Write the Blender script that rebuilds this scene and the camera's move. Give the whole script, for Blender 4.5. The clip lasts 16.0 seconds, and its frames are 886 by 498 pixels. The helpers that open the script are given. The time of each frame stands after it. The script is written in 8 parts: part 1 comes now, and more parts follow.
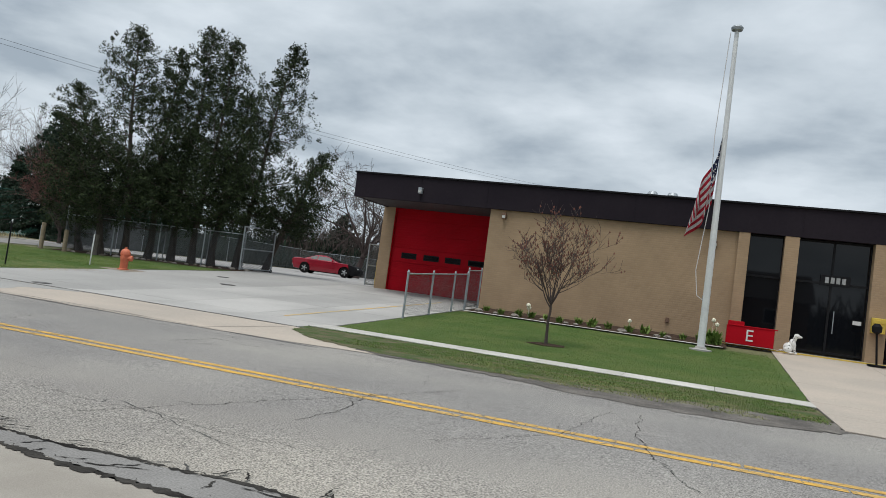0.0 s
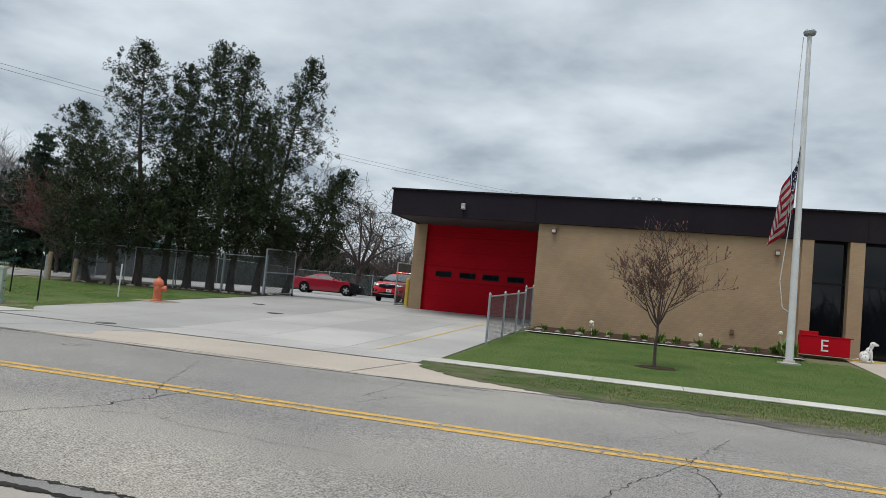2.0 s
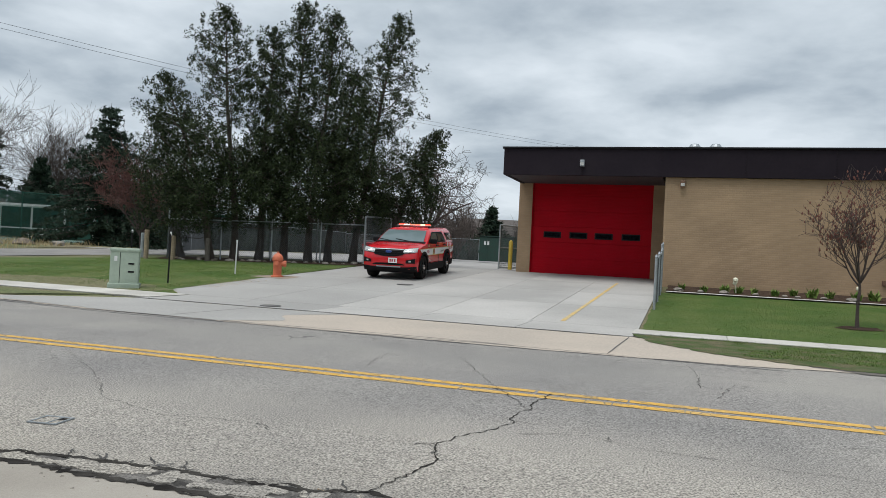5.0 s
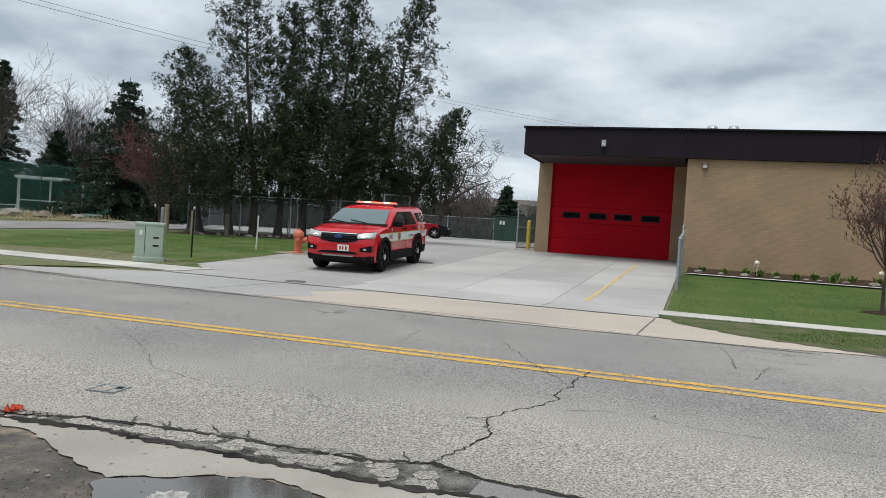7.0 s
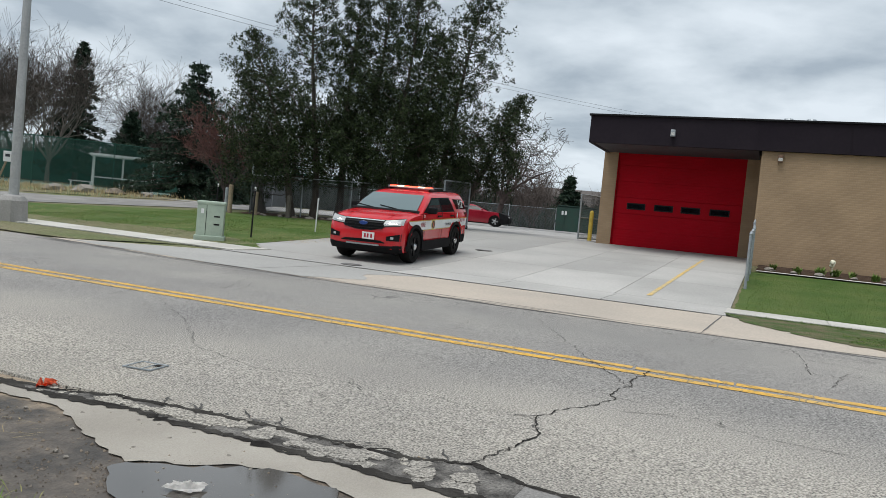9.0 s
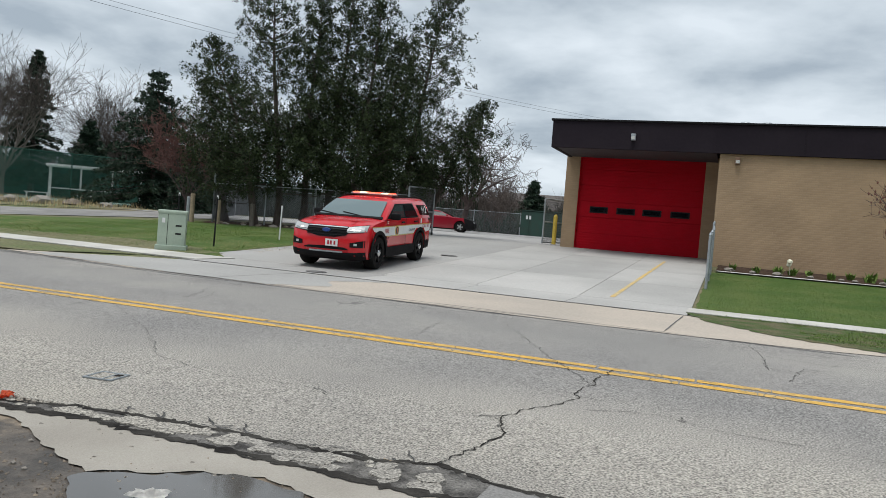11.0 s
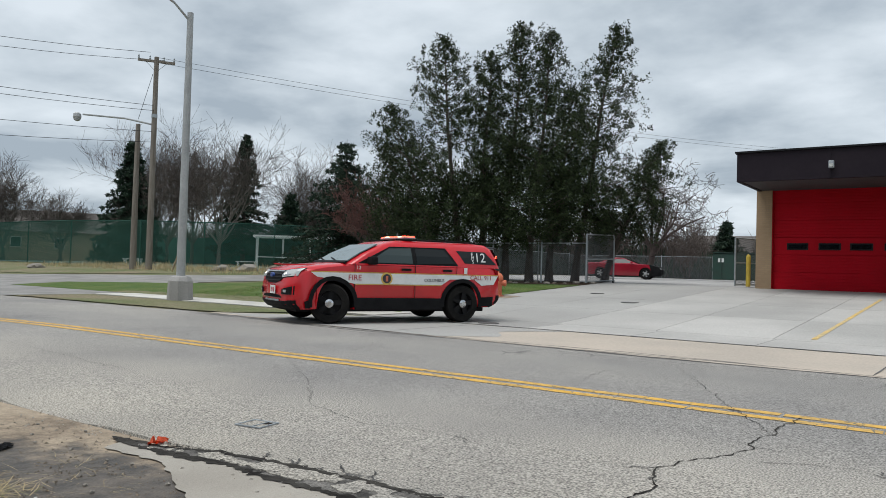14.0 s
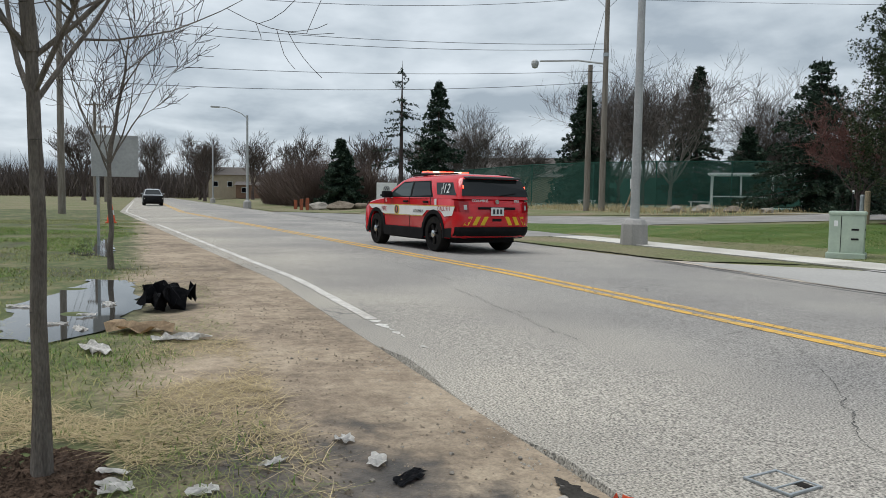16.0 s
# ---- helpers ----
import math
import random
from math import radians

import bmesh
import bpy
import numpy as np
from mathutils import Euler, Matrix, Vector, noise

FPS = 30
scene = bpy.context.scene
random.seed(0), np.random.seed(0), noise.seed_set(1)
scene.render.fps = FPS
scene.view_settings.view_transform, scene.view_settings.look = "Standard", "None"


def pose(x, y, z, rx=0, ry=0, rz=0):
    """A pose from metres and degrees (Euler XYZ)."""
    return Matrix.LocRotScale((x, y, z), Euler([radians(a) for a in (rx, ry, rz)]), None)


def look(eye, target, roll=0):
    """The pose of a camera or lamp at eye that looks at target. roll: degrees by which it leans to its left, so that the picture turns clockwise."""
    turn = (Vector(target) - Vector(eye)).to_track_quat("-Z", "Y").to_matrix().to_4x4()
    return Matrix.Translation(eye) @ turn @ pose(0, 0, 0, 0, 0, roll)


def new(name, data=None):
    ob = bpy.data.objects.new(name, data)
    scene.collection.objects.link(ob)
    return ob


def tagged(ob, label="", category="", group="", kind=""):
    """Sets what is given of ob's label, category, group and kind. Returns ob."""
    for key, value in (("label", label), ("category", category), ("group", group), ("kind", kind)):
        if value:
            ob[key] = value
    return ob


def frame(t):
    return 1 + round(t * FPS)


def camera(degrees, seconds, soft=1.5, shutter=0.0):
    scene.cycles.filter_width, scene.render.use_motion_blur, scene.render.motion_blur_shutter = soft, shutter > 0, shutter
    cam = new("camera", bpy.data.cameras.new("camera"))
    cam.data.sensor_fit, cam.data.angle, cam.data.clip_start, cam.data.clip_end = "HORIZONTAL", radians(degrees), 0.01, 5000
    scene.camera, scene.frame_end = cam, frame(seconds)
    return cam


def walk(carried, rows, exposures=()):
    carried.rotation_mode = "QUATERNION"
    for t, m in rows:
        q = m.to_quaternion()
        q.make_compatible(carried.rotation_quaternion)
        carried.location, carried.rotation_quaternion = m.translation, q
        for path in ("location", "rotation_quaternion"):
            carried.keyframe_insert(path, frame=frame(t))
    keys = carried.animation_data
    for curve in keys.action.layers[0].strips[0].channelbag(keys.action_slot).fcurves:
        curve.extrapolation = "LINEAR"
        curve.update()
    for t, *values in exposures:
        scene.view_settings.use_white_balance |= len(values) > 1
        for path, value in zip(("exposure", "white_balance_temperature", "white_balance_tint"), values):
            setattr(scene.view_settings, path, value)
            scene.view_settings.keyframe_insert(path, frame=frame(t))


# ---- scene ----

# ======== camera and its walk ========
cam = camera(60.8, 16.0, soft=0.75)


def aim(x, y, z, yaw, pitch, roll):
    return pose(x, y, z, 90 + pitch, 0, yaw) @ pose(0, 0, 0, 0, 0, roll)


PATH = [
    (0.0, -7.02, -0.07, 1.246, 19.95, 2.66, 7.51),
    (0.5, -7.91, -0.07, 1.246, 20.02, 2.43, 4.88),
    (1.0, -8.78, -0.10, 1.251, 19.81, 2.50, 4.98),
    (1.5, -9.65, -0.01, 1.235, 16.86, 2.91, 5.95),
    (2.0, -10.49, -0.06, 1.243, 16.60, 3.75, 5.38),
    (2.5, -11.24, -0.08, 1.236, 18.20, 3.68, 3.66),
    (3.0, -11.96, -0.04, 1.247, 18.89, 3.28, 4.60),
    (3.5, -12.62, 0.03, 1.211, 17.79, 2.59, 3.69),
    (4.0, -13.19, 0.17, 1.199, 18.16, 2.32, 2.41),
    (4.5, -13.68, 0.15, 1.251, 18.78, 1.54, 2.74),
    (4.7, -13.82, 0.12, 1.27, 18.30, 1.06, 2.80),
    (6.8, -14.26, -0.06, 1.246, 18.33, -1.43, 3.47),
    (7.0, -14.24, -0.05, 1.238, 18.84, -1.25, 3.70),
    (7.5, -14.25, 0.06, 1.230, 20.09, -0.70, 4.76),
    (8.0, -14.30, 0.19, 1.216, 20.81, -0.88, 5.05),
    (8.5, -14.30, 0.26, 1.205, 22.43, -2.07, 5.47),
    (9.0, -14.29, 0.28, 1.207, 23.35, -2.51, 5.43),
    (11.3, -14.26, 0.26, 1.186, 20.68, -1.68, 4.55),
    (11.5, -14.27, 0.27, 1.188, 21.02, -1.49, 4.66),
    (12.0, -14.27, 0.28, 1.187, 21.03, -1.11, 4.65),
    (12.5, -14.28, 0.28, 1.189, 21.35, -1.27, 4.44),
    (13.0, -14.29, 0.28, 1.187, 22.61, -1.48, 4.08),
    (13.5, -14.24, 0.38, 1.164, 27.85, -0.02, 2.43),
    (14.0, -14.06, 0.62, 1.102, 35.11, 1.52, 1.64),
    (14.5, -14.06, 0.83, 1.065, 41.16, 0.55, 2.70),
    (15.0, -14.01, 0.99, 1.097, 50.25, -0.50, 2.42),
    (15.5, -13.92, 1.13, 1.152, 61.40, -2.17, 2.39),
    (15.7, -14.00, 1.20, 1.165, 65.10, -2.80, 2.00),
    (15.8, -14.55, 1.36, 1.16, 66.60, -3.00, 1.60),
    (16.0, -15.80, 1.75, 1.13, 68.10, -3.80, 1.00),
]
walk(cam, [(r[0], aim(*r[1:])) for r in PATH], [(0.0, 0.04), (4.0, 0.06), (7.0, 0.16), (13.0, 0.16), (14.5, 0.10), (16.0, 0.10)])

# ======== sky and sun ========
SUN_EL, SUN_AZ = 72.0, 200.0
world = bpy.data.worlds.new("sky")
scene.world = world
world.use_nodes = True
wn, wl = world.node_tree.nodes, world.node_tree.links
wn.clear()
w_out = wn.new("ShaderNodeOutputWorld")
w_bg = wn.new("ShaderNodeBackground")
w_sky = wn.new("ShaderNodeTexSky")
w_sky.sky_type, w_sky.sun_disc = "NISHITA", False
w_sky.sun_elevation, w_sky.sun_rotation = radians(SUN_EL), radians(SUN_AZ)
w_tc = wn.new("ShaderNodeTexCoord")
w_sep = wn.new("ShaderNodeSeparateXYZ")
w_abs = wn.new("ShaderNodeMath")
w_abs.operation = "ABSOLUTE"
w_add = wn.new("ShaderNodeMath")
w_add.inputs[1].default_value = 0.20
w_flat = wn.new("ShaderNodeVectorMath")
w_flat.operation = "DIVIDE"
w_com = wn.new("ShaderNodeCombineXYZ")
w_noise = wn.new("ShaderNodeTexNoise")
w_noise.inputs["Scale"].default_value, w_noise.inputs["Detail"].default_value, w_noise.inputs["Roughness"].default_value = 1.75, 8.0, 0.52
w_noise.inputs["Distortion"].default_value = 0.12
w_ramp = wn.new("ShaderNodeValToRGB")
w_ramp.color_ramp.elements[0].position, w_ramp.color_ramp.elements[0].color = 0.36, (0.385, 0.455, 0.525, 1)
w_ramp.color_ramp.elements[1].position, w_ramp.color_ramp.elements[1].color = 0.65, (0.755, 0.83, 0.895, 1)
w_mid = w_ramp.color_ramp.elements.new(0.50)
w_mid.color = (0.58, 0.655, 0.72, 1)
w_dim = wn.new("ShaderNodeVectorMath")
w_dim.operation = "SCALE"
w_dim.inputs["Scale"].default_value = 0.08
w_mix = wn.new("ShaderNodeMix")
w_mix.data_type = "RGBA"
w_mix.inputs[0].default_value = 0.93
wl.new(w_tc.outputs["Generated"], w_sep.inputs[0])
wl.new(w_sep.outputs[2], w_abs.inputs[0])
wl.new(w_abs.outputs[0], w_add.inputs[0])
for k in range(3):
    wl.new(w_add.outputs[0], w_com.inputs[k])
wl.new(w_tc.outputs["Generated"], w_flat.inputs[0])
wl.new(w_com.outputs[0], w_flat.inputs[1])
wl.new(w_flat.outputs[0], w_noise.inputs["Vector"])
wl.new(w_noise.outputs[0], w_ramp.inputs[0])
wl.new(w_sky.outputs[0], w_dim.inputs[0])
wl.new(w_dim.outputs[0], w_mix.inputs[6])
wl.new(w_ramp.outputs[0], w_mix.inputs[7])
wl.new(w_mix.outputs[2], w_bg.inputs[0])
w_bg.inputs[1].default_value = 0.95
wl.new(w_bg.outputs[0], w_out.inputs[0])

sun_data = bpy.data.lights.new("sun", "SUN")
sun_data.energy, sun_data.angle, sun_data.color = 2.3, radians(40), (1.0, 0.985, 0.965)
sun = new("sun", sun_data)
sun_dir = Vector((math.sin(radians(SUN_AZ)) * math.cos(radians(SUN_EL)), math.cos(radians(SUN_AZ)) * math.cos(radians(SUN_EL)), math.sin(radians(SUN_EL))))
sun.matrix_world = look(sun_dir * 100, (0, 0, 0))


# ======== materials ========
def surface(name, c1, c2=None, scale=1.5, fine=40.0, rough=0.8, bump=0.2, metal=0.0, fine_amt=0.25, coat=0.0, lo=0.35, hi=0.65, stretch=None, bump_dist=0.01, per_object=0.0):
    m = bpy.data.materials.new(name)
    m.use_nodes = True
    n, l = m.node_tree.nodes, m.node_tree.links
    b = n["Principled BSDF"]
    b.inputs["Roughness"].default_value, b.inputs["Metallic"].default_value = rough, metal
    b.inputs["Coat Weight"].default_value = coat
    c2 = c2 or tuple(v * 0.8 for v in c1)
    tc = n.new("ShaderNodeTexCoord")
    vec = tc.outputs["Object"]
    if stretch:
        mp = n.new("ShaderNodeMapping")
        mp.inputs["Scale"].default_value = stretch
        l.new(vec, mp.inputs["Vector"])
        vec = mp.outputs[0]
    big = n.new("ShaderNodeTexNoise")
    big.inputs["Scale"].default_value, big.inputs["Detail"].default_value = scale, 5.0
    l.new(vec, big.inputs["Vector"])
    mr = n.new("ShaderNodeMapRange")
    mr.inputs[1].default_value, mr.inputs[2].default_value = lo, hi
    l.new(big.outputs[0], mr.inputs[0])
    mix = n.new("ShaderNodeMix")
    mix.data_type = "RGBA"
    mix.inputs[6].default_value, mix.inputs[7].default_value = (*c1, 1), (*c2, 1)
    l.new(mr.outputs[0], mix.inputs[0])
    small = n.new("ShaderNodeTexNoise")
    small.inputs["Scale"].default_value, small.inputs["Detail"].default_value = fine, 3.0
    l.new(vec, small.inputs["Vector"])
    sr = n.new("ShaderNodeMapRange")
    sr.inputs[1].default_value, sr.inputs[2].default_value = 0.3, 0.7
    sr.inputs[3].default_value, sr.inputs[4].default_value = 1 - fine_amt, 1 + fine_amt
    l.new(small.outputs[0], sr.inputs[0])
    mul = n.new("ShaderNodeVectorMath")
    mul.operation = "SCALE"
    l.new(mix.outputs[2], mul.inputs[0])
    l.new(sr.outputs[0], mul.inputs["Scale"])
    col = mul.outputs[0]
    if per_object:
        oi = n.new("ShaderNodeObjectInfo")
        orr = n.new("ShaderNodeMapRange")
        orr.inputs[3].default_value, orr.inputs[4].default_value = 1 - per_object, 1 + per_object
        l.new(oi.outputs["Random"], orr.inputs[0])
        m2 = n.new("ShaderNodeVectorMath")
        m2.operation = "SCALE"
        l.new(col, m2.inputs[0])
        l.new(orr.outputs[0], m2.inputs["Scale"])
        col = m2.outputs[0]
    l.new(col, b.inputs["Base Color"])
    if bump:
        bp = n.new("ShaderNodeBump")
        bp.inputs["Strength"].default_value, bp.inputs["Distance"].default_value = bump, bump_dist
        l.new(small.outputs[0], bp.inputs["Height"])
        l.new(bp.outputs[0], b.inputs["Normal"])
    return m


def glow(name, c, strength):
    m = bpy.data.materials.new(name)
    m.use_nodes = True
    b = m.node_tree.nodes["Principled BSDF"]
    b.inputs["Base Color"].default_value = (*c, 1)
    b.inputs["Emission Color"].default_value, b.inputs["Emission Strength"].default_value = (*c, 1), strength
    return m


def leafy(name, c1, c2, rough=0.75):
    """Foliage and twigs: the tone varies from piece to piece."""
    m = bpy.data.materials.new(name)
    m.use_nodes = True
    n, l = m.node_tree.nodes, m.node_tree.links
    b = n["Principled BSDF"]
    b.inputs["Roughness"].default_value = rough
    b.inputs["Specular IOR Level"].default_value = 0.25
    g = n.new("ShaderNodeNewGeometry")
    mix = n.new("ShaderNodeMix")
    mix.data_type = "RGBA"
    mix.inputs[6].default_value, mix.inputs[7].default_value = (*c1, 1), (*c2, 1)
    l.new(g.outputs["Random Per Island"], mix.inputs[0])
    l.new(mix.outputs[2], b.inputs["Base Color"])
    return m


def brickwork(name, c1, c2, mortar):
    m = bpy.data.materials.new(name)
    m.use_nodes = True
    n, l = m.node_tree.nodes, m.node_tree.links
    b = n["Principled BSDF"]
    b.inputs["Roughness"].default_value = 0.85
    tc = n.new("ShaderNodeTexCoord")
    sep = n.new("ShaderNodeSeparateXYZ")
    l.new(tc.outputs["Object"], sep.inputs[0])
    add = n.new("ShaderNodeMath")
    l.new(sep.outputs[0], add.inputs[0])
    l.new(sep.outputs[1], add.inputs[1])
    com = n.new("ShaderNodeCombineXYZ")
    l.new(add.outputs[0], com.inputs[0])
    l.new(sep.outputs[2], com.inputs[1])
    br = n.new("ShaderNodeTexBrick")
    br.inputs["Color1"].default_value, br.inputs["Color2"].default_value, br.inputs["Mortar"].default_value = (*c1, 1), (*c2, 1), (*mortar, 1)
    br.inputs["Scale"].default_value = 1.0
    br.inputs["Mortar Size"].default_value, br.inputs["Brick Width"].default_value, br.inputs["Row Height"].default_value = 0.008, 0.21, 0.072
    l.new(com.outputs[0], br.inputs["Vector"])
    big = n.new("ShaderNodeTexNoise")
    big.inputs["Scale"].default_value, big.inputs["Detail"].default_value = 0.9, 6.0
    l.new(tc.outputs["Object"], big.inputs["Vector"])
    sr = n.new("ShaderNodeMapRange")
    sr.inputs[1].default_value, sr.inputs[2].default_value, sr.inputs[3].default_value, sr.inputs[4].default_value = 0.3, 0.7, 0.86, 1.1
    l.new(big.outputs[0], sr.inputs[0])
    mul = n.new("ShaderNodeVectorMath")
    mul.operation = "SCALE"
    l.new(br.outputs[0], mul.inputs[0])
    l.new(sr.outputs[0], mul.inputs["Scale"])
    l.new(mul.outputs[0], b.inputs["Base Color"])
    bp = n.new("ShaderNodeBump")
    bp.inputs["Strength"].default_value, bp.inputs["Distance"].default_value, bp.invert = 0.5, 0.006, True
    l.new(br.outputs[1], bp.inputs["Height"])
    l.new(bp.outputs[0], b.inputs["Normal"])
    return m


def glassy(name, c, rough=0.05, alpha=1.0, spec=0.5):
    m = bpy.data.materials.new(name)
    m.use_nodes = True
    b = m.node_tree.nodes["Principled BSDF"]
    b.inputs["Base Color"].default_value, b.inputs["Roughness"].default_value = (*c, 1), rough
    b.inputs["IOR"].default_value, b.inputs["Alpha"].default_value = 1.5, alpha
    b.inputs["Specular IOR Level"].default_value = spec
    return m


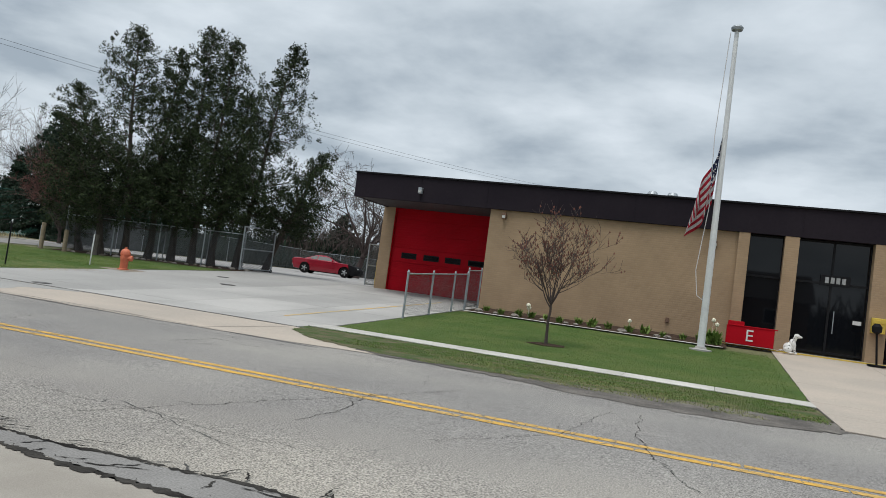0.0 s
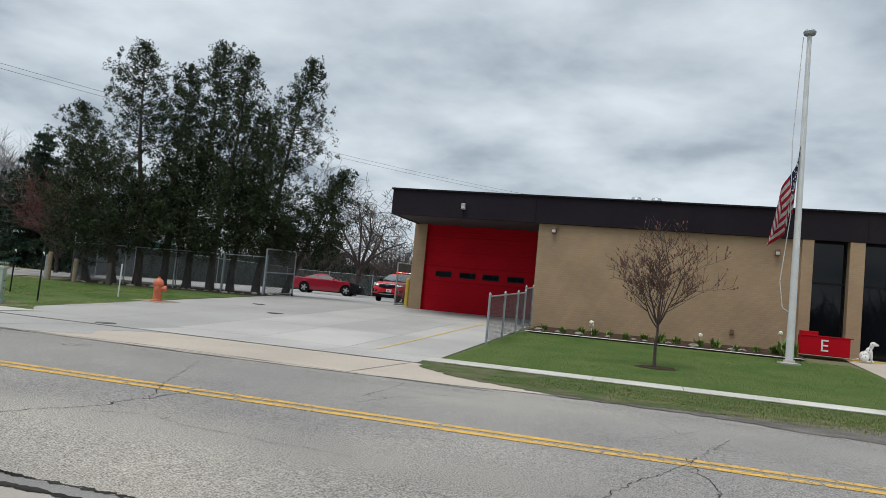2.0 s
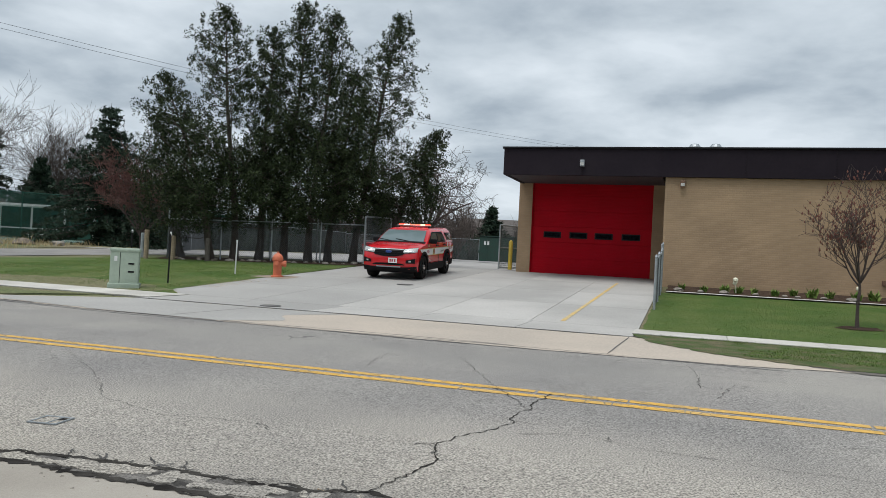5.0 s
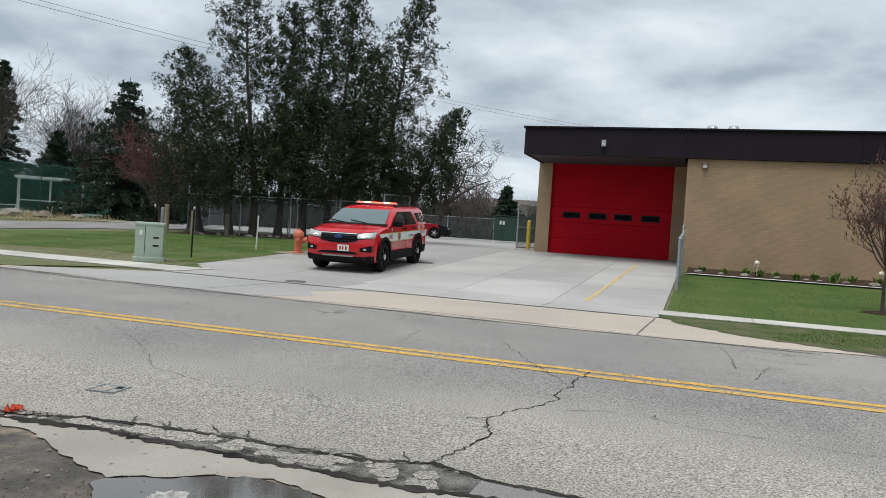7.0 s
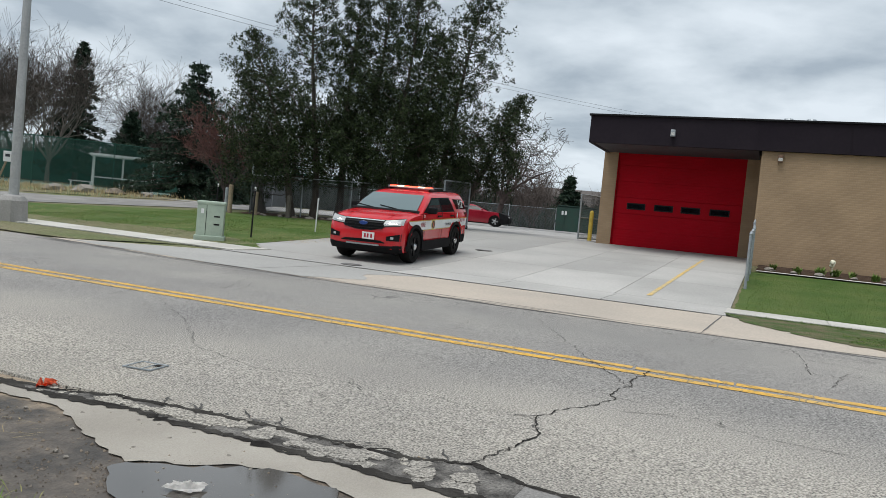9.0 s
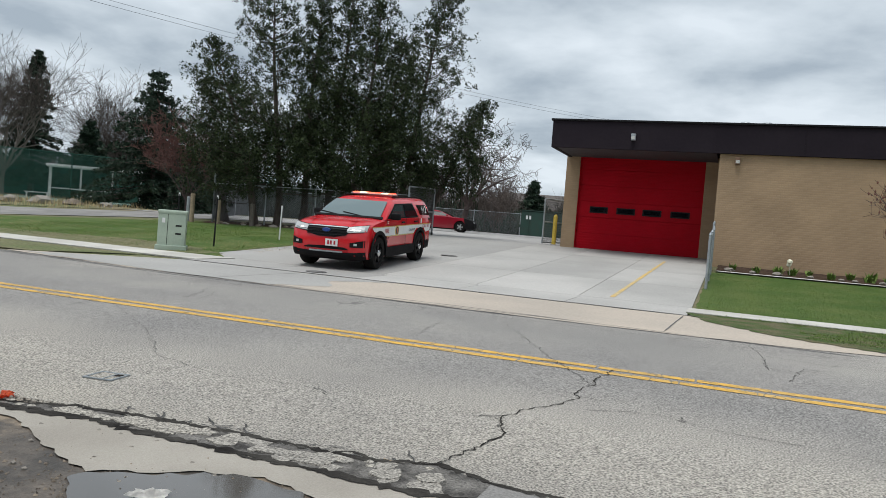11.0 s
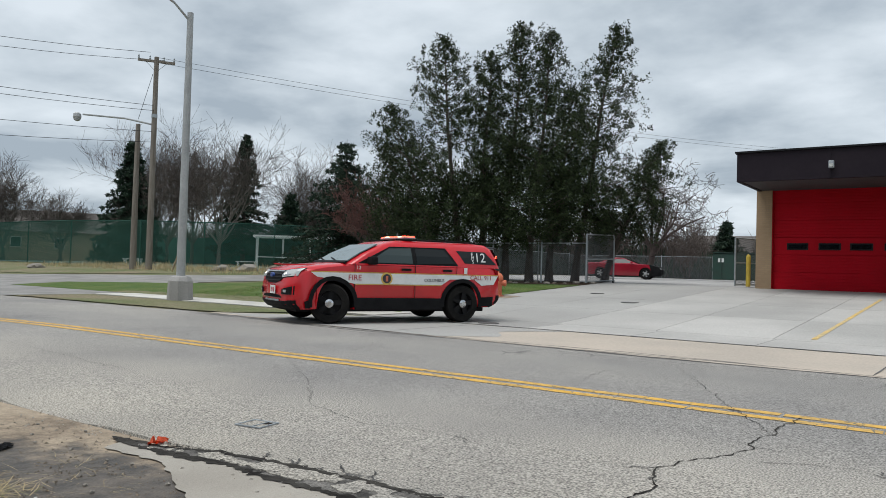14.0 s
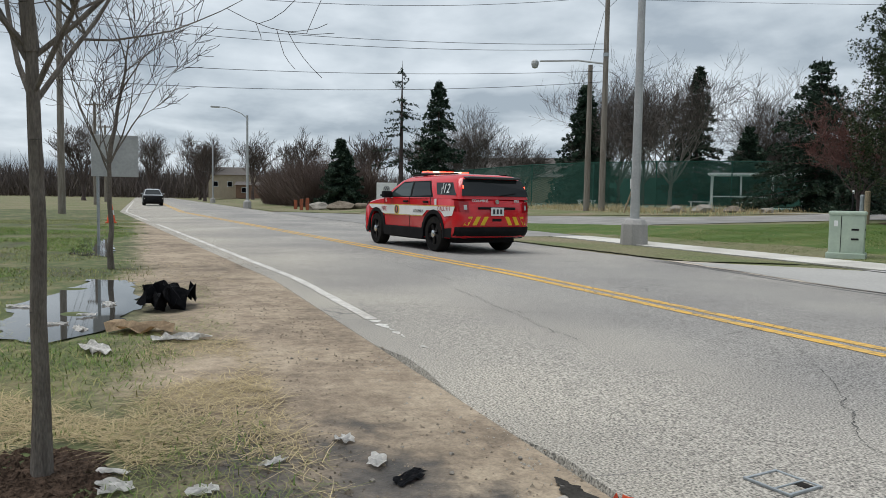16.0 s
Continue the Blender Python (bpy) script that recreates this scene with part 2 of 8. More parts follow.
M = dict(
    asphalt=surface("asphalt", (0.225, 0.218, 0.21), (0.315, 0.302, 0.28), scale=0.35, fine=82, rough=0.9, bump=0.9, fine_amt=0.80),
    asphalt_old=surface("old asphalt", (0.27, 0.26, 0.245), (0.19, 0.182, 0.172), scale=0.9, fine=75, rough=0.92, bump=0.4),
    hairline=surface("hairline crack", (0.055, 0.052, 0.05), (0.09, 0.085, 0.08), scale=3, fine=40, rough=1.0, bump=0.4),
    crack=surface("crack", (0.018, 0.016, 0.015), (0.06, 0.056, 0.05), scale=3, fine=60, rough=1.0, bump=0.6),
    seal=surface("tar seam", (0.075, 0.072, 0.07), (0.13, 0.125, 0.12), scale=2, fine=30, rough=0.8),
    yellow=surface("yellow road paint", (0.66, 0.375, 0.055), (0.52, 0.33, 0.10), scale=2.2, fine=22, rough=0.75, bump=0.3, fine_amt=0.22),
    rust=surface("rusty orange paint", (0.34, 0.09, 0.04), (0.22, 0.07, 0.04), scale=5, fine=30, rough=0.85, bump=0.2),
    edge_mud=surface("gravelly edge mud", (0.17, 0.152, 0.132), (0.085, 0.076, 0.066), scale=1.8, fine=34, rough=0.85, bump=1.0, fine_amt=0.4, bump_dist=0.02),
    crumb=surface("crumbled asphalt", (0.20, 0.187, 0.17), (0.040, 0.036, 0.032), scale=9, fine=70, rough=0.9, bump=1.0, fine_amt=0.5, bump_dist=0.02),
    white_paint=surface("white road paint", (0.60, 0.58, 0.54), (0.42, 0.39, 0.35), scale=1.6, fine=18, rough=0.8, fine_amt=0.25),
    concrete=surface("concrete", (0.435, 0.42, 0.395), (0.345, 0.335, 0.315), scale=0.35, fine=26, rough=0.88, bump=0.2, fine_amt=0.10, per_object=0.07),
    concrete_dark=surface("worn concrete", (0.36, 0.35, 0.335), (0.28, 0.27, 0.26), scale=0.3, fine=26, rough=0.85, bump=0.2, fine_amt=0.10, per_object=0.06),
    concrete_mid=surface("tracked concrete", (0.365, 0.355, 0.335), (0.305, 0.297, 0.28), scale=0.3, fine=26, rough=0.86, bump=0.2, fine_amt=0.10),
    blade_dry=leafy("half dry grass blades", (0.13, 0.19, 0.05), (0.30, 0.27, 0.12)),
    apron=surface("apron concrete", (0.47, 0.405, 0.335), (0.40, 0.35, 0.295), scale=0.5, fine=26, rough=0.88, bump=0.2, fine_amt=0.10),
    gutter=surface("stained gutter concrete", (0.375, 0.345, 0.298), (0.30, 0.272, 0.232), scale=1.6, fine=130, rough=0.85, bump=0.4, fine_amt=0.10),
    walk=surface("sidewalk concrete", (0.58, 0.56, 0.51), (0.45, 0.43, 0.39), scale=0.8, fine=30, rough=0.9, bump=0.2, fine_amt=0.12, per_object=0.06),
    grass=surface("lawn", (0.055, 0.112, 0.012), (0.102, 0.140, 0.028), scale=0.9, fine=48, rough=0.95, bump=1.0, fine_amt=0.55, bump_dist=0.04),
    verge_turf=surface("worn verge turf", (0.060, 0.100, 0.018), (0.140, 0.122, 0.062), scale=2.4, fine=50, rough=0.95, bump=1.0, fine_amt=0.55, lo=0.42, hi=0.62, bump_dist=0.04),
    field=surface("rough ground", (0.115, 0.135, 0.050), (0.20, 0.165, 0.10), scale=0.35, fine=16, rough=0.95, bump=1.0, fine_amt=0.45, bump_dist=0.04),
    dirt=surface("dirt", (0.31, 0.255, 0.195), (0.175, 0.142, 0.108), scale=0.8, fine=24, rough=0.95, bump=0.8, fine_amt=0.30, bump_dist=0.02),
    mud=surface("wet mud", (0.085, 0.070, 0.056), (0.17, 0.135, 0.10), scale=1.6, fine=30, rough=0.5, bump=0.9, fine_amt=0.45, bump_dist=0.02),
    mulch=surface("mulch", (0.045, 0.030, 0.022), (0.085, 0.058, 0.042), scale=5, fine=45, rough=1.0, bump=1.0, fine_amt=0.5, bump_dist=0.03),
    straw=leafy("straw", (0.58, 0.47, 0.27), (0.30, 0.23, 0.12)),
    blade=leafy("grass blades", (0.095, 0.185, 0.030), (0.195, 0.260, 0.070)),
    wet_mud=glassy("wet mud film", (0.085, 0.078, 0.070), 0.07, spec=0.9),
    blade_lawn=leafy("lawn blades", (0.060, 0.128, 0.013), (0.125, 0.175, 0.034)),
    water=glassy("puddle water", (0.035, 0.034, 0.032), 0.03),
    brick=brickwork("tan brick", (0.375, 0.262, 0.158), (0.345, 0.238, 0.142), (0.33, 0.235, 0.15)),
    fascia=surface("dark brown metal", (0.017, 0.013, 0.018), (0.022, 0.017, 0.022), scale=0.6, fine=12, rough=0.7, bump=0.03, fine_amt=0.08),
    trim=surface("black metal", (0.018, 0.018, 0.02), scale=3, rough=0.4, bump=0.05, fine_amt=0.1),
    soffit=surface("soffit", (0.05, 0.045, 0.05), scale=2, rough=0.8),
    red_door=surface("red door paint", (0.45, 0.004, 0.014), (0.40, 0.004, 0.012), scale=1.2, fine=20, rough=0.6, bump=0.05, fine_amt=0.06),
    dark_glass=glassy("dark glass", (0.006, 0.007, 0.009), 0.03, spec=0.3),
    tint=glassy("tinted car glass", (0.012, 0.015, 0.016), 0.04, spec=0.3),
    # pale teal base stands in for sky mirrored in the windshield
    windshield=glassy("windshield glass with painted sky reflection", (0.13, 0.175, 0.18), 0.04, spec=0.8),
    door_glass=glassy("clear car glass", (0.040, 0.058, 0.058), 0.04, spec=0.5),
    badge_blue=surface("blue enamel", (0.02, 0.06, 0.25), rough=0.3, scale=6, bump=0),
    galv=surface("galvanised steel", (0.40, 0.43, 0.45), (0.30, 0.33, 0.35), scale=4, fine=50, rough=0.5, bump=0.1, metal=0.55, fine_amt=0.15),
    wire=surface("fence wire", (0.13, 0.14, 0.145), (0.10, 0.105, 0.11), scale=4, rough=0.6, bump=0, metal=0.3),
    pole_grey=surface("grey painted steel", (0.42, 0.43, 0.43), (0.34, 0.35, 0.35), scale=2, fine=20, rough=0.6, bump=0.05, metal=0.3, fine_amt=0.08),
    pole_white=surface("white painted steel", (0.70, 0.71, 0.70), (0.60, 0.61, 0.61), scale=2, fine=20, rough=0.5, bump=0.03, fine_amt=0.05),
    pole_wood=surface("weathered pole wood", (0.16, 0.135, 0.11), (0.24, 0.215, 0.185), scale=2, fine=30, rough=0.95, bump=0.7, stretch=(6, 6, 0.6)),
    post_wood=surface("post wood", (0.33, 0.26, 0.18), (0.24, 0.19, 0.13), scale=3, fine=30, rough=0.95, bump=0.4),
    bark=surface("bark", (0.048, 0.038, 0.031), (0.085, 0.068, 0.056), scale=3, fine=22, rough=0.95, bump=1.0, stretch=(5, 5, 1), bump_dist=0.02),
    bark_grey=surface("grey bark", (0.105, 0.088, 0.075), (0.165, 0.145, 0.125), scale=5, fine=40, rough=0.95, bump=0.8, stretch=(4, 4, 1)),
    bark_dark=surface("dark bark", (0.060, 0.045, 0.042), (0.085, 0.062, 0.055), scale=3, fine=22, rough=0.95, bump=0.6),
    twig=leafy("twigs", (0.058, 0.046, 0.041), (0.112, 0.090, 0.078)),
    twig_brown=leafy("brown twigs", (0.075, 0.052, 0.045), (0.155, 0.115, 0.098)),
    twig_red=leafy("reddish twigs", (0.090, 0.040, 0.036), (0.16, 0.085, 0.072)),
    bud=leafy("buds", (0.14, 0.055, 0.045), (0.20, 0.085, 0.06)),
    cedar=leafy("cedar sprays", (0.006, 0.014, 0.006), (0.050, 0.070, 0.026)),
    spruce=leafy("spruce needles", (0.012, 0.028, 0.018), (0.030, 0.052, 0.030)),
    hydrant=surface("orange hydrant paint", (0.62, 0.17, 0.085), (0.52, 0.14, 0.07), scale=6, fine=30, rough=0.6, bump=0.1, fine_amt=0.1),
    box_green=surface("pale green enamel", (0.38, 0.46, 0.37), (0.33, 0.40, 0.33), scale=3, fine=20, rough=0.5, bump=0.03, fine_amt=0.05),
    dump_green=surface("dumpster green", (0.014, 0.055, 0.040), (0.02, 0.045, 0.035), scale=3, fine=20, rough=0.6, bump=0.1),
    court_green=surface("green windscreen", (0.014, 0.070, 0.052), (0.022, 0.085, 0.064), scale=1.5, fine=30, rough=0.9, bump=0.2),
    court_floor=surface("court floor", (0.16, 0.24, 0.20), (0.19, 0.26, 0.22), scale=0.5, fine=20, rough=0.9, bump=0.1),
    white=surface("white paint", (0.72, 0.73, 0.72), (0.66, 0.67, 0.66), scale=4, fine=20, rough=0.55, bump=0.03, fine_amt=0.04),
    black=surface("black plastic", (0.008, 0.008, 0.009), (0.013, 0.013, 0.014), scale=5, fine=60, rough=0.7, bump=0.1, fine_amt=0.15),
    rubber=surface("tyre rubber", (0.009, 0.009, 0.009), (0.017, 0.016, 0.015), scale=6, fine=50, rough=0.85, bump=0.2),
    chrome=surface("chrome", (0.62, 0.63, 0.64), (0.55, 0.56, 0.57), scale=6, rough=0.2, bump=0, metal=1.0, fine_amt=0.04),
    rim_dark=surface("black steel wheel", (0.012, 0.012, 0.013), (0.02, 0.02, 0.021), scale=8, rough=0.45, bump=0, metal=0.2),
    rim=surface("alloy", (0.50, 0.51, 0.52), (0.42, 0.43, 0.44), scale=6, rough=0.3, bump=0, metal=0.8, fine_amt=0.05),
    car_red=surface("fire red paint", (0.56, 0.010, 0.018), (0.52, 0.009, 0.015), scale=1.5, fine=10, rough=0.26, bump=0, fine_amt=0.03, coat=0.35),
    coupe_red=surface("dark red paint", (0.27, 0.008, 0.022), (0.24, 0.007, 0.019), scale=1.5, fine=10, rough=0.25, bump=0, fine_amt=0.03, coat=0.4),
    car_dark=surface("dark car paint", (0.035, 0.037, 0.042), scale=1.5, rough=0.3, bump=0, fine_amt=0.03, coat=0.6),
    car_silver=surface("silver car paint", (0.38, 0.39, 0.40), scale=1.5, rough=0.3, bump=0, fine_amt=0.03, metal=0.4, coat=0.6),
    gold=surface("gold stripe", (0.62, 0.42, 0.09), scale=4, rough=0.45, bump=0, fine_amt=0.05),
    chevron=surface("yellow chevron", (0.80, 0.50, 0.02), scale=4, rough=0.4, bump=0, fine_amt=0.05),
    faded_yellow=surface("faded yellow bay paint", (0.60, 0.40, 0.12), (0.50, 0.40, 0.22), scale=2.0, fine=20, rough=0.8, bump=0.2, fine_amt=0.25),
    safety_yellow=surface("safety yellow paint", (0.60, 0.44, 0.06), (0.50, 0.36, 0.06), scale=4, rough=0.6, bump=0.05, fine_amt=0.1),
    letter_red=surface("red lettering", (0.40, 0.012, 0.03), scale=4, rough=0.5, bump=0),
    letter_dark=surface("dark lettering", (0.03, 0.03, 0.04), scale=4, rough=0.5, bump=0),
    flag_red=surface("red cloth", (0.48, 0.020, 0.045), scale=8, rough=0.9, bump=0.1),
    flag_blue=surface("blue cloth", (0.022, 0.028, 0.095), scale=8, rough=0.9, bump=0.1),
    flag_white=surface("white cloth", (0.70, 0.68, 0.68), scale=8, rough=0.9, bump=0.1),
    house_tan=surface("tan siding", (0.36, 0.30, 0.22), (0.32, 0.27, 0.20), scale=1.2, rough=0.85),
    house_white=surface("pale siding", (0.56, 0.55, 0.52), (0.50, 0.49, 0.46), scale=1.2, rough=0.85),
    house_brown=surface("brown brick", (0.19, 0.11, 0.075), (0.15, 0.09, 0.06), scale=3, rough=0.9),
    shingle=surface("roof shingles", (0.085, 0.075, 0.07), (0.12, 0.105, 0.095), scale=2, fine=18, rough=0.95, bump=0.6, stretch=(1, 3, 3)),
    rock=surface("rock", (0.28, 0.255, 0.22), (0.20, 0.18, 0.155), scale=2.5, fine=20, rough=0.95, bump=0.9, bump_dist=0.03),
    wood_log=surface("log", (0.20, 0.165, 0.125), (0.13, 0.105, 0.08), scale=4, fine=20, rough=0.95, bump=0.8),
    card=surface("cardboard", (0.46, 0.34, 0.22), (0.38, 0.28, 0.18), scale=5, rough=0.95),
    paper=surface("litter paper", (0.72, 0.70, 0.67), (0.60, 0.58, 0.55), scale=9, rough=0.9),
    bag=surface("black bag", (0.006, 0.006, 0.008), (0.010, 0.010, 0.012), scale=6, fine=18, rough=0.6, bump=0.6, bump_dist=0.03),
    orange=surface("orange plastic", (0.72, 0.11, 0.03), scale=4, rough=0.6, bump=0.05),
    lamp_red=glow("red beacon", (1.0, 0.06, 0.03), 5.0),
    lamp_white=glow("white beacon", (1.0, 0.72, 0.45), 3.0),
    headlight=glow("headlight", (1.0, 0.92, 0.80), 2.5),
    lens_clear=glassy("clear lens", (0.42, 0.43, 0.43), 0.10),
    lens_red=glassy("red lens", (0.30, 0.01, 0.015), 0.08),
    lens_grey=surface("lamp lens", (0.50, 0.50, 0.47), rough=0.4, scale=6, bump=0),
    sign_blue=surface("blue sign", (0.05, 0.12, 0.32), rough=0.5, scale=4, bump=0),
    flower=surface("cream petals", (0.80, 0.77, 0.60), rough=0.8, scale=8, bump=0),
)


for _k in ("black", "rubber", "rim_dark", "fascia", "crack", "trim", "bag", "mulch", "red_door"):
    M[_k].node_tree.nodes["Principled BSDF"].inputs["Specular IOR Level"].default_value = 0.10


# ======== mesh helpers ========
def crazed(mat, scale, width, dark, cover):
    """Alligator cracking: thin dark cell borders, in patches."""
    nt = mat.node_tree
    bs = next(n for n in nt.nodes if n.type == "BSDF_PRINCIPLED")
    src = bs.inputs["Base Color"].links[0].from_socket
    tc = nt.nodes.new("ShaderNodeTexCoord")
    wob = nt.nodes.new("ShaderNodeTexNoise")
    wob.inputs["Scale"].default_value = scale * 1.3
    add = nt.nodes.new("ShaderNodeMixRGB")
    add.blend_type, add.inputs[0].default_value = "LINEAR_LIGHT", 0.06
    vo = nt.nodes.new("ShaderNodeTexVoronoi")
    vo.feature = "DISTANCE_TO_EDGE"
    vo.inputs["Scale"].default_value = scale
    lt = nt.nodes.new("ShaderNodeMapRange")
    lt.inputs["From Min"].default_value, lt.inputs["From Max"].default_value = width * 0.4, width
    lt.inputs["To Min"].default_value, lt.inputs["To Max"].default_value = 1.0, 0.0
    ms = nt.nodes.new("ShaderNodeTexNoise")
    ms.inputs["Scale"].default_value = 0.45
    mr = nt.nodes.new("ShaderNodeMapRange")
    mr.inputs["From Min"].default_value, mr.inputs["From Max"].default_value = cover, cover + 0.12
    mu = nt.nodes.new("ShaderNodeMath")
    mu.operation = "MULTIPLY"
    mx = nt.nodes.new("ShaderNodeMixRGB")
    mx.inputs[2].default_value = (*dark, 1)
    nt.links.new(tc.outputs["Object"], wob.inputs["Vector"])
    nt.links.new(tc.outputs["Object"], add.inputs[1])
    nt.links.new(wob.outputs["Color"], add.inputs[2])
    nt.links.new(add.outputs[0], vo.inputs["Vector"])
    nt.links.new(vo.outputs["Distance"], lt.inputs["Value"])
    nt.links.new(tc.outputs["Object"], ms.inputs["Vector"])
    nt.links.new(ms.outputs[0], mr.inputs["Value"])
    nt.links.new(lt.outputs[0], mu.inputs[0])
    nt.links.new(mr.outputs[0], mu.inputs[1])
    nt.links.new(mu.outputs[0], mx.inputs[0])
    nt.links.new(src, mx.inputs[1])
    nt.links.new(mx.outputs[0], bs.inputs["Base Color"])


def lanes(mat):
    """Wheel-polished bands along the street, paler by the broken edge."""
    nt = mat.node_tree
    bs = next(n for n in nt.nodes if n.type == "BSDF_PRINCIPLED")
    src = bs.inputs["Base Color"].links[0].from_socket
    tc = nt.nodes.new("ShaderNodeTexCoord")
    no = nt.nodes.new("ShaderNodeTexNoise")
    no.inputs["Scale"].default_value = 0.5
    sp = nt.nodes.new("ShaderNodeSeparateXYZ")
    ad = nt.nodes.new("ShaderNodeMath")
    ad.operation = "MULTIPLY_ADD"
    ad.inputs[1].default_value = 1.6
    mr = nt.nodes.new("ShaderNodeMapRange")
    mr.inputs["From Min"].default_value, mr.inputs["From Max"].default_value = 3.4, 13.4
    rp = nt.nodes.new("ShaderNodeValToRGB")
    rp.color_ramp.elements[0].position, rp.color_ramp.elements[0].color = 0.08, (1.0, 0.96, 0.88, 1)
    rp.color_ramp.elements[1].position, rp.color_ramp.elements[1].color = 0.9, (0.80, 0.78, 0.76, 1)
    for p, c in ((0.20, (0.93, 0.90, 0.85, 1)), (0.36, (0.80, 0.79, 0.775, 1)), (0.52, (0.79, 0.78, 0.77, 1)), (0.66, (0.84, 0.83, 0.81, 1))):
        rp.color_ramp.elements.new(p).color = c
    mx = nt.nodes.new("ShaderNodeMixRGB")
    mx.blend_type, mx.inputs[0].default_value = "MULTIPLY", 1.0
    br = nt.nodes.new("ShaderNodeMixRGB")
    br.blend_type, br.inputs[0].default_value, br.inputs[2].default_value = "MULTIPLY", 1.0, (1.2, 1.2, 1.2, 1)
    nt.links.new(tc.outputs["Object"], sp.inputs[0])
    nt.links.new(tc.outputs["Object"], no.inputs["Vector"])
    nt.links.new(no.outputs[0], ad.inputs[0])
    nt.links.new(sp.outputs["Y"], ad.inputs[2])
    nt.links.new(ad.outputs[0], mr.inputs["Value"])
    nt.links.new(mr.outputs[0], rp.inputs[0])
    nt.links.new(src, mx.inputs[1])
    nt.links.new(rp.outputs[0], mx.inputs[2])
    nt.links.new(mx.outputs[0], br.inputs[1])
    nt.links.new(br.outputs[0], bs.inputs["Base Color"])


lanes(M["asphalt"])
crazed(M["asphalt"], 2.6, 0.022, (0.12, 0.115, 0.11), 0.61)
crazed(M["yellow"], 6.0, 0.035, (0.16, 0.14, 0.10), 0.40)


def gz(y):
    """Height of the rising ground behind the street."""
    return 0.0 if y < 15.2 else (0.0525 * (y - 15.2) if y < 29 else 0.7245 + 0.004 * (y - 29))


def make(name, bm, material, parent=None, label="", smooth=False):
    me = bpy.data.meshes.new(name)
    bm.normal_update()
    bm.to_mesh(me)
    bm.free()
    for m in material if isinstance(material, (list, tuple)) else [material]:
        me.materials.append(m)
    if smooth:
        me.polygons.foreach_set("use_smooth", [True] * len(me.polygons))
        me.set_sharp_from_angle(angle=radians(40))
    ob = new(name, me)
    ob.parent = parent
    return tagged(ob, label)


def part(name, bm, material, parent, label="", smooth=False):
    return make(name, bm, material, parent, label, smooth)


def raw(name, verts, faces, material, parent=None, label=""):
    me = bpy.data.meshes.new(name)
    me.from_pydata(verts, [], faces)
    me.materials.append(material)
    ob = new(name, me)
    ob.parent = parent
    return tagged(ob, label)


def thing(name, label, category, at=(0, 0, 0), rz=0.0, group="", kind=""):
    ob = new(name)
    ob.empty_display_size = 0.2
    ob.matrix_world = pose(*at, 0, 0, rz)
    return tagged(ob, label, category, group, kind)


def B():
    return bmesh.new()


def box(bm, c, s, bevel=0.0, rz=0.0, mi=0):
    r = bmesh.ops.create_cube(bm, size=1.0, matrix=Matrix.Translation(c) @ Matrix.Rotation(radians(rz), 4, "Z") @ Matrix.Diagonal((*s, 1)))
    if bevel:
        es = list({e for v in r["verts"] for e in v.link_edges})
        bmesh.ops.bevel(bm, geom=es, offset=bevel, segments=2, affect="EDGES", profile=0.6)
    return bm


def rod(bm, a, b, r0, r1=None, n=8, caps=True):
    a, b = Vector(a), Vector(b)
    r1 = r0 if r1 is None else r1
    d = (b - a).normalized()
    u = d.orthogonal().normalized()
    w = d.cross(u)
    ring = lambda p, r: [bm.verts.new(p + r * (math.cos(2 * math.pi * k / n) * u + math.sin(2 * math.pi * k / n) * w)) for k in range(n)]
    p, q = ring(a, r0), ring(b, r1)
    for k in range(n):
        bm.faces.new((p[k], p[(k + 1) % n], q[(k + 1) % n], q[k]))
    if caps:
        bm.faces.new(p[::-1]), bm.faces.new(q)
    return bm


def lathe(bm, prof, n=16, c=(0, 0, 0), axis="Z", caps=True):
    """A turned body from (radius, height) pairs."""
    rings = []
    for r, h in prof:
        ring = []
        for k in range(n):
            a = 2 * math.pi * k / n
            x, y = r * math.cos(a), r * math.sin(a)
            p = (x, y, h) if axis == "Z" else ((x, h, y) if axis == "Y" else (h, x, y))
            ring.append(bm.verts.new(Vector(c) + Vector(p)))
        rings.append(ring)
    for p, q in zip(rings, rings[1:]):
        for k in range(n):
            bm.faces.new((p[k], p[(k + 1) % n], q[(k + 1) % n], q[k]))
    if caps:
        bm.faces.new(rings[0][::-1]), bm.faces.new(rings[-1])
    bmesh.ops.recalc_face_normals(bm, faces=bm.faces[:])
    return bm


def slab(bm, poly, lo, hi):
    """A flat plate over a polygon in plan."""
    a, b = [bm.verts.new((x, y, lo)) for x, y in poly], [bm.verts.new((x, y, hi)) for x, y in poly]
    bm.faces.new(a[::-1]), bm.faces.new(b)
    for k in range(len(poly)):
        j = (k + 1) % len(poly)
        bm.faces.new((a[k], a[j], b[j], b[k]))
    bmesh.ops.recalc_face_normals(bm, faces=bm.faces[:])
    return bm


def plate(bm, pts, thick, away):
    """A thin panel through points in space, thickened along a direction."""
    d = Vector(away).normalized() * thick
    a, b = [bm.verts.new(Vector(p)) for p in pts], [bm.verts.new(Vector(p) + d) for p in pts]
    bm.faces.new(a), bm.faces.new(b[::-1])
    for k in range(len(pts)):
        j = (k + 1) % len(pts)
        bm.faces.new((a[k], a[j], b[j], b[k]))
    bmesh.ops.recalc_face_normals(bm, faces=bm.faces[:])
    return bm


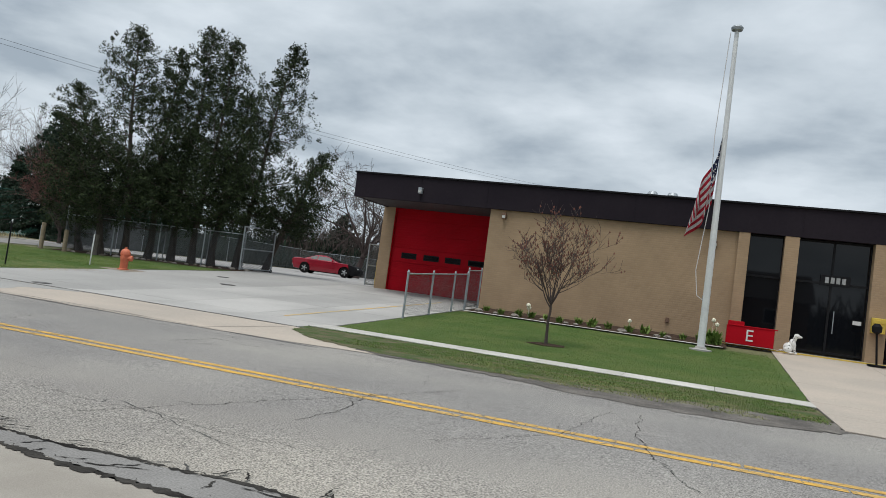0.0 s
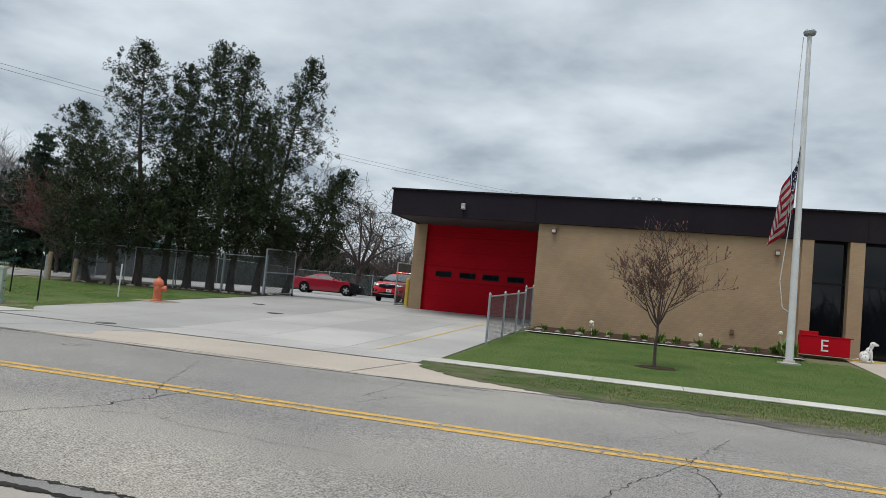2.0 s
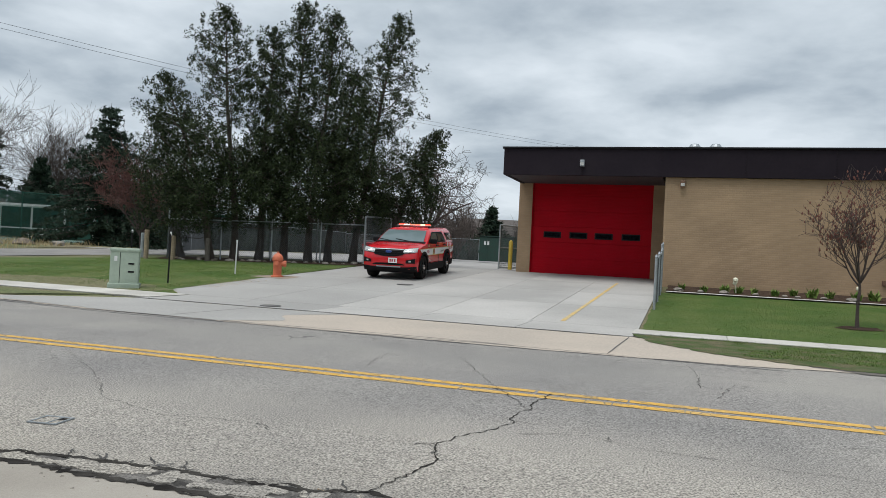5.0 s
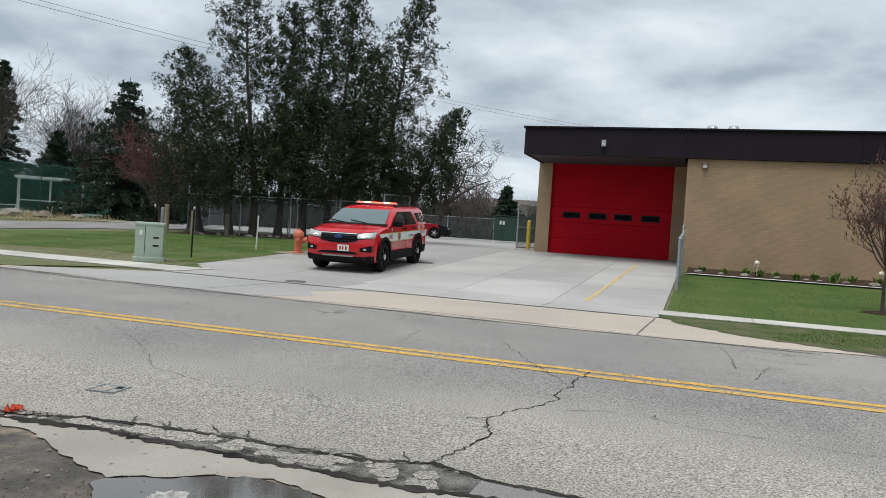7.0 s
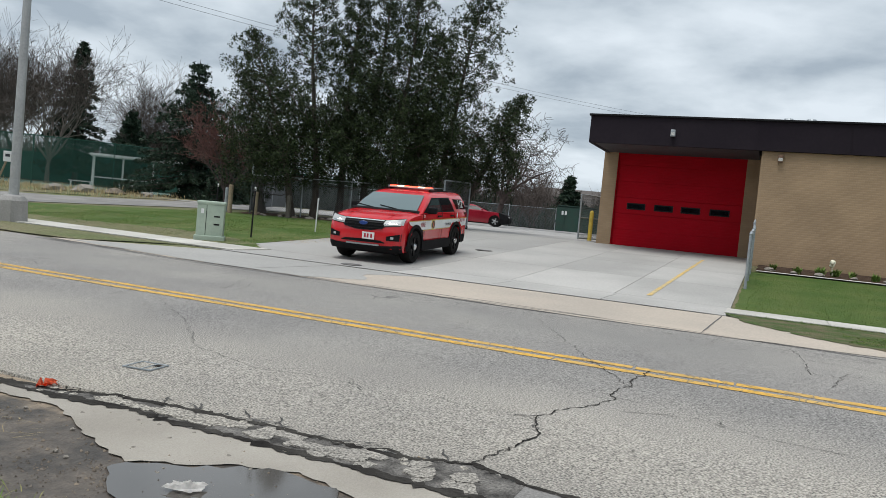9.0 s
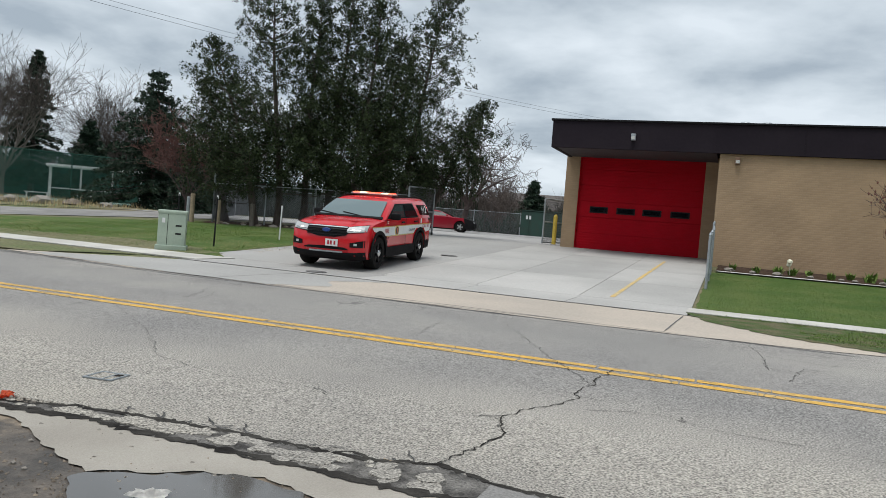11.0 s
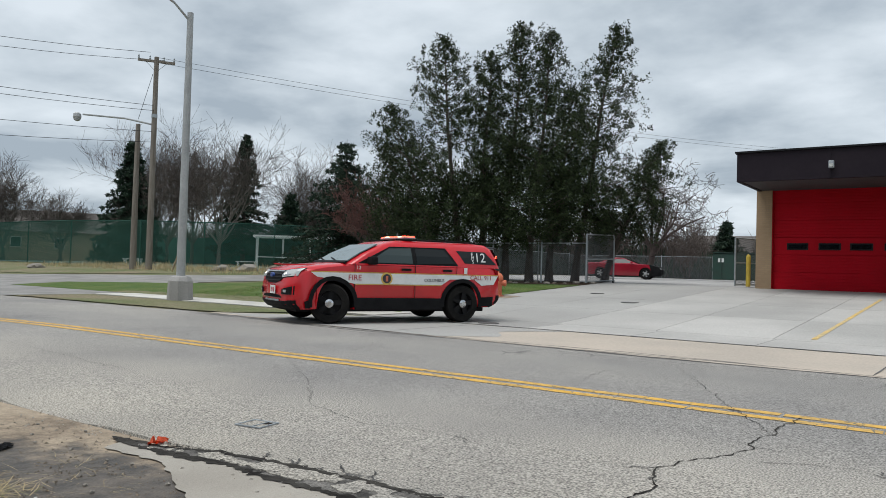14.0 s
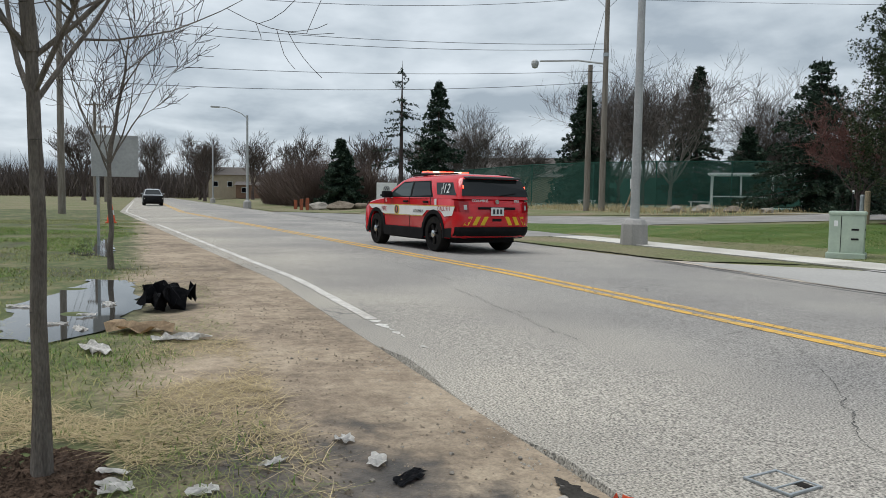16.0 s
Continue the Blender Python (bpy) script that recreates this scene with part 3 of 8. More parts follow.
def jag(pts, step=0.4, amp=0.06, seed=1):
    """A closed outline with a crumbling edge."""
    rnd = random.Random(seed)
    out = []
    for (x0, y0), (x1, y1) in zip(pts, pts[1:] + pts[:1]):
        n = max(1, min(120, int(math.hypot(x1 - x0, y1 - y0) / step)))
        for k in range(n):
            out.append((x0 + (x1 - x0) * k / n + rnd.uniform(-amp, amp), y0 + (y1 - y0) * k / n + rnd.uniform(-amp, amp)))
    return out


def patch(name, poly, lift, material, label, category="", kind="structure"):
    """A ground cover that follows the rise of the ground."""
    bm = B()
    bm.faces.new([bm.verts.new((x, y, 0)) for x, y in poly])
    for y in (15.2, 29.0):
        bmesh.ops.bisect_plane(bm, geom=bm.verts[:] + bm.edges[:] + bm.faces[:], plane_co=(0, y, 0), plane_no=(0, 1, 0))
    for v in bm.verts:
        v.co.z = gz(v.co.y) + lift
        v.co.y = bend(v.co.x, v.co.y)
    for f in bm.faces:
        f.normal_update()
        if f.normal.z < 0:
            f.normal_flip()
    return tagged(make(name, bm, material), label, category, "", kind)


def lettering(name, text, size, material, parent, m, thick=0.002, label=""):
    cu = bpy.data.curves.new(name, "FONT")
    cu.body, cu.size, cu.extrude, cu.align_x, cu.align_y = text, size, thick, "CENTER", "CENTER"
    tmp = bpy.data.objects.new(name, cu)
    me = bpy.data.meshes.new_from_object(tmp)
    bpy.data.objects.remove(tmp)
    me.materials.append(material)
    ob = new(name, me)
    ob.parent = parent
    ob.matrix_basis = m
    return tagged(ob, label)


# ======== ground, street and paving ========
def bend(x, y):
    """The street swings gently to its left farther west."""
    return y - 0.07 * min(40.0, max(0.0, -26 - x)) * min(1.0, max(0.0, (13 - y) / 5))


def vz(x, y):
    """Height of the uneven near verge."""
    edge = min(1.0, max(0.0, (3.3 - y) / 0.5))
    flat = min(1.0, max(0.0, max(-18.6 - x, 1.9 - y) / 0.4)) if x < -3 else 1.0
    return 0.003 + edge * (0.25 + 0.75 * flat) * (0.016 * noise.noise(Vector((x * 0.8, y * 1.0, 1.7))) + 0.012 * noise.noise(Vector((x * 3.1, y * 3.4, 4.2))) + 0.010)


def on_ground(x, y):
    return vz(x, y) if y < 3.3 else gz(y)


def ground():
    bm = B()
    prof = [(-400, -0.03), (0.0, -0.03), (3.25, -0.03), (3.5, -0.08), (11.2, -0.08), (11.45, -0.005), (13.2, 0.0), (15.2, 0.0), (29.0, gz(29.0)), (120, gz(120)), (900, gz(120) + 0.5)]
    xs = [-900, -300, -120, -66, -40, -26, 0, 40, 200, 700]
    rows = [[bm.verts.new((x, bend(x, y), z - 0.012)) for x in xs] for y, z in prof]
    for p, q in zip(rows, rows[1:]):
        for k in range(len(xs) - 1):
            bm.faces.new((p[k], p[k + 1], q[k + 1], q[k]))
    return tagged(make("ground", bm, M["field"]), "rough grass and bare soil running out to the horizon", "ground", "", "structure")


def road():
    rnd = random.Random(5)
    xs = [-420, -200, -120, -80, -66] + [-60 + 0.45 * k for k in range(145)] + [20, 60, 160]
    def near(x):
        if x < -21: return 3.42
        return 3.46 + 0.10 * math.sin(x * 1.7) * math.sin(x * 0.63 + 1) + rnd.uniform(-0.05, 0.05)
    def far(x):
        return 11.32 + rnd.uniform(-0.06, 0.06)
    bm = B()
    a = [bm.verts.new((x, near(x), 0)) for x in xs]
    am = [bm.verts.new((x, 5.2, 0.012)) for x in xs]
    mid = [bm.verts.new((x, 7.0, 0.022)) for x in xs]
    bmm = [bm.verts.new((x, 9.2, 0.012)) for x in xs]
    b = [bm.verts.new((x, far(x), 0)) for x in xs]
    for v in bm.verts:
        v.co.y = bend(v.co.x, v.co.y)
    lo = [bm.verts.new((v.co.x, v.co.y - 0.02, -0.06)) for v in a]
    for k in range(len(xs) - 1):
        for p, q in ((lo, a), (a, am), (am, mid), (mid, bmm), (bmm, b)):
            bm.faces.new((p[k], p[k + 1], q[k + 1], q[k]))
    return tagged(make("road", bm, M["asphalt"]), "weathered grey asphalt street with a crumbling edge", "road", "", "structure")


def strip(name, pts, width, material, z=0.006, seed=1, jitter=0.0, parent=None, label="", taper=True):
    """A ragged thin band along a line on the paving."""
    rnd = random.Random(seed)
    verts, faces = [], []
    for k, (x, y) in enumerate(pts):
        j, i = min(k + 1, len(pts) - 1), max(k - 1, 0)
        d = Vector((pts[j][0] - pts[i][0], pts[j][1] - pts[i][1])).normalized()
        w = width / 2 * (1 + rnd.uniform(-jitter, jitter))
        if taper and k in (0, len(pts) - 1):
            w *= 0.2
        zz = z + (gz(y) if y > 11.3 else 0.022 * max(0, 1 - abs(y - 7.0) / 3.6))
        y = bend(x, y)
        verts += [(x - d.y * w, y + d.x * w, zz), (x + d.y * w, y - d.x * w, zz)]
        if k:
            faces.append((2 * k - 2, 2 * k - 1, 2 * k + 1, 2 * k))
    return raw(name, verts, faces, material, parent, label)


def wander(a, b, n, amp, seed):
    rnd = random.Random(seed)
    (x0, y0), (x1, y1) = a, b
    L = math.hypot(x1 - x0, y1 - y0)
    px, py = -(y1 - y0) / L, (x1 - x0) / L
    off, out = 0.0, []
    for k in range(n + 1):
        t = k / n
        off = 0.72 * off + rnd.uniform(-amp, amp)
        o = off * math.sin(math.pi * min(1, max(0, t)) ** 0.9) if 0 < k < n else 0
        out.append((x0 + (x1 - x0) * t + px * o, y0 + (y1 - y0) * t + py * o))
    return out


ground()
ROAD = road()
CRACKS = [  # points along a crack, width
    (((-15.53, 3.74), (-15.39, 4.43), (-15.52, 4.88), (-15.4, 5.23), (-15.26, 5.46), (-15.24, 6.09), (-15.21, 6.46), (-15.14, 7.08)), 0.022),
    (((-16.25, 8.32), (-15.77, 7.28), (-15.35, 6.59), (-15.15, 6.21)), 0.015), (((-13.96, 10.26), (-13.85, 9.5), (-13.81, 8.33)), 0.018), (((-13.46, 8.81), (-13.67, 7.77)), 0.014),
    (((-13.85, 9.5), (-13.23, 9.29), (-12.66, 9.46), (-11.2, 9.2)), 0.014), (((-15.11, 5.39), (-14.61, 5.59), (-14.23, 5.4), (-12.6, 5.25)), 0.012), (((-15.44, 8.88), (-14.87, 9.44), (-14.76, 10.5)), 0.012),
    (((-20.54, 6.77), (-19.14, 5.72), (-18.29, 4.91), (-17.55, 4.65), (-16.27, 4.84), (-15.49, 4.78)), 0.010), (((-16.9, 9.6), (-16.2, 8.2)), 0.012), (((-21.4, 9.6), (-20.6, 8.0)), 0.012),
    (((-24.5, 5.4), (-20.8, 5.0)), 0.012), (((-11.2, 4.2), (-10.2, 6.9), (-9.7, 8.8)), 0.015), (((-9.0, 5.6), (-8.2, 6.9), (-8.0, 9.2)), 0.014),
    (((-10.21, 7.18), (-10.02, 6.17), (-10.05, 5.32)), 0.016), (((-7.67, 9.35), (-7.58, 7.63), (-7.39, 6.87), (-7.12, 6.05), (-6.95, 5.72)), 0.018), (((-12.13, 4.61), (-11.48, 4.6), (-10.86, 4.64), (-10.16, 4.52), (-9.1, 4.61)), 0.011), (((-17.26, 7.68), (-17.46, 8.72), (-17.27, 8.6)), 0.012), (((-20.47, 8.11), (-20.86, 8.89)), 0.012), (((-23.6, 4.1), (-22.4, 5.3), (-22.0, 6.4)), 0.012), (((-7.8, 4.3), (-5.0, 4.8)), 0.010), (((-5.2, 6.9), (-4.6, 9.8)), 0.012), (((-28.6, 6.0), (-25.1, 5.7)), 0.012), (((-29, 4.6), (-26.8, 5.3)), 0.012),
    (((-12.2, 10.4), (-6.2, 10.0)), 0.016), (((-17.5, 10.1), (-12.5, 10.1)), 0.014), (((-26.5, 10.2), (-17.5, 10.15)), 0.016), (((-30.5, 3.6), (-31.5, 7.0), (-31.9, 11.0)), 0.018),
]
for i, (pts, w) in enumerate(CRACKS):
    rc = random.Random(500 + i)
    line = [pts[0]]
    for j, (a, b) in enumerate(zip(pts, pts[1:])):
        n = max(6, int(math.hypot(a[0] - b[0], a[1] - b[1]) / 0.035))
        line += wander(a, b, n, 0.026, 40 + 7 * i + j)[1:]
    strip("crack", line, w * 0.40, M["crack" if w > 0.013 else "hairline"], 0.005, i, 0.8, ROAD)
    for k in range(3 if w > 0.013 else 1):
        x, y = line[rc.randrange(1, len(line))]
        q, L = rc.uniform(0, 6.283), rc.uniform(0.12, 0.35)
        strip("crack", wander((x, y), (x + L * math.cos(q), min(10.4, y + L * math.sin(q) * 0.7)), 10, 0.03, 300 + 5 * i + k), 0.007, M["hairline"], 0.0048, k, 0.8, ROAD)
for i in range(14):
    r = random.Random(900 + i)
    x, y = r.uniform(-40, 2), r.choice([r.uniform(3.8, 6.6), r.uniform(7.4, 11)])
    a = r.uniform(-0.5, 0.5) if r.random() < 0.6 else r.uniform(1.0, 2.0)
    L = r.uniform(0.35, 1.6)
    strip("crack", wander((x, y), (x + L * math.cos(a), y + L * math.sin(a)), max(6, int(L / 0.06)), 0.03, 700 + i), 0.006, M["hairline"], 0.005, i, 0.7, ROAD)
def chain(pts, amp, seed):
    out = [pts[0]]
    for j, (a, b) in enumerate(zip(pts, pts[1:])):
        out += wander(a, b, max(6, int(math.hypot(a[0] - b[0], a[1] - b[1]) / 0.03)), amp, seed + j)[1:]
    return out


for k in range(3):
    strip("tar_seam", [(-28 + 0.3 * j, 10.52 + 0.12 * k + 0.05 * math.sin(j * 0.31 + k * 2) + (0.45 * max(0, -23 - (-28 + 0.3 * j)) / 5)) for j in range(52 - 6 * k)], (0.05, 0.022, 0.03)[k], M["seal"], 0.012 if k else 0.0075, 3 + k, 0.7, ROAD)


def dashes(y, x0, x1, width, material, seed):
    """Road paint in worn stretches with hairline breaks."""
    rnd = random.Random(seed)
    x = x0
    while x < x1:
        L = rnd.uniform(0.5, 2.2)
        seg = [(x + L * k / 5, y + rnd.uniform(-0.006, 0.006)) for k in range(6)]
        strip("paint_stretch", seg, width, material, 0.004, seed, 0.06, PAINT, taper=False)
        x += L + rnd.choice([0.008, 0.012, 0.02, 0.03])


PAINT = tagged(new("road_paint"), "worn double yellow line and white edge line", "road marking", "", "structure")
dashes(6.885, -34, 3, 0.13, M["yellow"], 3)
dashes(7.115, -34, 3, 0.13, M["yellow"], 4)
for y in (6.89, 7.11):
    strip("paint_stretch", [(-140 + k * 5.3, y) for k in range(21)], 0.115, M["yellow"], 0.004, 1, 0.05, PAINT, taper=False)
dashes(3.74, -46, -23.6, 0.11, M["white_paint"], 6)
for k in range(9):
    r = random.Random(60 + k)
    x = -22.6 + 0.16 * k * r.uniform(0.8, 1.2)
    strip("paint_stretch", [(x, 3.74 + r.uniform(-0.03, 0.03)), (x + 0.05, 3.74), (x + r.uniform(0.08, 0.15), 3.74 + r.uniform(-0.03, 0.03))], 0.10 - 0.008 * k, M["white_paint"], 0.004, k, 0.6, PAINT)
strip("paint_stretch", [(-140 + k * 5, 3.74) for k in range(19)], 0.11, M["white_paint"], 0.004, 1, 0.05, PAINT, taper=False)


def paving(name, label, x0, x1, y0, y1, nx, ny, material, lift=0.014, gap=0.012, worn=0):
    """Poured slabs with open joints, laid on the slope."""
    base = patch(name, [(x0, y0), (x1, y0), (x1, y1), (x0, y1)], lift - 0.012, M["seal"], label, "paving")
    for i in range(nx):
        for j in range(ny):
            a, b = x0 + (x1 - x0) * i / nx + gap / 2, x0 + (x1 - x0) * (i + 1) / nx - gap / 2
            c, d = y0 + (y1 - y0) * j / ny + gap / 2, y0 + (y1 - y0) * (j + 1) / ny - gap / 2
            bm = B()
            top = [bm.verts.new((x, y, gz(y) + lift)) for x, y in ((a, c), (b, c), (b, d), (a, d))]
            bot = [bm.verts.new((x, y, gz(y) + lift - 0.03)) for x, y in ((a, c), (b, c), (b, d), (a, d))]
            bm.faces.new(top)
            for k in range(4):
                bm.faces.new((bot[k], bot[(k + 1) % 4], top[(k + 1) % 4], top[k]))
            part("slab", bm, material if i >= worn else M["concrete_mid"], base)
    return base


# apron flares to the street, drive climbs to the bay and the yard behind
patch("apron", jag([(-27.8, 11.3), (-24.0, 10.72), (-20.0, 10.56), (-17.0, 10.52), (-15.0, 10.55), (-13.3, 10.70), (-11.8, 10.95), (-11.6, 11.3), (-12.3, 11.5), (-13.0, 11.8), (-13.5, 12.2), (-14.2, 13.0), (-14.85, 13.42), (-25.2, 13.42)], 0.35, 0.03, 3), 0.010, M["apron"], "tan concrete apron between street and drive", "paving")
for i, (a, b) in enumerate((((-14.9, 13.4), (-15.0, 10.6)), ((-22.2, 13.4), (-22.3, 10.8)))):
    tagged(strip("joint", wander(a, b, 8, 0.01, i), 0.02, M["seal"], 0.016, i, 0.2), "dark open joint in the concrete apron", "joint", "", "structure")
patch("apron_grey", jag([(-27.4, 11.35), (-24.0, 10.80), (-21.2, 10.66), (-20.4, 11.4), (-21.0, 12.3), (-20.2, 13.36), (-25.1, 13.36)], 0.25, 0.05, 71), 0.0135, M["concrete_mid"], "greyer worn part of the apron", "paving")
tagged(strip("drain_channel", [(-26 + k * 0.6, 13.46) for k in range(20)], 0.085, M["seal"], 0.018, 3, 0.15), "dark drain channel across the drive", "drain", "", "structure")
paving("driveway", "pale concrete drive sloping up to the bay", -25.3, -14.85, 13.5, 15.2, 5, 1, M["concrete"], worn=2)
paving("driveway_rise", "pale concrete drive sloping up to the bay", -25.6, -14.85, 15.2, 29.0, 5, 4, M["concrete"], worn=2)
paving("yard_paving", "worn grey concrete yard behind the gates", -42.0, -20.5, 29.0, 62.0, 5, 8, M["concrete_dark"])
patch("drive_fillet", jag([(-26.3, 14.6), (-25.4, 13.8), (-25.5, 29), (-26.2, 29)], 0.7, 0.05, 3), 0.012, M["concrete_dark"], "drive margin of old concrete", "paving")
for i, (x, y, r) in enumerate(((-22.2, 13.9, 0.22), (-21.9, 20.9, 0.25), (-24.0, 23.5, 0.22))):
    cov = thing("valve_cover", "dark iron valve cover set in the drive", "cover", (x, y, gz(y) + 0.02), group="valve covers")
    part("lid", lathe(B(), [(r, 0), (r, 0.006), (r * 0.9, 0.010)], 18), M["seal"], cov)
# yellow bay line and faded bars by the bay
for i, (x0, y0, x1, y1, w, mt) in enumerate(((-16.38, 15.5, -16.24, 25.9, 0.09, "faded_yellow"), (-15.6, 26.6, -14.95, 26.5, 0.12, "white_paint"), (-15.6, 27.4, -14.95, 27.3, 0.12, "white_paint"))):
    strip("bay_line", [(x0 + (x1 - x0) * k / 14, y0 + (y1 - y0) * k / 14) for k in range(15)], w, M[mt], 0.0205, i, 0.12, PAINT, taper=False)

# lawns, verges, sidewalks
patch("lawn_station", jag([(-14.8, 14.95), (-5.2, 14.95), (-5.2, 22.6), (-7.5, 23.4), (-14.75, 23.45)], 0.4, 0.03, 11), 0.016, M["grass"], "short green lawn before the station", "lawn")
patch("verge_station", jag([(-14.85, 13.75), (-14.5, 12.75), (-13.6, 11.8), (-12.9, 11.4), (-11.9, 11.1), (-10.9, 11.05), (-9.8, 11.15), (-8.9, 11.35), (-8.1, 11.5), (-7.3, 11.75), (-6.5, 11.8), (-5.25, 12.0), (-5.25, 13.95), (-14.85, 13.98)], 0.12, 0.06, 12), 0.016, M["verge_turf"], "grassy verge along the street", "lawn")
patch("verge_edge", jag([(-12.6, 11.35), (-11.9, 10.9), (-10.9, 10.9), (-9.65, 10.75), (-8.76, 10.4), (-7.98, 10.25), (-7.28, 10.25), (-6.6, 10.35), (-5.9, 10.6), (-5.2, 11.0), (-5.2, 12.1), (-6.5, 11.9), (-8.0, 11.6), (-9.5, 11.25), (-11.0, 11.15)], 0.15, 0.09, 14), 0.0115, M["edge_mud"], "bare gravelly mud between verge and street", "dirt")
patch("lawn_corner", jag([(-25.4, 15.15), (-26.3, 16.0), (-26.3, 28.6), (-33.8, 27.2), (-34.8, 25.0), (-39.0, 20.0), (-45.0, 17.5), (-45.0, 15.15)], 0.4, 0.05, 15), 0.016, M["grass"], "green lawn with the hydrant and cedars", "lawn")
patch("verge_corner", jag([(-26.4, 13.62), (-27.6, 11.55), (-36.5, 11.5), (-36.5, 13.65)], 0.3, 0.07, 16), 0.012, M["field"], "thin worn verge beside the street", "dirt")
patch("lawn_dirt", jag([(-26.6, 15.2), (-26.0, 15.9), (-29, 17.0), (-33, 16.4), (-38, 15.8), (-38, 15.2)], 0.3, 0.12, 17), 0.020, M["field"], "bare patchy soil along the sidewalk", "dirt")
for nm, xs0, xs1, y0, y1, n in (("sidewalk_station", -14.9, -5.2, 14.0, 14.9, 6), ("sidewalk_corner", -36.5, -25.1, 13.7, 15.1, 8)):
    paving(nm, "pale concrete sidewalk in square slabs", xs0, xs1, y0, y1, n, 1, M["walk"], lift=0.03)
paving("entry_walk", "concrete walk to the station entrance", -5.2, 2.5, 11.3, 15.2, 3, 2, M["apron"], lift=0.02)
paving("entry_walk_rise", "concrete walk to the station entrance", -5.2, 2.5, 15.2, 25.9, 3, 4, M["apron"], lift=0.02)
patch("side_drive", jag([(-36.6, 11.2), (-36.6, 15.2), (-40.0, 20.2), (-36.0, 26.8), (-33.0, 29.5), (-29, 36), (-34, 38), (-38.5, 30.5), (-43.5, 24.5), (-55, 19), (-66, 14.5), (-70, 11.2)], 0.6, 0.08, 18), 0.012, M["asphalt_old"], "old grey asphalt side drive", "paving")
patch("lawn_far", jag([(-100, 11.6), (-71, 11.6), (-66, 15.6), (-80, 21), (-110, 22)], 0.8, 0.1, 19), 0.014, M["field"], "rough lawn before the far shrubs", "lawn")
patch("lawn_court", jag([(-44, 26.0), (-39, 31.5), (-41, 36), (-52, 33), (-66, 25), (-66, 19), (-54, 20.5)], 0.6, 0.1, 20), 0.010, M["field"], "weedy strip before the tennis court", "lawn")
# near side of the street
def soil_material():
    """Trodden verge soil: dry dirt, a damp dark patch by the street and mossy earth under the grass."""
    m = bpy.data.materials.new("verge soil")
    m.use_nodes = True
    n, l = m.node_tree.nodes, m.node_tree.links
    b = n["Principled BSDF"]
    tc = n.new("ShaderNodeTexCoord")
    sep = n.new("ShaderNodeSeparateXYZ")
    l.new(tc.outputs["Object"], sep.inputs[0])

    def nz(scale, detail=6.0, rough=0.55):
        q = n.new("ShaderNodeTexNoise")
        q.inputs["Scale"].default_value, q.inputs["Detail"].default_value, q.inputs["Roughness"].default_value = scale, detail, rough
        l.new(tc.outputs["Object"], q.inputs["Vector"])
        return q.outputs[0]

    def ma(op, a, c=0.0, d=None):
        q = n.new("ShaderNodeMath")
        q.operation = op
        for k, v in enumerate((a, c) if d is None else (a, c, d)):
            if isinstance(v, (int, float)):
                q.inputs[k].default_value = v
            else:
                l.new(v, q.inputs[k])
        return q.outputs[0]

    def ramp(f, *stops):
        q = n.new("ShaderNodeValToRGB")
        el = q.color_ramp.elements
        el[0].position, el[0].color = stops[0][0], (*stops[0][1], 1)
        el[1].position, el[1].color = stops[-1][0], (*stops[-1][1], 1)
        for p, c in stops[1:-1]:
            el.new(p).color = (*c, 1)
        l.new(f, q.inputs[0])
        return q.outputs[0]

    def blend(f, a, c):
        q = n.new("ShaderNodeMix")
        q.data_type = "RGBA"
        l.new(f, q.inputs[0])
        l.new(a, q.inputs[6])
        l.new(c, q.inputs[7])
        return q.outputs[2]

    def step(f, lo, hi):
        q = n.new("ShaderNodeMapRange")
        q.interpolation_type = "SMOOTHSTEP"
        q.inputs[1].default_value, q.inputs[2].default_value = lo, hi
        l.new(f, q.inputs[0])
        return q.outputs[0]

    big, mid, fine, grain = nz(0.7), nz(3.5), nz(14.0), nz(70.0, 3.0)
    x, y = sep.outputs[0], sep.outputs[1]
    tone = ma("MULTIPLY_ADD", mid, 0.45, ma("MULTIPLY", big, 0.55))
    dirt = ramp(tone, (0.36, (0.14, 0.108, 0.078)), (0.47, (0.245, 0.190, 0.135)), (0.60, (0.355, 0.285, 0.205)))
    mud = ramp(mid, (0.35, (0.052, 0.045, 0.038)), (0.65, (0.125, 0.103, 0.082)))
    turf = ramp(tone, (0.38, (0.060, 0.052, 0.030)), (0.50, (0.075, 0.098, 0.030)), (0.62, (0.185, 0.155, 0.085)))
    ex, ey = ma("MULTIPLY", ma("ADD", x, 16.9), 1 / 2.3), ma("MULTIPLY", ma("ADD", y, -2.4), 1 / 0.72)
    far = ma("SQRT", ma("ADD", ma("MULTIPLY", ex, ex), ma("MULTIPLY", ey, ey)))
    damp = step(ma("ADD", far, ma("MULTIPLY_ADD", mid, 1.3, -0.65)), 1.25, 0.75)
    green = step(ma("ADD", y, ma("MULTIPLY_ADD", big, 1.6, ma("MULTIPLY_ADD", mid, 0.8, -1.2))), 2.05, 1.35)
    green = ma("MULTIPLY", green, step(ma("ADD", x, ma("MULTIPLY_ADD", mid, 1.0, -0.5)), -14.3, -14.9))
    col = blend(damp, blend(green, dirt, turf), mud)
    q = n.new("ShaderNodeVectorMath")
    q.operation = "SCALE"
    l.new(col, q.inputs[0])
    l.new(ma("MULTIPLY", ma("MULTIPLY_ADD", grain, 0.9, 0.55), ma("MULTIPLY_ADD", fine, 0.8, 0.6)), q.inputs["Scale"])
    l.new(q.outputs[0], b.inputs["Base Color"])
    l.new(ma("MULTIPLY_ADD", damp, -0.38, 0.95), b.inputs["Roughness"])
    bp = n.new("ShaderNodeBump")
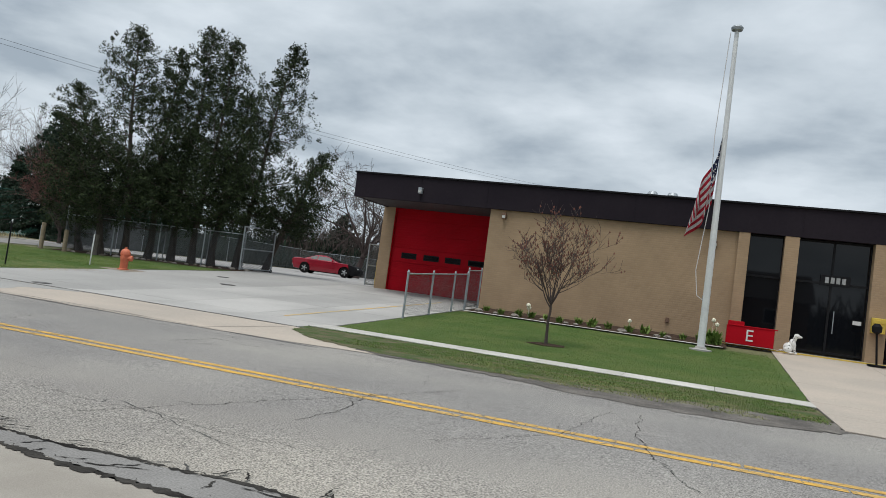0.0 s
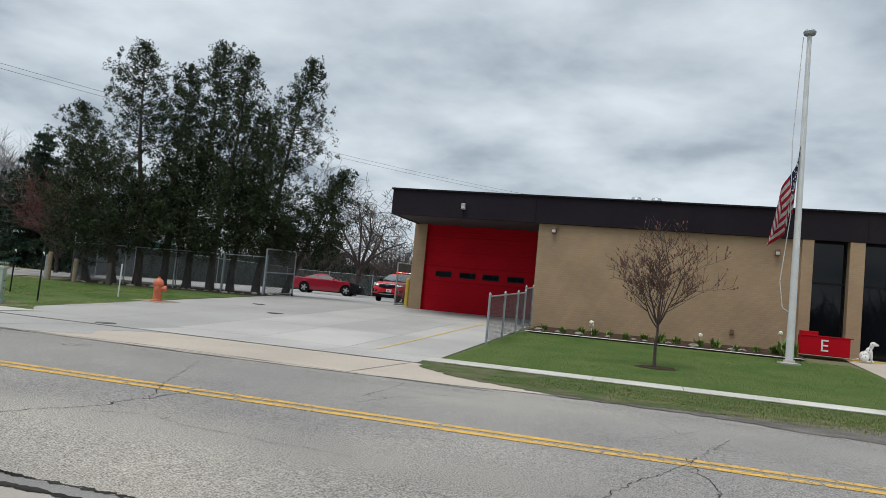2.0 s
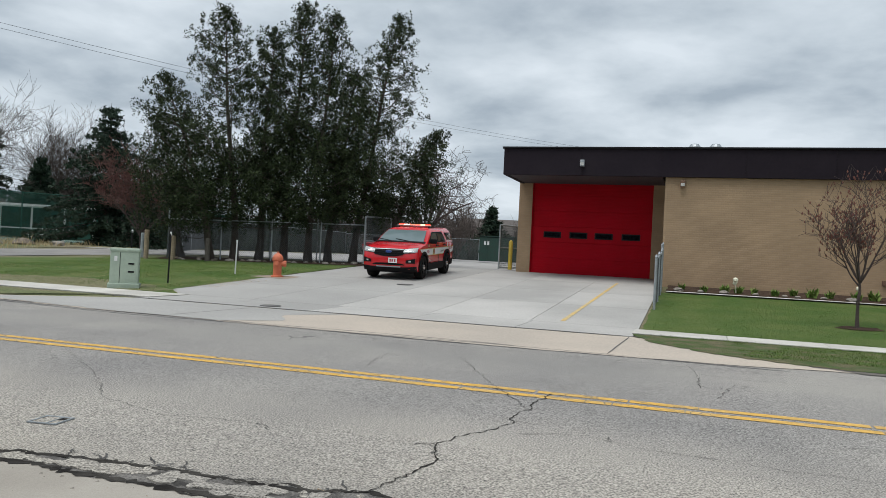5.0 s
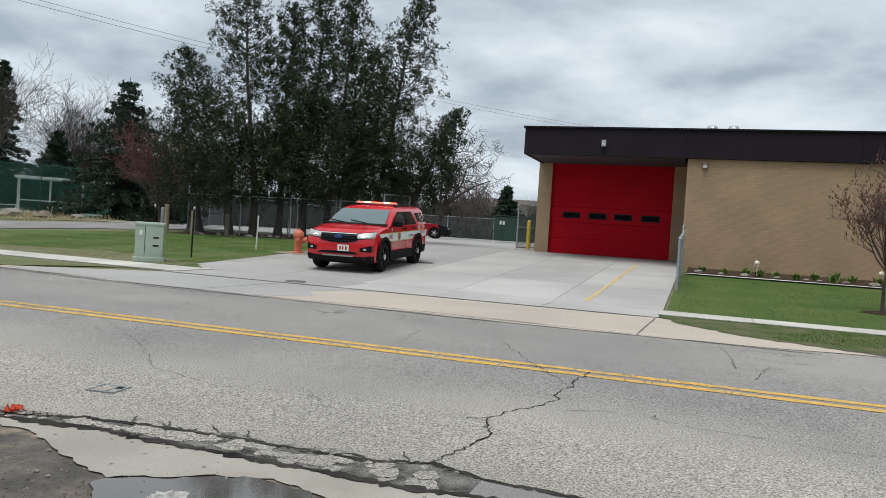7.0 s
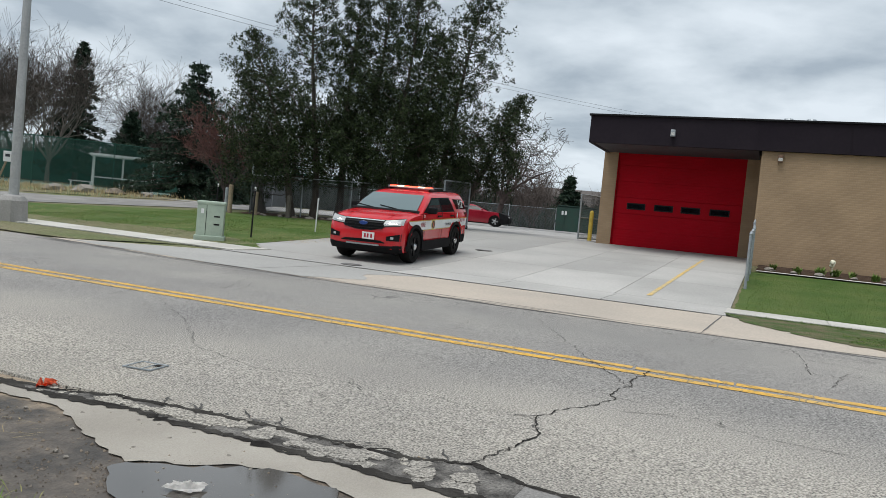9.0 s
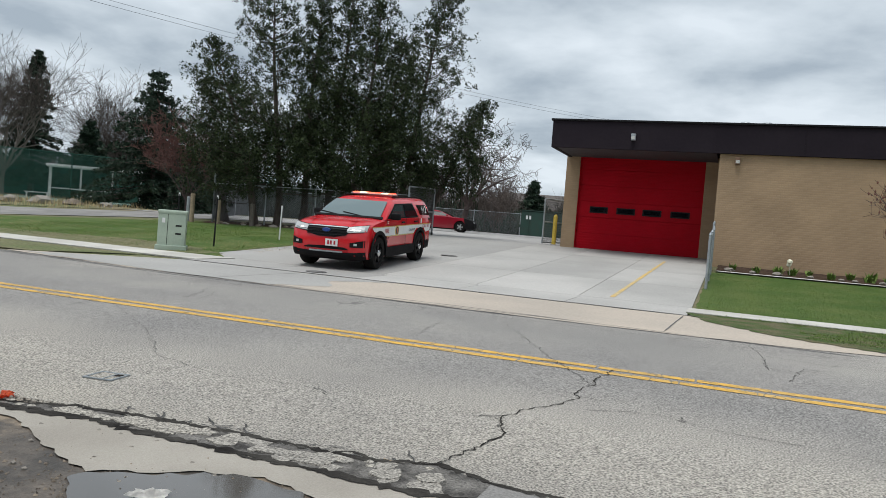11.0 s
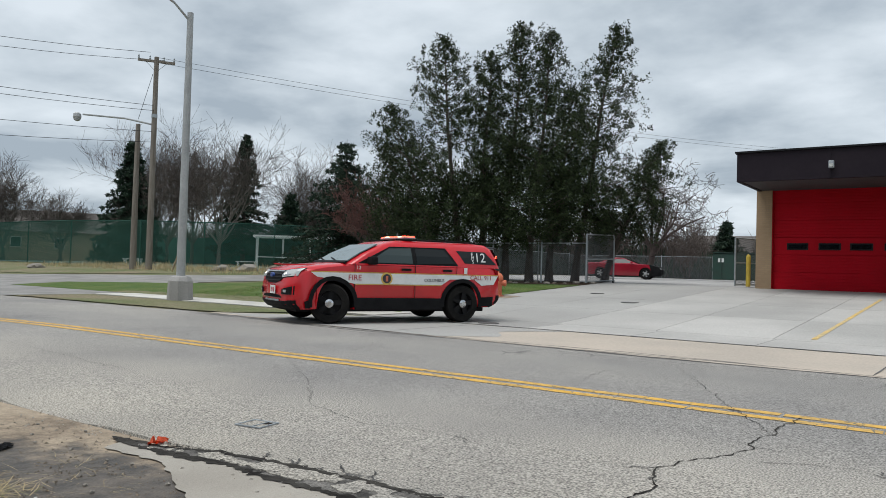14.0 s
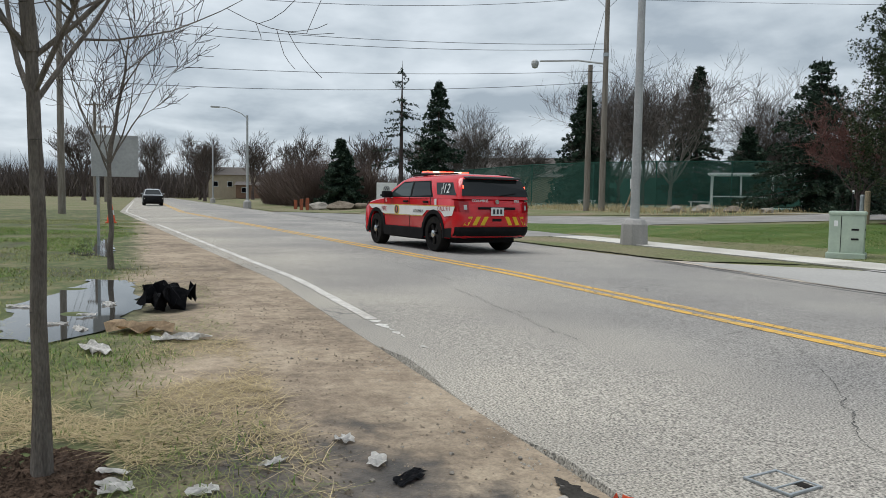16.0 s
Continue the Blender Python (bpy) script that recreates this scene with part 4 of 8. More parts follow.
    bp.inputs["Strength"].default_value, bp.inputs["Distance"].default_value = 0.8, 0.02
    l.new(ma("MULTIPLY_ADD", grain, 0.3, fine), bp.inputs["Height"])
    l.new(bp.outputs[0], b.inputs["Normal"])
    return m


def verge():
    xs = [-70 + 0.5 * k for k in range(88)] + [-26 + 0.1 * k for k in range(130)] + [-13 + 0.4 * k for k in range(60)]
    ys = [-14, -10, -7, -5, -3.5, -2.5] + [-1.8 + 0.1 * k for k in range(52)] + [3.41]
    vs, fs = [], []
    for x in xs:
        for y in ys:
            vs.append((x, bend(x, y), vz(x, y)))
    m = len(ys)
    for i in range(len(xs) - 1):
        for j in range(m - 1):
            a = i * m + j
            fs.append((a, a + m, a + m + 1, a + 1))
    ob = raw("near_verge", vs, fs, soil_material())
    ob.data.polygons.foreach_set("use_smooth", [True] * len(fs))
    return tagged(ob, "trodden dirt verge with damp patches and thin turf", "verge", "", "structure")


verge()
SEAM_UP = [(-18.4, 3.30), (-18.0, 3.33), (-17.68, 3.44), (-17.42, 3.50), (-17.07, 3.54), (-16.84, 3.55), (-16.63, 3.59), (-16.40, 3.57), (-16.03, 3.57), (-15.72, 3.61), (-15.5, 3.72), (-15.2, 3.60), (-13.9, 3.50), (-12.0, 3.47), (-11.02, 3.48), (-10.57, 3.48), (-10.19, 3.53), (-9.79, 3.54), (-9.44, 3.59), (-8.6, 3.56), (-7.6, 3.5)]
SEAM_LOW = [(-18.3, 3.27), (-17.82, 3.26), (-17.54, 3.30), (-17.32, 3.34), (-17.07, 3.30), (-16.58, 3.31), (-16.08, 3.31), (-15.57, 3.29), (-15.2, 3.34), (-13.9, 3.33), (-12.0, 3.27), (-10.7, 3.24), (-10.24, 3.19), (-9.44, 3.18), (-8.6, 3.25), (-7.6, 3.42)]
for _k, (_pts, _w) in enumerate(((SEAM_UP, 0.034), (SEAM_UP, 0.016), (SEAM_UP[:11], 0.022), (SEAM_LOW, 0.055), (SEAM_LOW, 0.020))):
    strip("crack", chain(_pts, 0.012 + 0.010 * (_k % 3), 650 + 20 * _k), _w, M["crack"], 0.0150 + 0.0006 * _k, 70 + _k, 0.95, ROAD)
_r = random.Random(17)
for _k in range(34):
    # loose plates of asphalt left between the two cracks
    _x = _r.uniform(-17.6, -15.4)
    _lo, _hi = float(np.interp(_x, [p[0] for p in SEAM_LOW], [p[1] for p in SEAM_LOW])), float(np.interp(_x, [p[0] for p in SEAM_UP], [p[1] for p in SEAM_UP]))
    _y, _L = _lo + (_hi - _lo) * _r.uniform(0.2, 0.85), _r.uniform(0.03, 0.15)
    _ring = [(_x + _L * math.cos(q * 0.7) * _r.uniform(0.6, 1.1), _y + (_hi - _lo) * 0.24 * math.sin(q * 0.7) * _r.uniform(0.6, 1.1)) for q in range(9)]
    part("asphalt_plate", slab(B(), _ring, 0.004, 0.016 + _r.uniform(0, 0.005)), M["asphalt"], ROAD)
for _k in range(26):
    _x = _r.uniform(-17.6, -15.5) if _k < 15 else _r.uniform(-12.0, -8.5)
    _y = float(np.interp(_x, [p[0] for p in SEAM_UP], [p[1] for p in SEAM_UP]))
    strip("crack", wander((_x, _y), (_x + _r.uniform(-0.25, 0.3), _y + _r.uniform(0.05, 0.2)), 9, 0.015, 840 + _k), 0.010, M["hairline"], 0.0065, _k, 0.9, ROAD)
patch("edge_asphalt", chain(SEAM_UP[11:], 0.02, 905) + chain(SEAM_LOW[8:], 0.03, 935)[::-1], 0.0125, M["asphalt_old"], "cracked grey asphalt along the street edge", "paving")
for _k in range(46):
    _x, _a, _L = _r.uniform(-12.6, -7.8), _r.choice([0.1, 0.9, 1.6, 2.4]) + _r.uniform(-0.4, 0.4), _r.uniform(0.12, 0.45)
    _y = _r.uniform(3.24, 3.7)
    strip("crack", wander((_x, _y), (_x + _L * math.cos(_a), _y + 0.6 * _L * math.sin(_a)), 9, 0.018, 1040 + _k), 0.012, M["crack"], 0.0165, _k, 0.9, ROAD)
patch("crumbled_band", chain(SEAM_UP[:12], 0.02, 900) + chain(SEAM_LOW[:9], 0.03, 930)[::-1], 0.0135, M["crumb"], "dark crumbled asphalt along the street edge", "rubble")
patch("concrete_remnant", jag([(-18.25, 3.24), (-18.18, 3.12), (-17.67, 3.14), (-17.4, 3.02), (-17.2, 2.92), (-17.0, 2.83), (-16.77, 2.75), (-16.62, 2.83), (-16.5, 2.87), (-16.41, 2.98), (-16.22, 3.06), (-16.06, 3.10), (-15.83, 3.02), (-15.4, 2.8), (-15.0, 2.3), (-13.0, 2.2), (-8.0, 2.1), (-4.0, 2.1), (-4.0, 3.3), (-8.0, 3.33), (-9.44, 3.2), (-10.7, 3.26), (-12.0, 3.3), (-15.57, 3.32), (-16.58, 3.34), (-17.07, 3.33), (-17.54, 3.33)], 0.05, 0.018, 23), 0.0125, M["gutter"], "broken remnant of old concrete gutter", "paving")
patch("puddle_gutter", jag([(-16.78, 2.66), (-16.62, 2.79), (-16.5, 2.84), (-16.41, 2.95), (-16.22, 3.03), (-16.06, 3.07), (-15.83, 2.99), (-15.4, 2.77), (-15.1, 2.3), (-15.5, 2.15), (-16.2, 2.3), (-16.6, 2.5)], 0.06, 0.03, 24), 0.0145, M["wet_mud"], "shallow puddle on muddy ground beside the gutter", "puddle")
patch("puddle_grass", jag([(-22.0, 1.15), (-22.4, 1.5), (-23.9, 1.75), (-26.2, 1.65), (-26.4, 1.2), (-24.0, 0.6), (-22.3, 0.7)], 0.15, 0.06, 26), 0.024, M["water"], "puddle lying in trampled grass", "puddle")
patch("puddle_far", jag([(-30, 1.5), (-32, 1.7), (-36, 1.7), (-36, 1.2), (-31, 0.9)], 0.2, 0.08, 27), 0.024, M["water"], "long puddle lying in trampled grass", "puddle")


# ======== fire station ========
def wall(name, bm, label, parent):
    return part(name, bm, M["brick"], parent, label)


def station():
    st = thing("fire_station", "low tan brick fire station with a deep dark brown fascia", "fire station", (0, 0, 0))
    gy = gz(26.0)
    # front wall, bay walls, back
    bm = B(); box(bm, (-10.65, 26.15, 2.3), (8.4, 0.3, 3.9)); wall("front_wall", bm, "plain tan brick front wall", st)
    bm = B(); box(bm, (-14.7, 27.6, 2.3), (0.3, 2.6, 3.9)); wall("bay_return_wall", bm, "brick return beside the bay", st)
    bm = B(); box(bm, (-20.12, 29.05, 2.4), (0.52, 0.3, 3.9)); wall("bay_pier", bm, "narrow brick pier beside the bay door", st)
    bm = B(); box(bm, (-15.1, 29.06, 2.4), (0.5, 0.28, 3.9)); wall("bay_jamb", bm, "", st)
    bm = B(); box(bm, (-20.23, 37.2, 2.4), (0.3, 16.0, 3.9)); wall("side_wall", bm, "", st)
    bm = B(); box(bm, (-9.0, 45.3, 2.4), (22.8, 0.3, 3.9)); wall("back_wall", bm, "", st)
    bm = B(); box(bm, (2.3, 36.0, 2.4), (0.3, 18.3, 3.9)); wall("end_wall", bm, "", st)
    for x, w in ((-6.28, 0.34), (-4.87, 0.42), (-2.3, 0.5), (1.9, 0.5)):
        bm = B(); box(bm, (x, 26.25, 2.3), (w, 0.75, 3.9)); wall("entry_pier", bm, "slim brick pier between dark panes", st)
    # roof, fascia, soffit
    bm = B(); box(bm, (-9.0, 36.0, 4.98), (22.4, 19.4, 0.12)); part("roof", bm, M["soffit"], st, "flat dark roof")
    for nm, c, s in (("fascia", (-8.85, 25.93, 4.63), (22.95, 0.14, 0.92)), ("fascia", (-20.26, 35.6, 4.63), (0.14, 19.2, 0.92)), ("fascia", (2.56, 35.6, 4.63), (0.14, 19.2, 0.92))):
        bm = B(); box(bm, c, s, 0.01); part(nm, bm, M["fascia"], st, "deep dark brown metal fascia")
    for c, s in (((-8.85, 25.91, 5.115), (23.05, 0.24, 0.06)), ((-20.28, 35.6, 5.115), (0.24, 19.3, 0.06))):
        bm = B(); box(bm, c, s, 0.012); part("coping", bm, M["trim"], st, "thin metal coping")
    for k in range(8):
        x = -17.6 + k * 2.6
        bm = B(); box(bm, (x, 25.852, 4.63), (0.02, 0.012, 0.90)); part("fascia_seam", bm, M["fascia"], st)
    part("soffit", box(B(), (-17.6, 27.5, 4.22), (5.3, 3.0, 0.06)), M["soffit"], st)
    part("soffit", box(B(), (-2.2, 26.2, 4.26), (8.6, 0.5, 0.04)), M["soffit"], st)
    bm = B(); box(bm, (-9, 36, 0.3), (22.0, 18.2, 0.3)); part("floor_slab", bm, M["concrete_dark"], st)
    # overhead door in ribbed sections
    door = part("bay_door", box(B(), (-17.58, 29.12, 2.5), (4.56, 0.06, 3.6)), M["red_door"], st, "closed red sectional bay door")
    z0, h = 0.735, 0.605
    for s in range(6):
        # one ribbed sheet: shallow grooves between flat ribs
        bm = B()
        n, hh = (1, h - 0.012) if s == 2 else (6, h - 0.012)
        prof = []
        for r in range(n):
            za, zb = z0 + s * h + r * hh / n, z0 + s * h + (r + 1) * hh / n
            prof += [(29.060, za), (29.052, za + 0.010), (29.052, zb - 0.010), (29.060, zb)]
        a, b = [bm.verts.new((-19.84, y, z)) for y, z in prof], [bm.verts.new((-15.32, y, z)) for y, z in prof]
        for k in range(len(prof) - 1):
            bm.faces.new((a[k], b[k], b[k + 1], a[k + 1]))
        part("door_section", bm, M["red_door"], door)
    for x in (-19.05, -18.05, -17.1, -16.1):
        fr = B(); box(fr, (x, 29.045, 2.23), (0.68, 0.03, 0.24), 0.006)
        pf = part("window_frame", fr, M["trim"], door, "small black door window")
        part("pane", box(B(), (x, 29.026, 2.23), (0.58, 0.012, 0.15)), M["dark_glass"], door)
    for x in (-19.86, -15.32):
        part("door_track", box(B(), (x, 29.0, 2.5), (0.06, 0.12, 3.5)), M["red_door"], st)
    # entrance glazing
    for x0, x1, zlo, pieces in ((-6.11, -5.08, 0.65, 1), (-4.66, -2.55, 0.60, 2), (-2.05, 1.65, 0.60, 3)):
        w = x1 - x0
        part("pane", box(B(), ((x0 + x1) / 2, 26.35, (zlo + 4.2) / 2), (w, 0.02, 4.2 - zlo)), M["dark_glass"], st, "tall dark glass")
        bm = B()
        for k in range(pieces + 1):
            box(bm, (x0 + w * k / pieces, 26.33, (zlo + 4.2) / 2), (0.06, 0.08, 4.2 - zlo))
        for z in (zlo + 0.08, 2.85, 4.15):
            box(bm, ((x0 + x1) / 2, 26.325, z), (w, 0.07, 0.06))
        part("window_frame", bm, M["trim"], st, "black metal window frame")
    sg = part("number_panel", box(B(), (-3.5, 26.27, 2.95), (0.85, 0.03, 0.32), 0.005), M["trim"], st, "black panel with pale bars")
    for k in range(4):
        part("bar", box(B(), (-3.74 + k * 0.16, 26.250, 2.95), (0.11, 0.012, 0.19), 0.01), M["pole_grey"], sg)
    part("notice", box(B(), (-2.78, 26.31, 1.72), (0.24, 0.012, 0.12)), M["white"], st, "small white notice")
    part("door_pull", rod(B(), (-3.45, 26.24, 1.3), (-3.45, 26.24, 2.0), 0.015), M["galv"], st)
    # yellow-painted step edge
    part("step", box(B(), (-3.2, 25.6, 0.52), (7.6, 0.8, 0.12), 0.01), M["concrete"], st)
    part("step_edge", box(B(), (-3.2, 25.18, 0.565), (7.6, 0.03, 0.05), 0.005), M["safety_yellow"], st, "yellow painted step edge")
    return st


station()


def wall_lamp(x, y, z, label):
    w = thing("wall_lamp", label, "lamp", (x, y, z), group="wall lamps")
    shell = M["galv"] if "fascia" in label else M["house_brown"]
    part("housing", box(B(), (0, -0.10, 0.0), (0.15, 0.16, 0.22), 0.02), shell, w)
    part("lens", box(B(), (0, -0.13, -0.03), (0.12, 0.12, 0.10), 0.01), M["lens_grey"], w)
    part("bracket", box(B(), (0, -0.01, 0.03), (0.10, 0.04, 0.12)), M["trim"], w)


wall_lamp(-17.57, 25.86, 4.58, "grey metal flood lamp on the dark fascia")
wall_lamp(-14.3, 26.0, 3.95, "brown metal flood lamp on the brick wall")
wall_lamp(-7.15, 26.0, 3.7, "brown metal flood lamp on the brick wall")
def flood_mast():
    v = thing("flood_mast", "tall mast with two flood lights behind the station", "light mast", (-13.0, 80.0, gz(80)))
    part("mast", rod(B(), (0, 0, 0), (0, 0, 12.2), 0.14, 0.09, 10), M["pole_grey"], v)
    part("crossbar", rod(B(), (-1.2, 0, 12.0), (1.2, 0, 12.0), 0.06, n=8), M["pole_grey"], v)
    for x in (-1.0, 1.0):
        part("lamp_head", lathe(B(), [(0.30, 11.95), (0.55, 12.05), (0.60, 12.35), (0.40, 12.65), (0.10, 12.72)], 14, (x, 0, 0)), M["galv"], v)


flood_mast()
wb = thing("wall_tap", "small brown tap box low on the brick wall", "tap", (-8.35, 25.99, 1.05))
part("box", box(B(), (0, -0.03, 0), (0.12, 0.08, 0.16), 0.01), M["house_brown"], wb)


def flagpole():
    p = thing("flagpole", "tall white steel flagpole", "flagpole", (-7.19, 22.07, gz(22.07)))
    part("pole", rod(B(), (0, 0, 0), (0, 0, 9.0), 0.105, 0.06, 16), M["pole_white"], p, smooth=True)
    part("foot", lathe(B(), [(0.30, 0), (0.30, 0.04), (0.16, 0.06), (0.14, 0.12)], 18), M["concrete"], p)
    part("truck", lathe(B(), [(0.05, 8.98), (0.15, 9.03), (0.17, 9.10), (0.12, 9.16), (0.03, 9.18)], 16), M["galv"], p, "round metal cap")
    bm = B()
    pts = [(-0.16, -0.05, 8.95), (-0.27, -0.05, 6.0), (-0.20, -0.05, 4.0), (-0.36, -0.05, 2.2), (-0.26, -0.05, 1.5), (-0.10, -0.05, 1.4)]
    for a, b in zip(pts, pts[1:]):
        rod(bm, a, b, 0.012, n=5)
    part("halyard", bm, M["flag_white"], p, "pale rope")
    part("cleat", box(B(), (-0.08, -0.02, 1.45), (0.05, 0.03, 0.16), 0.01), M["galv"], p)


flagpole()


def flag():
    """Hanging flag: the hoist stays at the pole, the fly droops in folds."""
    fl = thing("flag", "striped red and white flag with a blue field at half mast", "flag", (-7.16, 22.0, 3.42), 0)
    W, H, n = 1.5, 0.95, 24

    def at(u, v):
        # u along the fly, v from the bottom hoist corner up
        x = -0.08 - 0.52 * u - 0.11 * math.sin(8 * u + 3 * v) * min(1, 2 * u)
        y = 0.15 * math.sin(10 * u + 3 * v) * (0.3 + u)
        z = 1.0 + 1.9 * v - u * (1.0 + 1.05 * v)
        return Vector((x - 0.10 * (1 - v), y, z))

    for s in range(13):
        v0, v1 = s / 13, (s + 1) / 13
        u0 = 0.42 if s >= 6 else 0.0
        bm = B()
        rows = [[bm.verts.new(at(u0 + (1 - u0) * k / n, v)) for k in range(n + 1)] for v in (v0, v1)]
        for k in range(n):
            bm.faces.new((rows[0][k], rows[0][k + 1], rows[1][k + 1], rows[1][k]))
        bmesh.ops.solidify(bm, geom=bm.faces[:], thickness=0.004)
        part("stripe", bm, M["flag_red" if s % 2 == 0 else "flag_white"], fl)
    bm = B()
    rows = [[bm.verts.new(at(0.42 * k / 12, 6 / 13 + (7 / 13) * j / 8)) for k in range(13)] for j in range(9)]
    for j in range(8):
        for k in range(12):
            bm.faces.new((rows[j][k], rows[j][k + 1], rows[j + 1][k + 1], rows[j + 1][k]))
    bmesh.ops.solidify(bm, geom=bm.faces[:], thickness=0.004)
    cn = part("canton", bm, M["flag_blue"], fl, "blue field")
    for j in range(5):
        for k in range(4):
            p = at(0.42 * (k + 0.5 + 0.25 * (j % 2)) / 4.5, 6 / 13 + (7 / 13) * (j + 0.5) / 5)
            bm = B()
            bmesh.ops.create_icosphere(bm, subdivisions=1, radius=0.022, matrix=Matrix.Translation(p) @ Matrix.Diagonal((1, 0.6, 1, 1)))
            part("star", bm, M["flag_white"], cn)


flag()


def planter(x, y, label, letter, mirror=1):
    p = thing("planter", label, "planter", (x, y, gz(25.2) + 0.07))
    bm = B()
    box(bm, (0, -0.22, 0.30), (1.35, 0.05, 0.55), 0.01); box(bm, (0, 0.22, 0.30), (1.35, 0.05, 0.55), 0.01)
    box(bm, (-0.65, 0, 0.30), (0.05, 0.40, 0.55), 0.01); box(bm, (0.65, 0, 0.30), (0.05, 0.40, 0.55), 0.01)
    part("box", bm, M["red_door"], p)
    part("cab", box(B(), (-0.42 * mirror, 0, 0.64), (0.46, 0.46, 0.16), 0.015), M["red_door"], p)
    part("rail", box(B(), (0.05, 0, 0.585), (1.42, 0.52, 0.035), 0.01), M["red_door"], p)
    part("soil", box(B(), (0.1, 0, 0.50), (1.1, 0.38, 0.04)), M["mulch"], p)
    if letter:
        lettering("letter", letter, 0.50, M["white"], p, pose(-0.02, -0.252, 0.30, 90, 0, 0), 0.004, "bold white letter")
    return p


planter(-5.85, 24.95, "red wooden planter box with a white letter E", "E")
planter(-1.3, 24.95, "red wooden planter box", "")


def dog_statue():
    """White spotted dog ornament, sitting."""
    bm = B()
    def ball(c, s, rx=0, ry=0):
        bmesh.ops.create_uvsphere(bm, u_segments=14, v_segments=10, radius=1, matrix=Matrix.Translation(c) @ Euler((radians(rx), radians(ry), 0)).to_matrix().to_4x4() @ Matrix.Diagonal((*s, 1)))
    ball((0, 0, 0.22), (0.20, 0.13, 0.19), 0, -35)
    ball((0.13, 0, 0.36), (0.12, 0.11, 0.19), 0, -15)
    ball((0.19, 0, 0.56), (0.075, 0.07, 0.13), 0, 15)
    ball((0.25, 0, 0.67), (0.11, 0.08, 0.085))
    ball((0.36, 0, 0.645), (0.08, 0.045, 0.045))
    ball((0.19, 0.08, 0.65), (0.04, 0.02, 0.08)); ball((0.19, -0.08, 0.65), (0.04, 0.02, 0.08))
    for y in (0.07, -0.07):
        rod(bm, (0.20, y, 0.35), (0.22, y, 0.02), 0.04, 0.032, 8); ball((0.25, y, 0.03), (0.06, 0.035, 0.03))
        ball((-0.02, y * 1.6, 0.14), (0.15, 0.06, 0.12)); ball((0.10, y * 1.7, 0.03), (0.10, 0.035, 0.03))
    rod(bm, (-0.18, 0, 0.10), (-0.40, 0, 0.04), 0.025, 0.012, 6)
    m = M["white"].copy()
    m.name = "white with dark spots"
    n, l = m.node_tree.nodes, m.node_tree.links
    v = n.new("ShaderNodeTexVoronoi")
    v.inputs["Scale"].default_value = 13
    tc = n.new("ShaderNodeTexCoord")
    l.new(tc.outputs["Object"], v.inputs["Vector"])
    r = n.new("ShaderNodeValToRGB")
    r.color_ramp.elements[0].position, r.color_ramp.elements[0].color = 0.24, (0.03, 0.03, 0.03, 1)
    r.color_ramp.elements[1].position, r.color_ramp.elements[1].color = 0.28, (0.72, 0.71, 0.68, 1)
    l.new(v.outputs["Distance"], r.inputs[0])
    l.new(r.outputs[0], n["Principled BSDF"].inputs["Base Color"])
    ob = make("dog_statue", bm, m, smooth=True)
    ob.matrix_world = pose(-4.75, 24.85, gz(25.2) + 0.03, 0, 0, -8) @ Matrix.Diagonal((0.8, 0.8, 0.8, 1))
    tagged(ob, "white spotted sitting dog statue by the entrance", "statue")


dog_statue()


def mailbox():
    b = thing("mailbox", "yellow metal mailbox on the entrance pier", "mailbox", (-2.3, 25.86, 1.55))
    part("body", box(B(), (0, -0.11, 0.16), (0.38, 0.20, 0.46), 0.02), M["safety_yellow"], b)
    part("flap", box(B(), (0, -0.22, 0.28), (0.34, 0.02, 0.10), 0.008), M["safety_yellow"], b)
    c = thing("ash_stand", "dark metal stand with a round head", "stand", (-2.45, 24.6, gz(24.6) + 0.02))
    part("base", box(B(), (0, 0, 0.04), (0.45, 0.3, 0.06), 0.02), M["black"], c)
    part("post", rod(B(), (0, 0, 0.05), (-0.08, 0, 1.05), 0.03, 0.03, 10), M["black"], c)
    part("head", lathe(B(), [(0.05, 0.95), (0.13, 1.0), (0.14, 1.15), (0.06, 1.24)], 14, (-0.08, 0, 0)), M["black"], c)


mailbox()


# ---- planting bed along the front ----
patch("bed_kerb", [(-14.6, 23.45), (-6.6, 23.4), (-6.6, 23.62), (-14.6, 23.67)], 0.06, M["walk"], "pale concrete bed edging", "kerb")
patch("planting_bed", jag([(-14.6, 23.68), (-6.5, 23.64), (-6.5, 25.98), (-14.6, 25.98)], 0.3, 0.03, 31), 0.05, M["mulch"], "dark mulched planting bed", "bed")


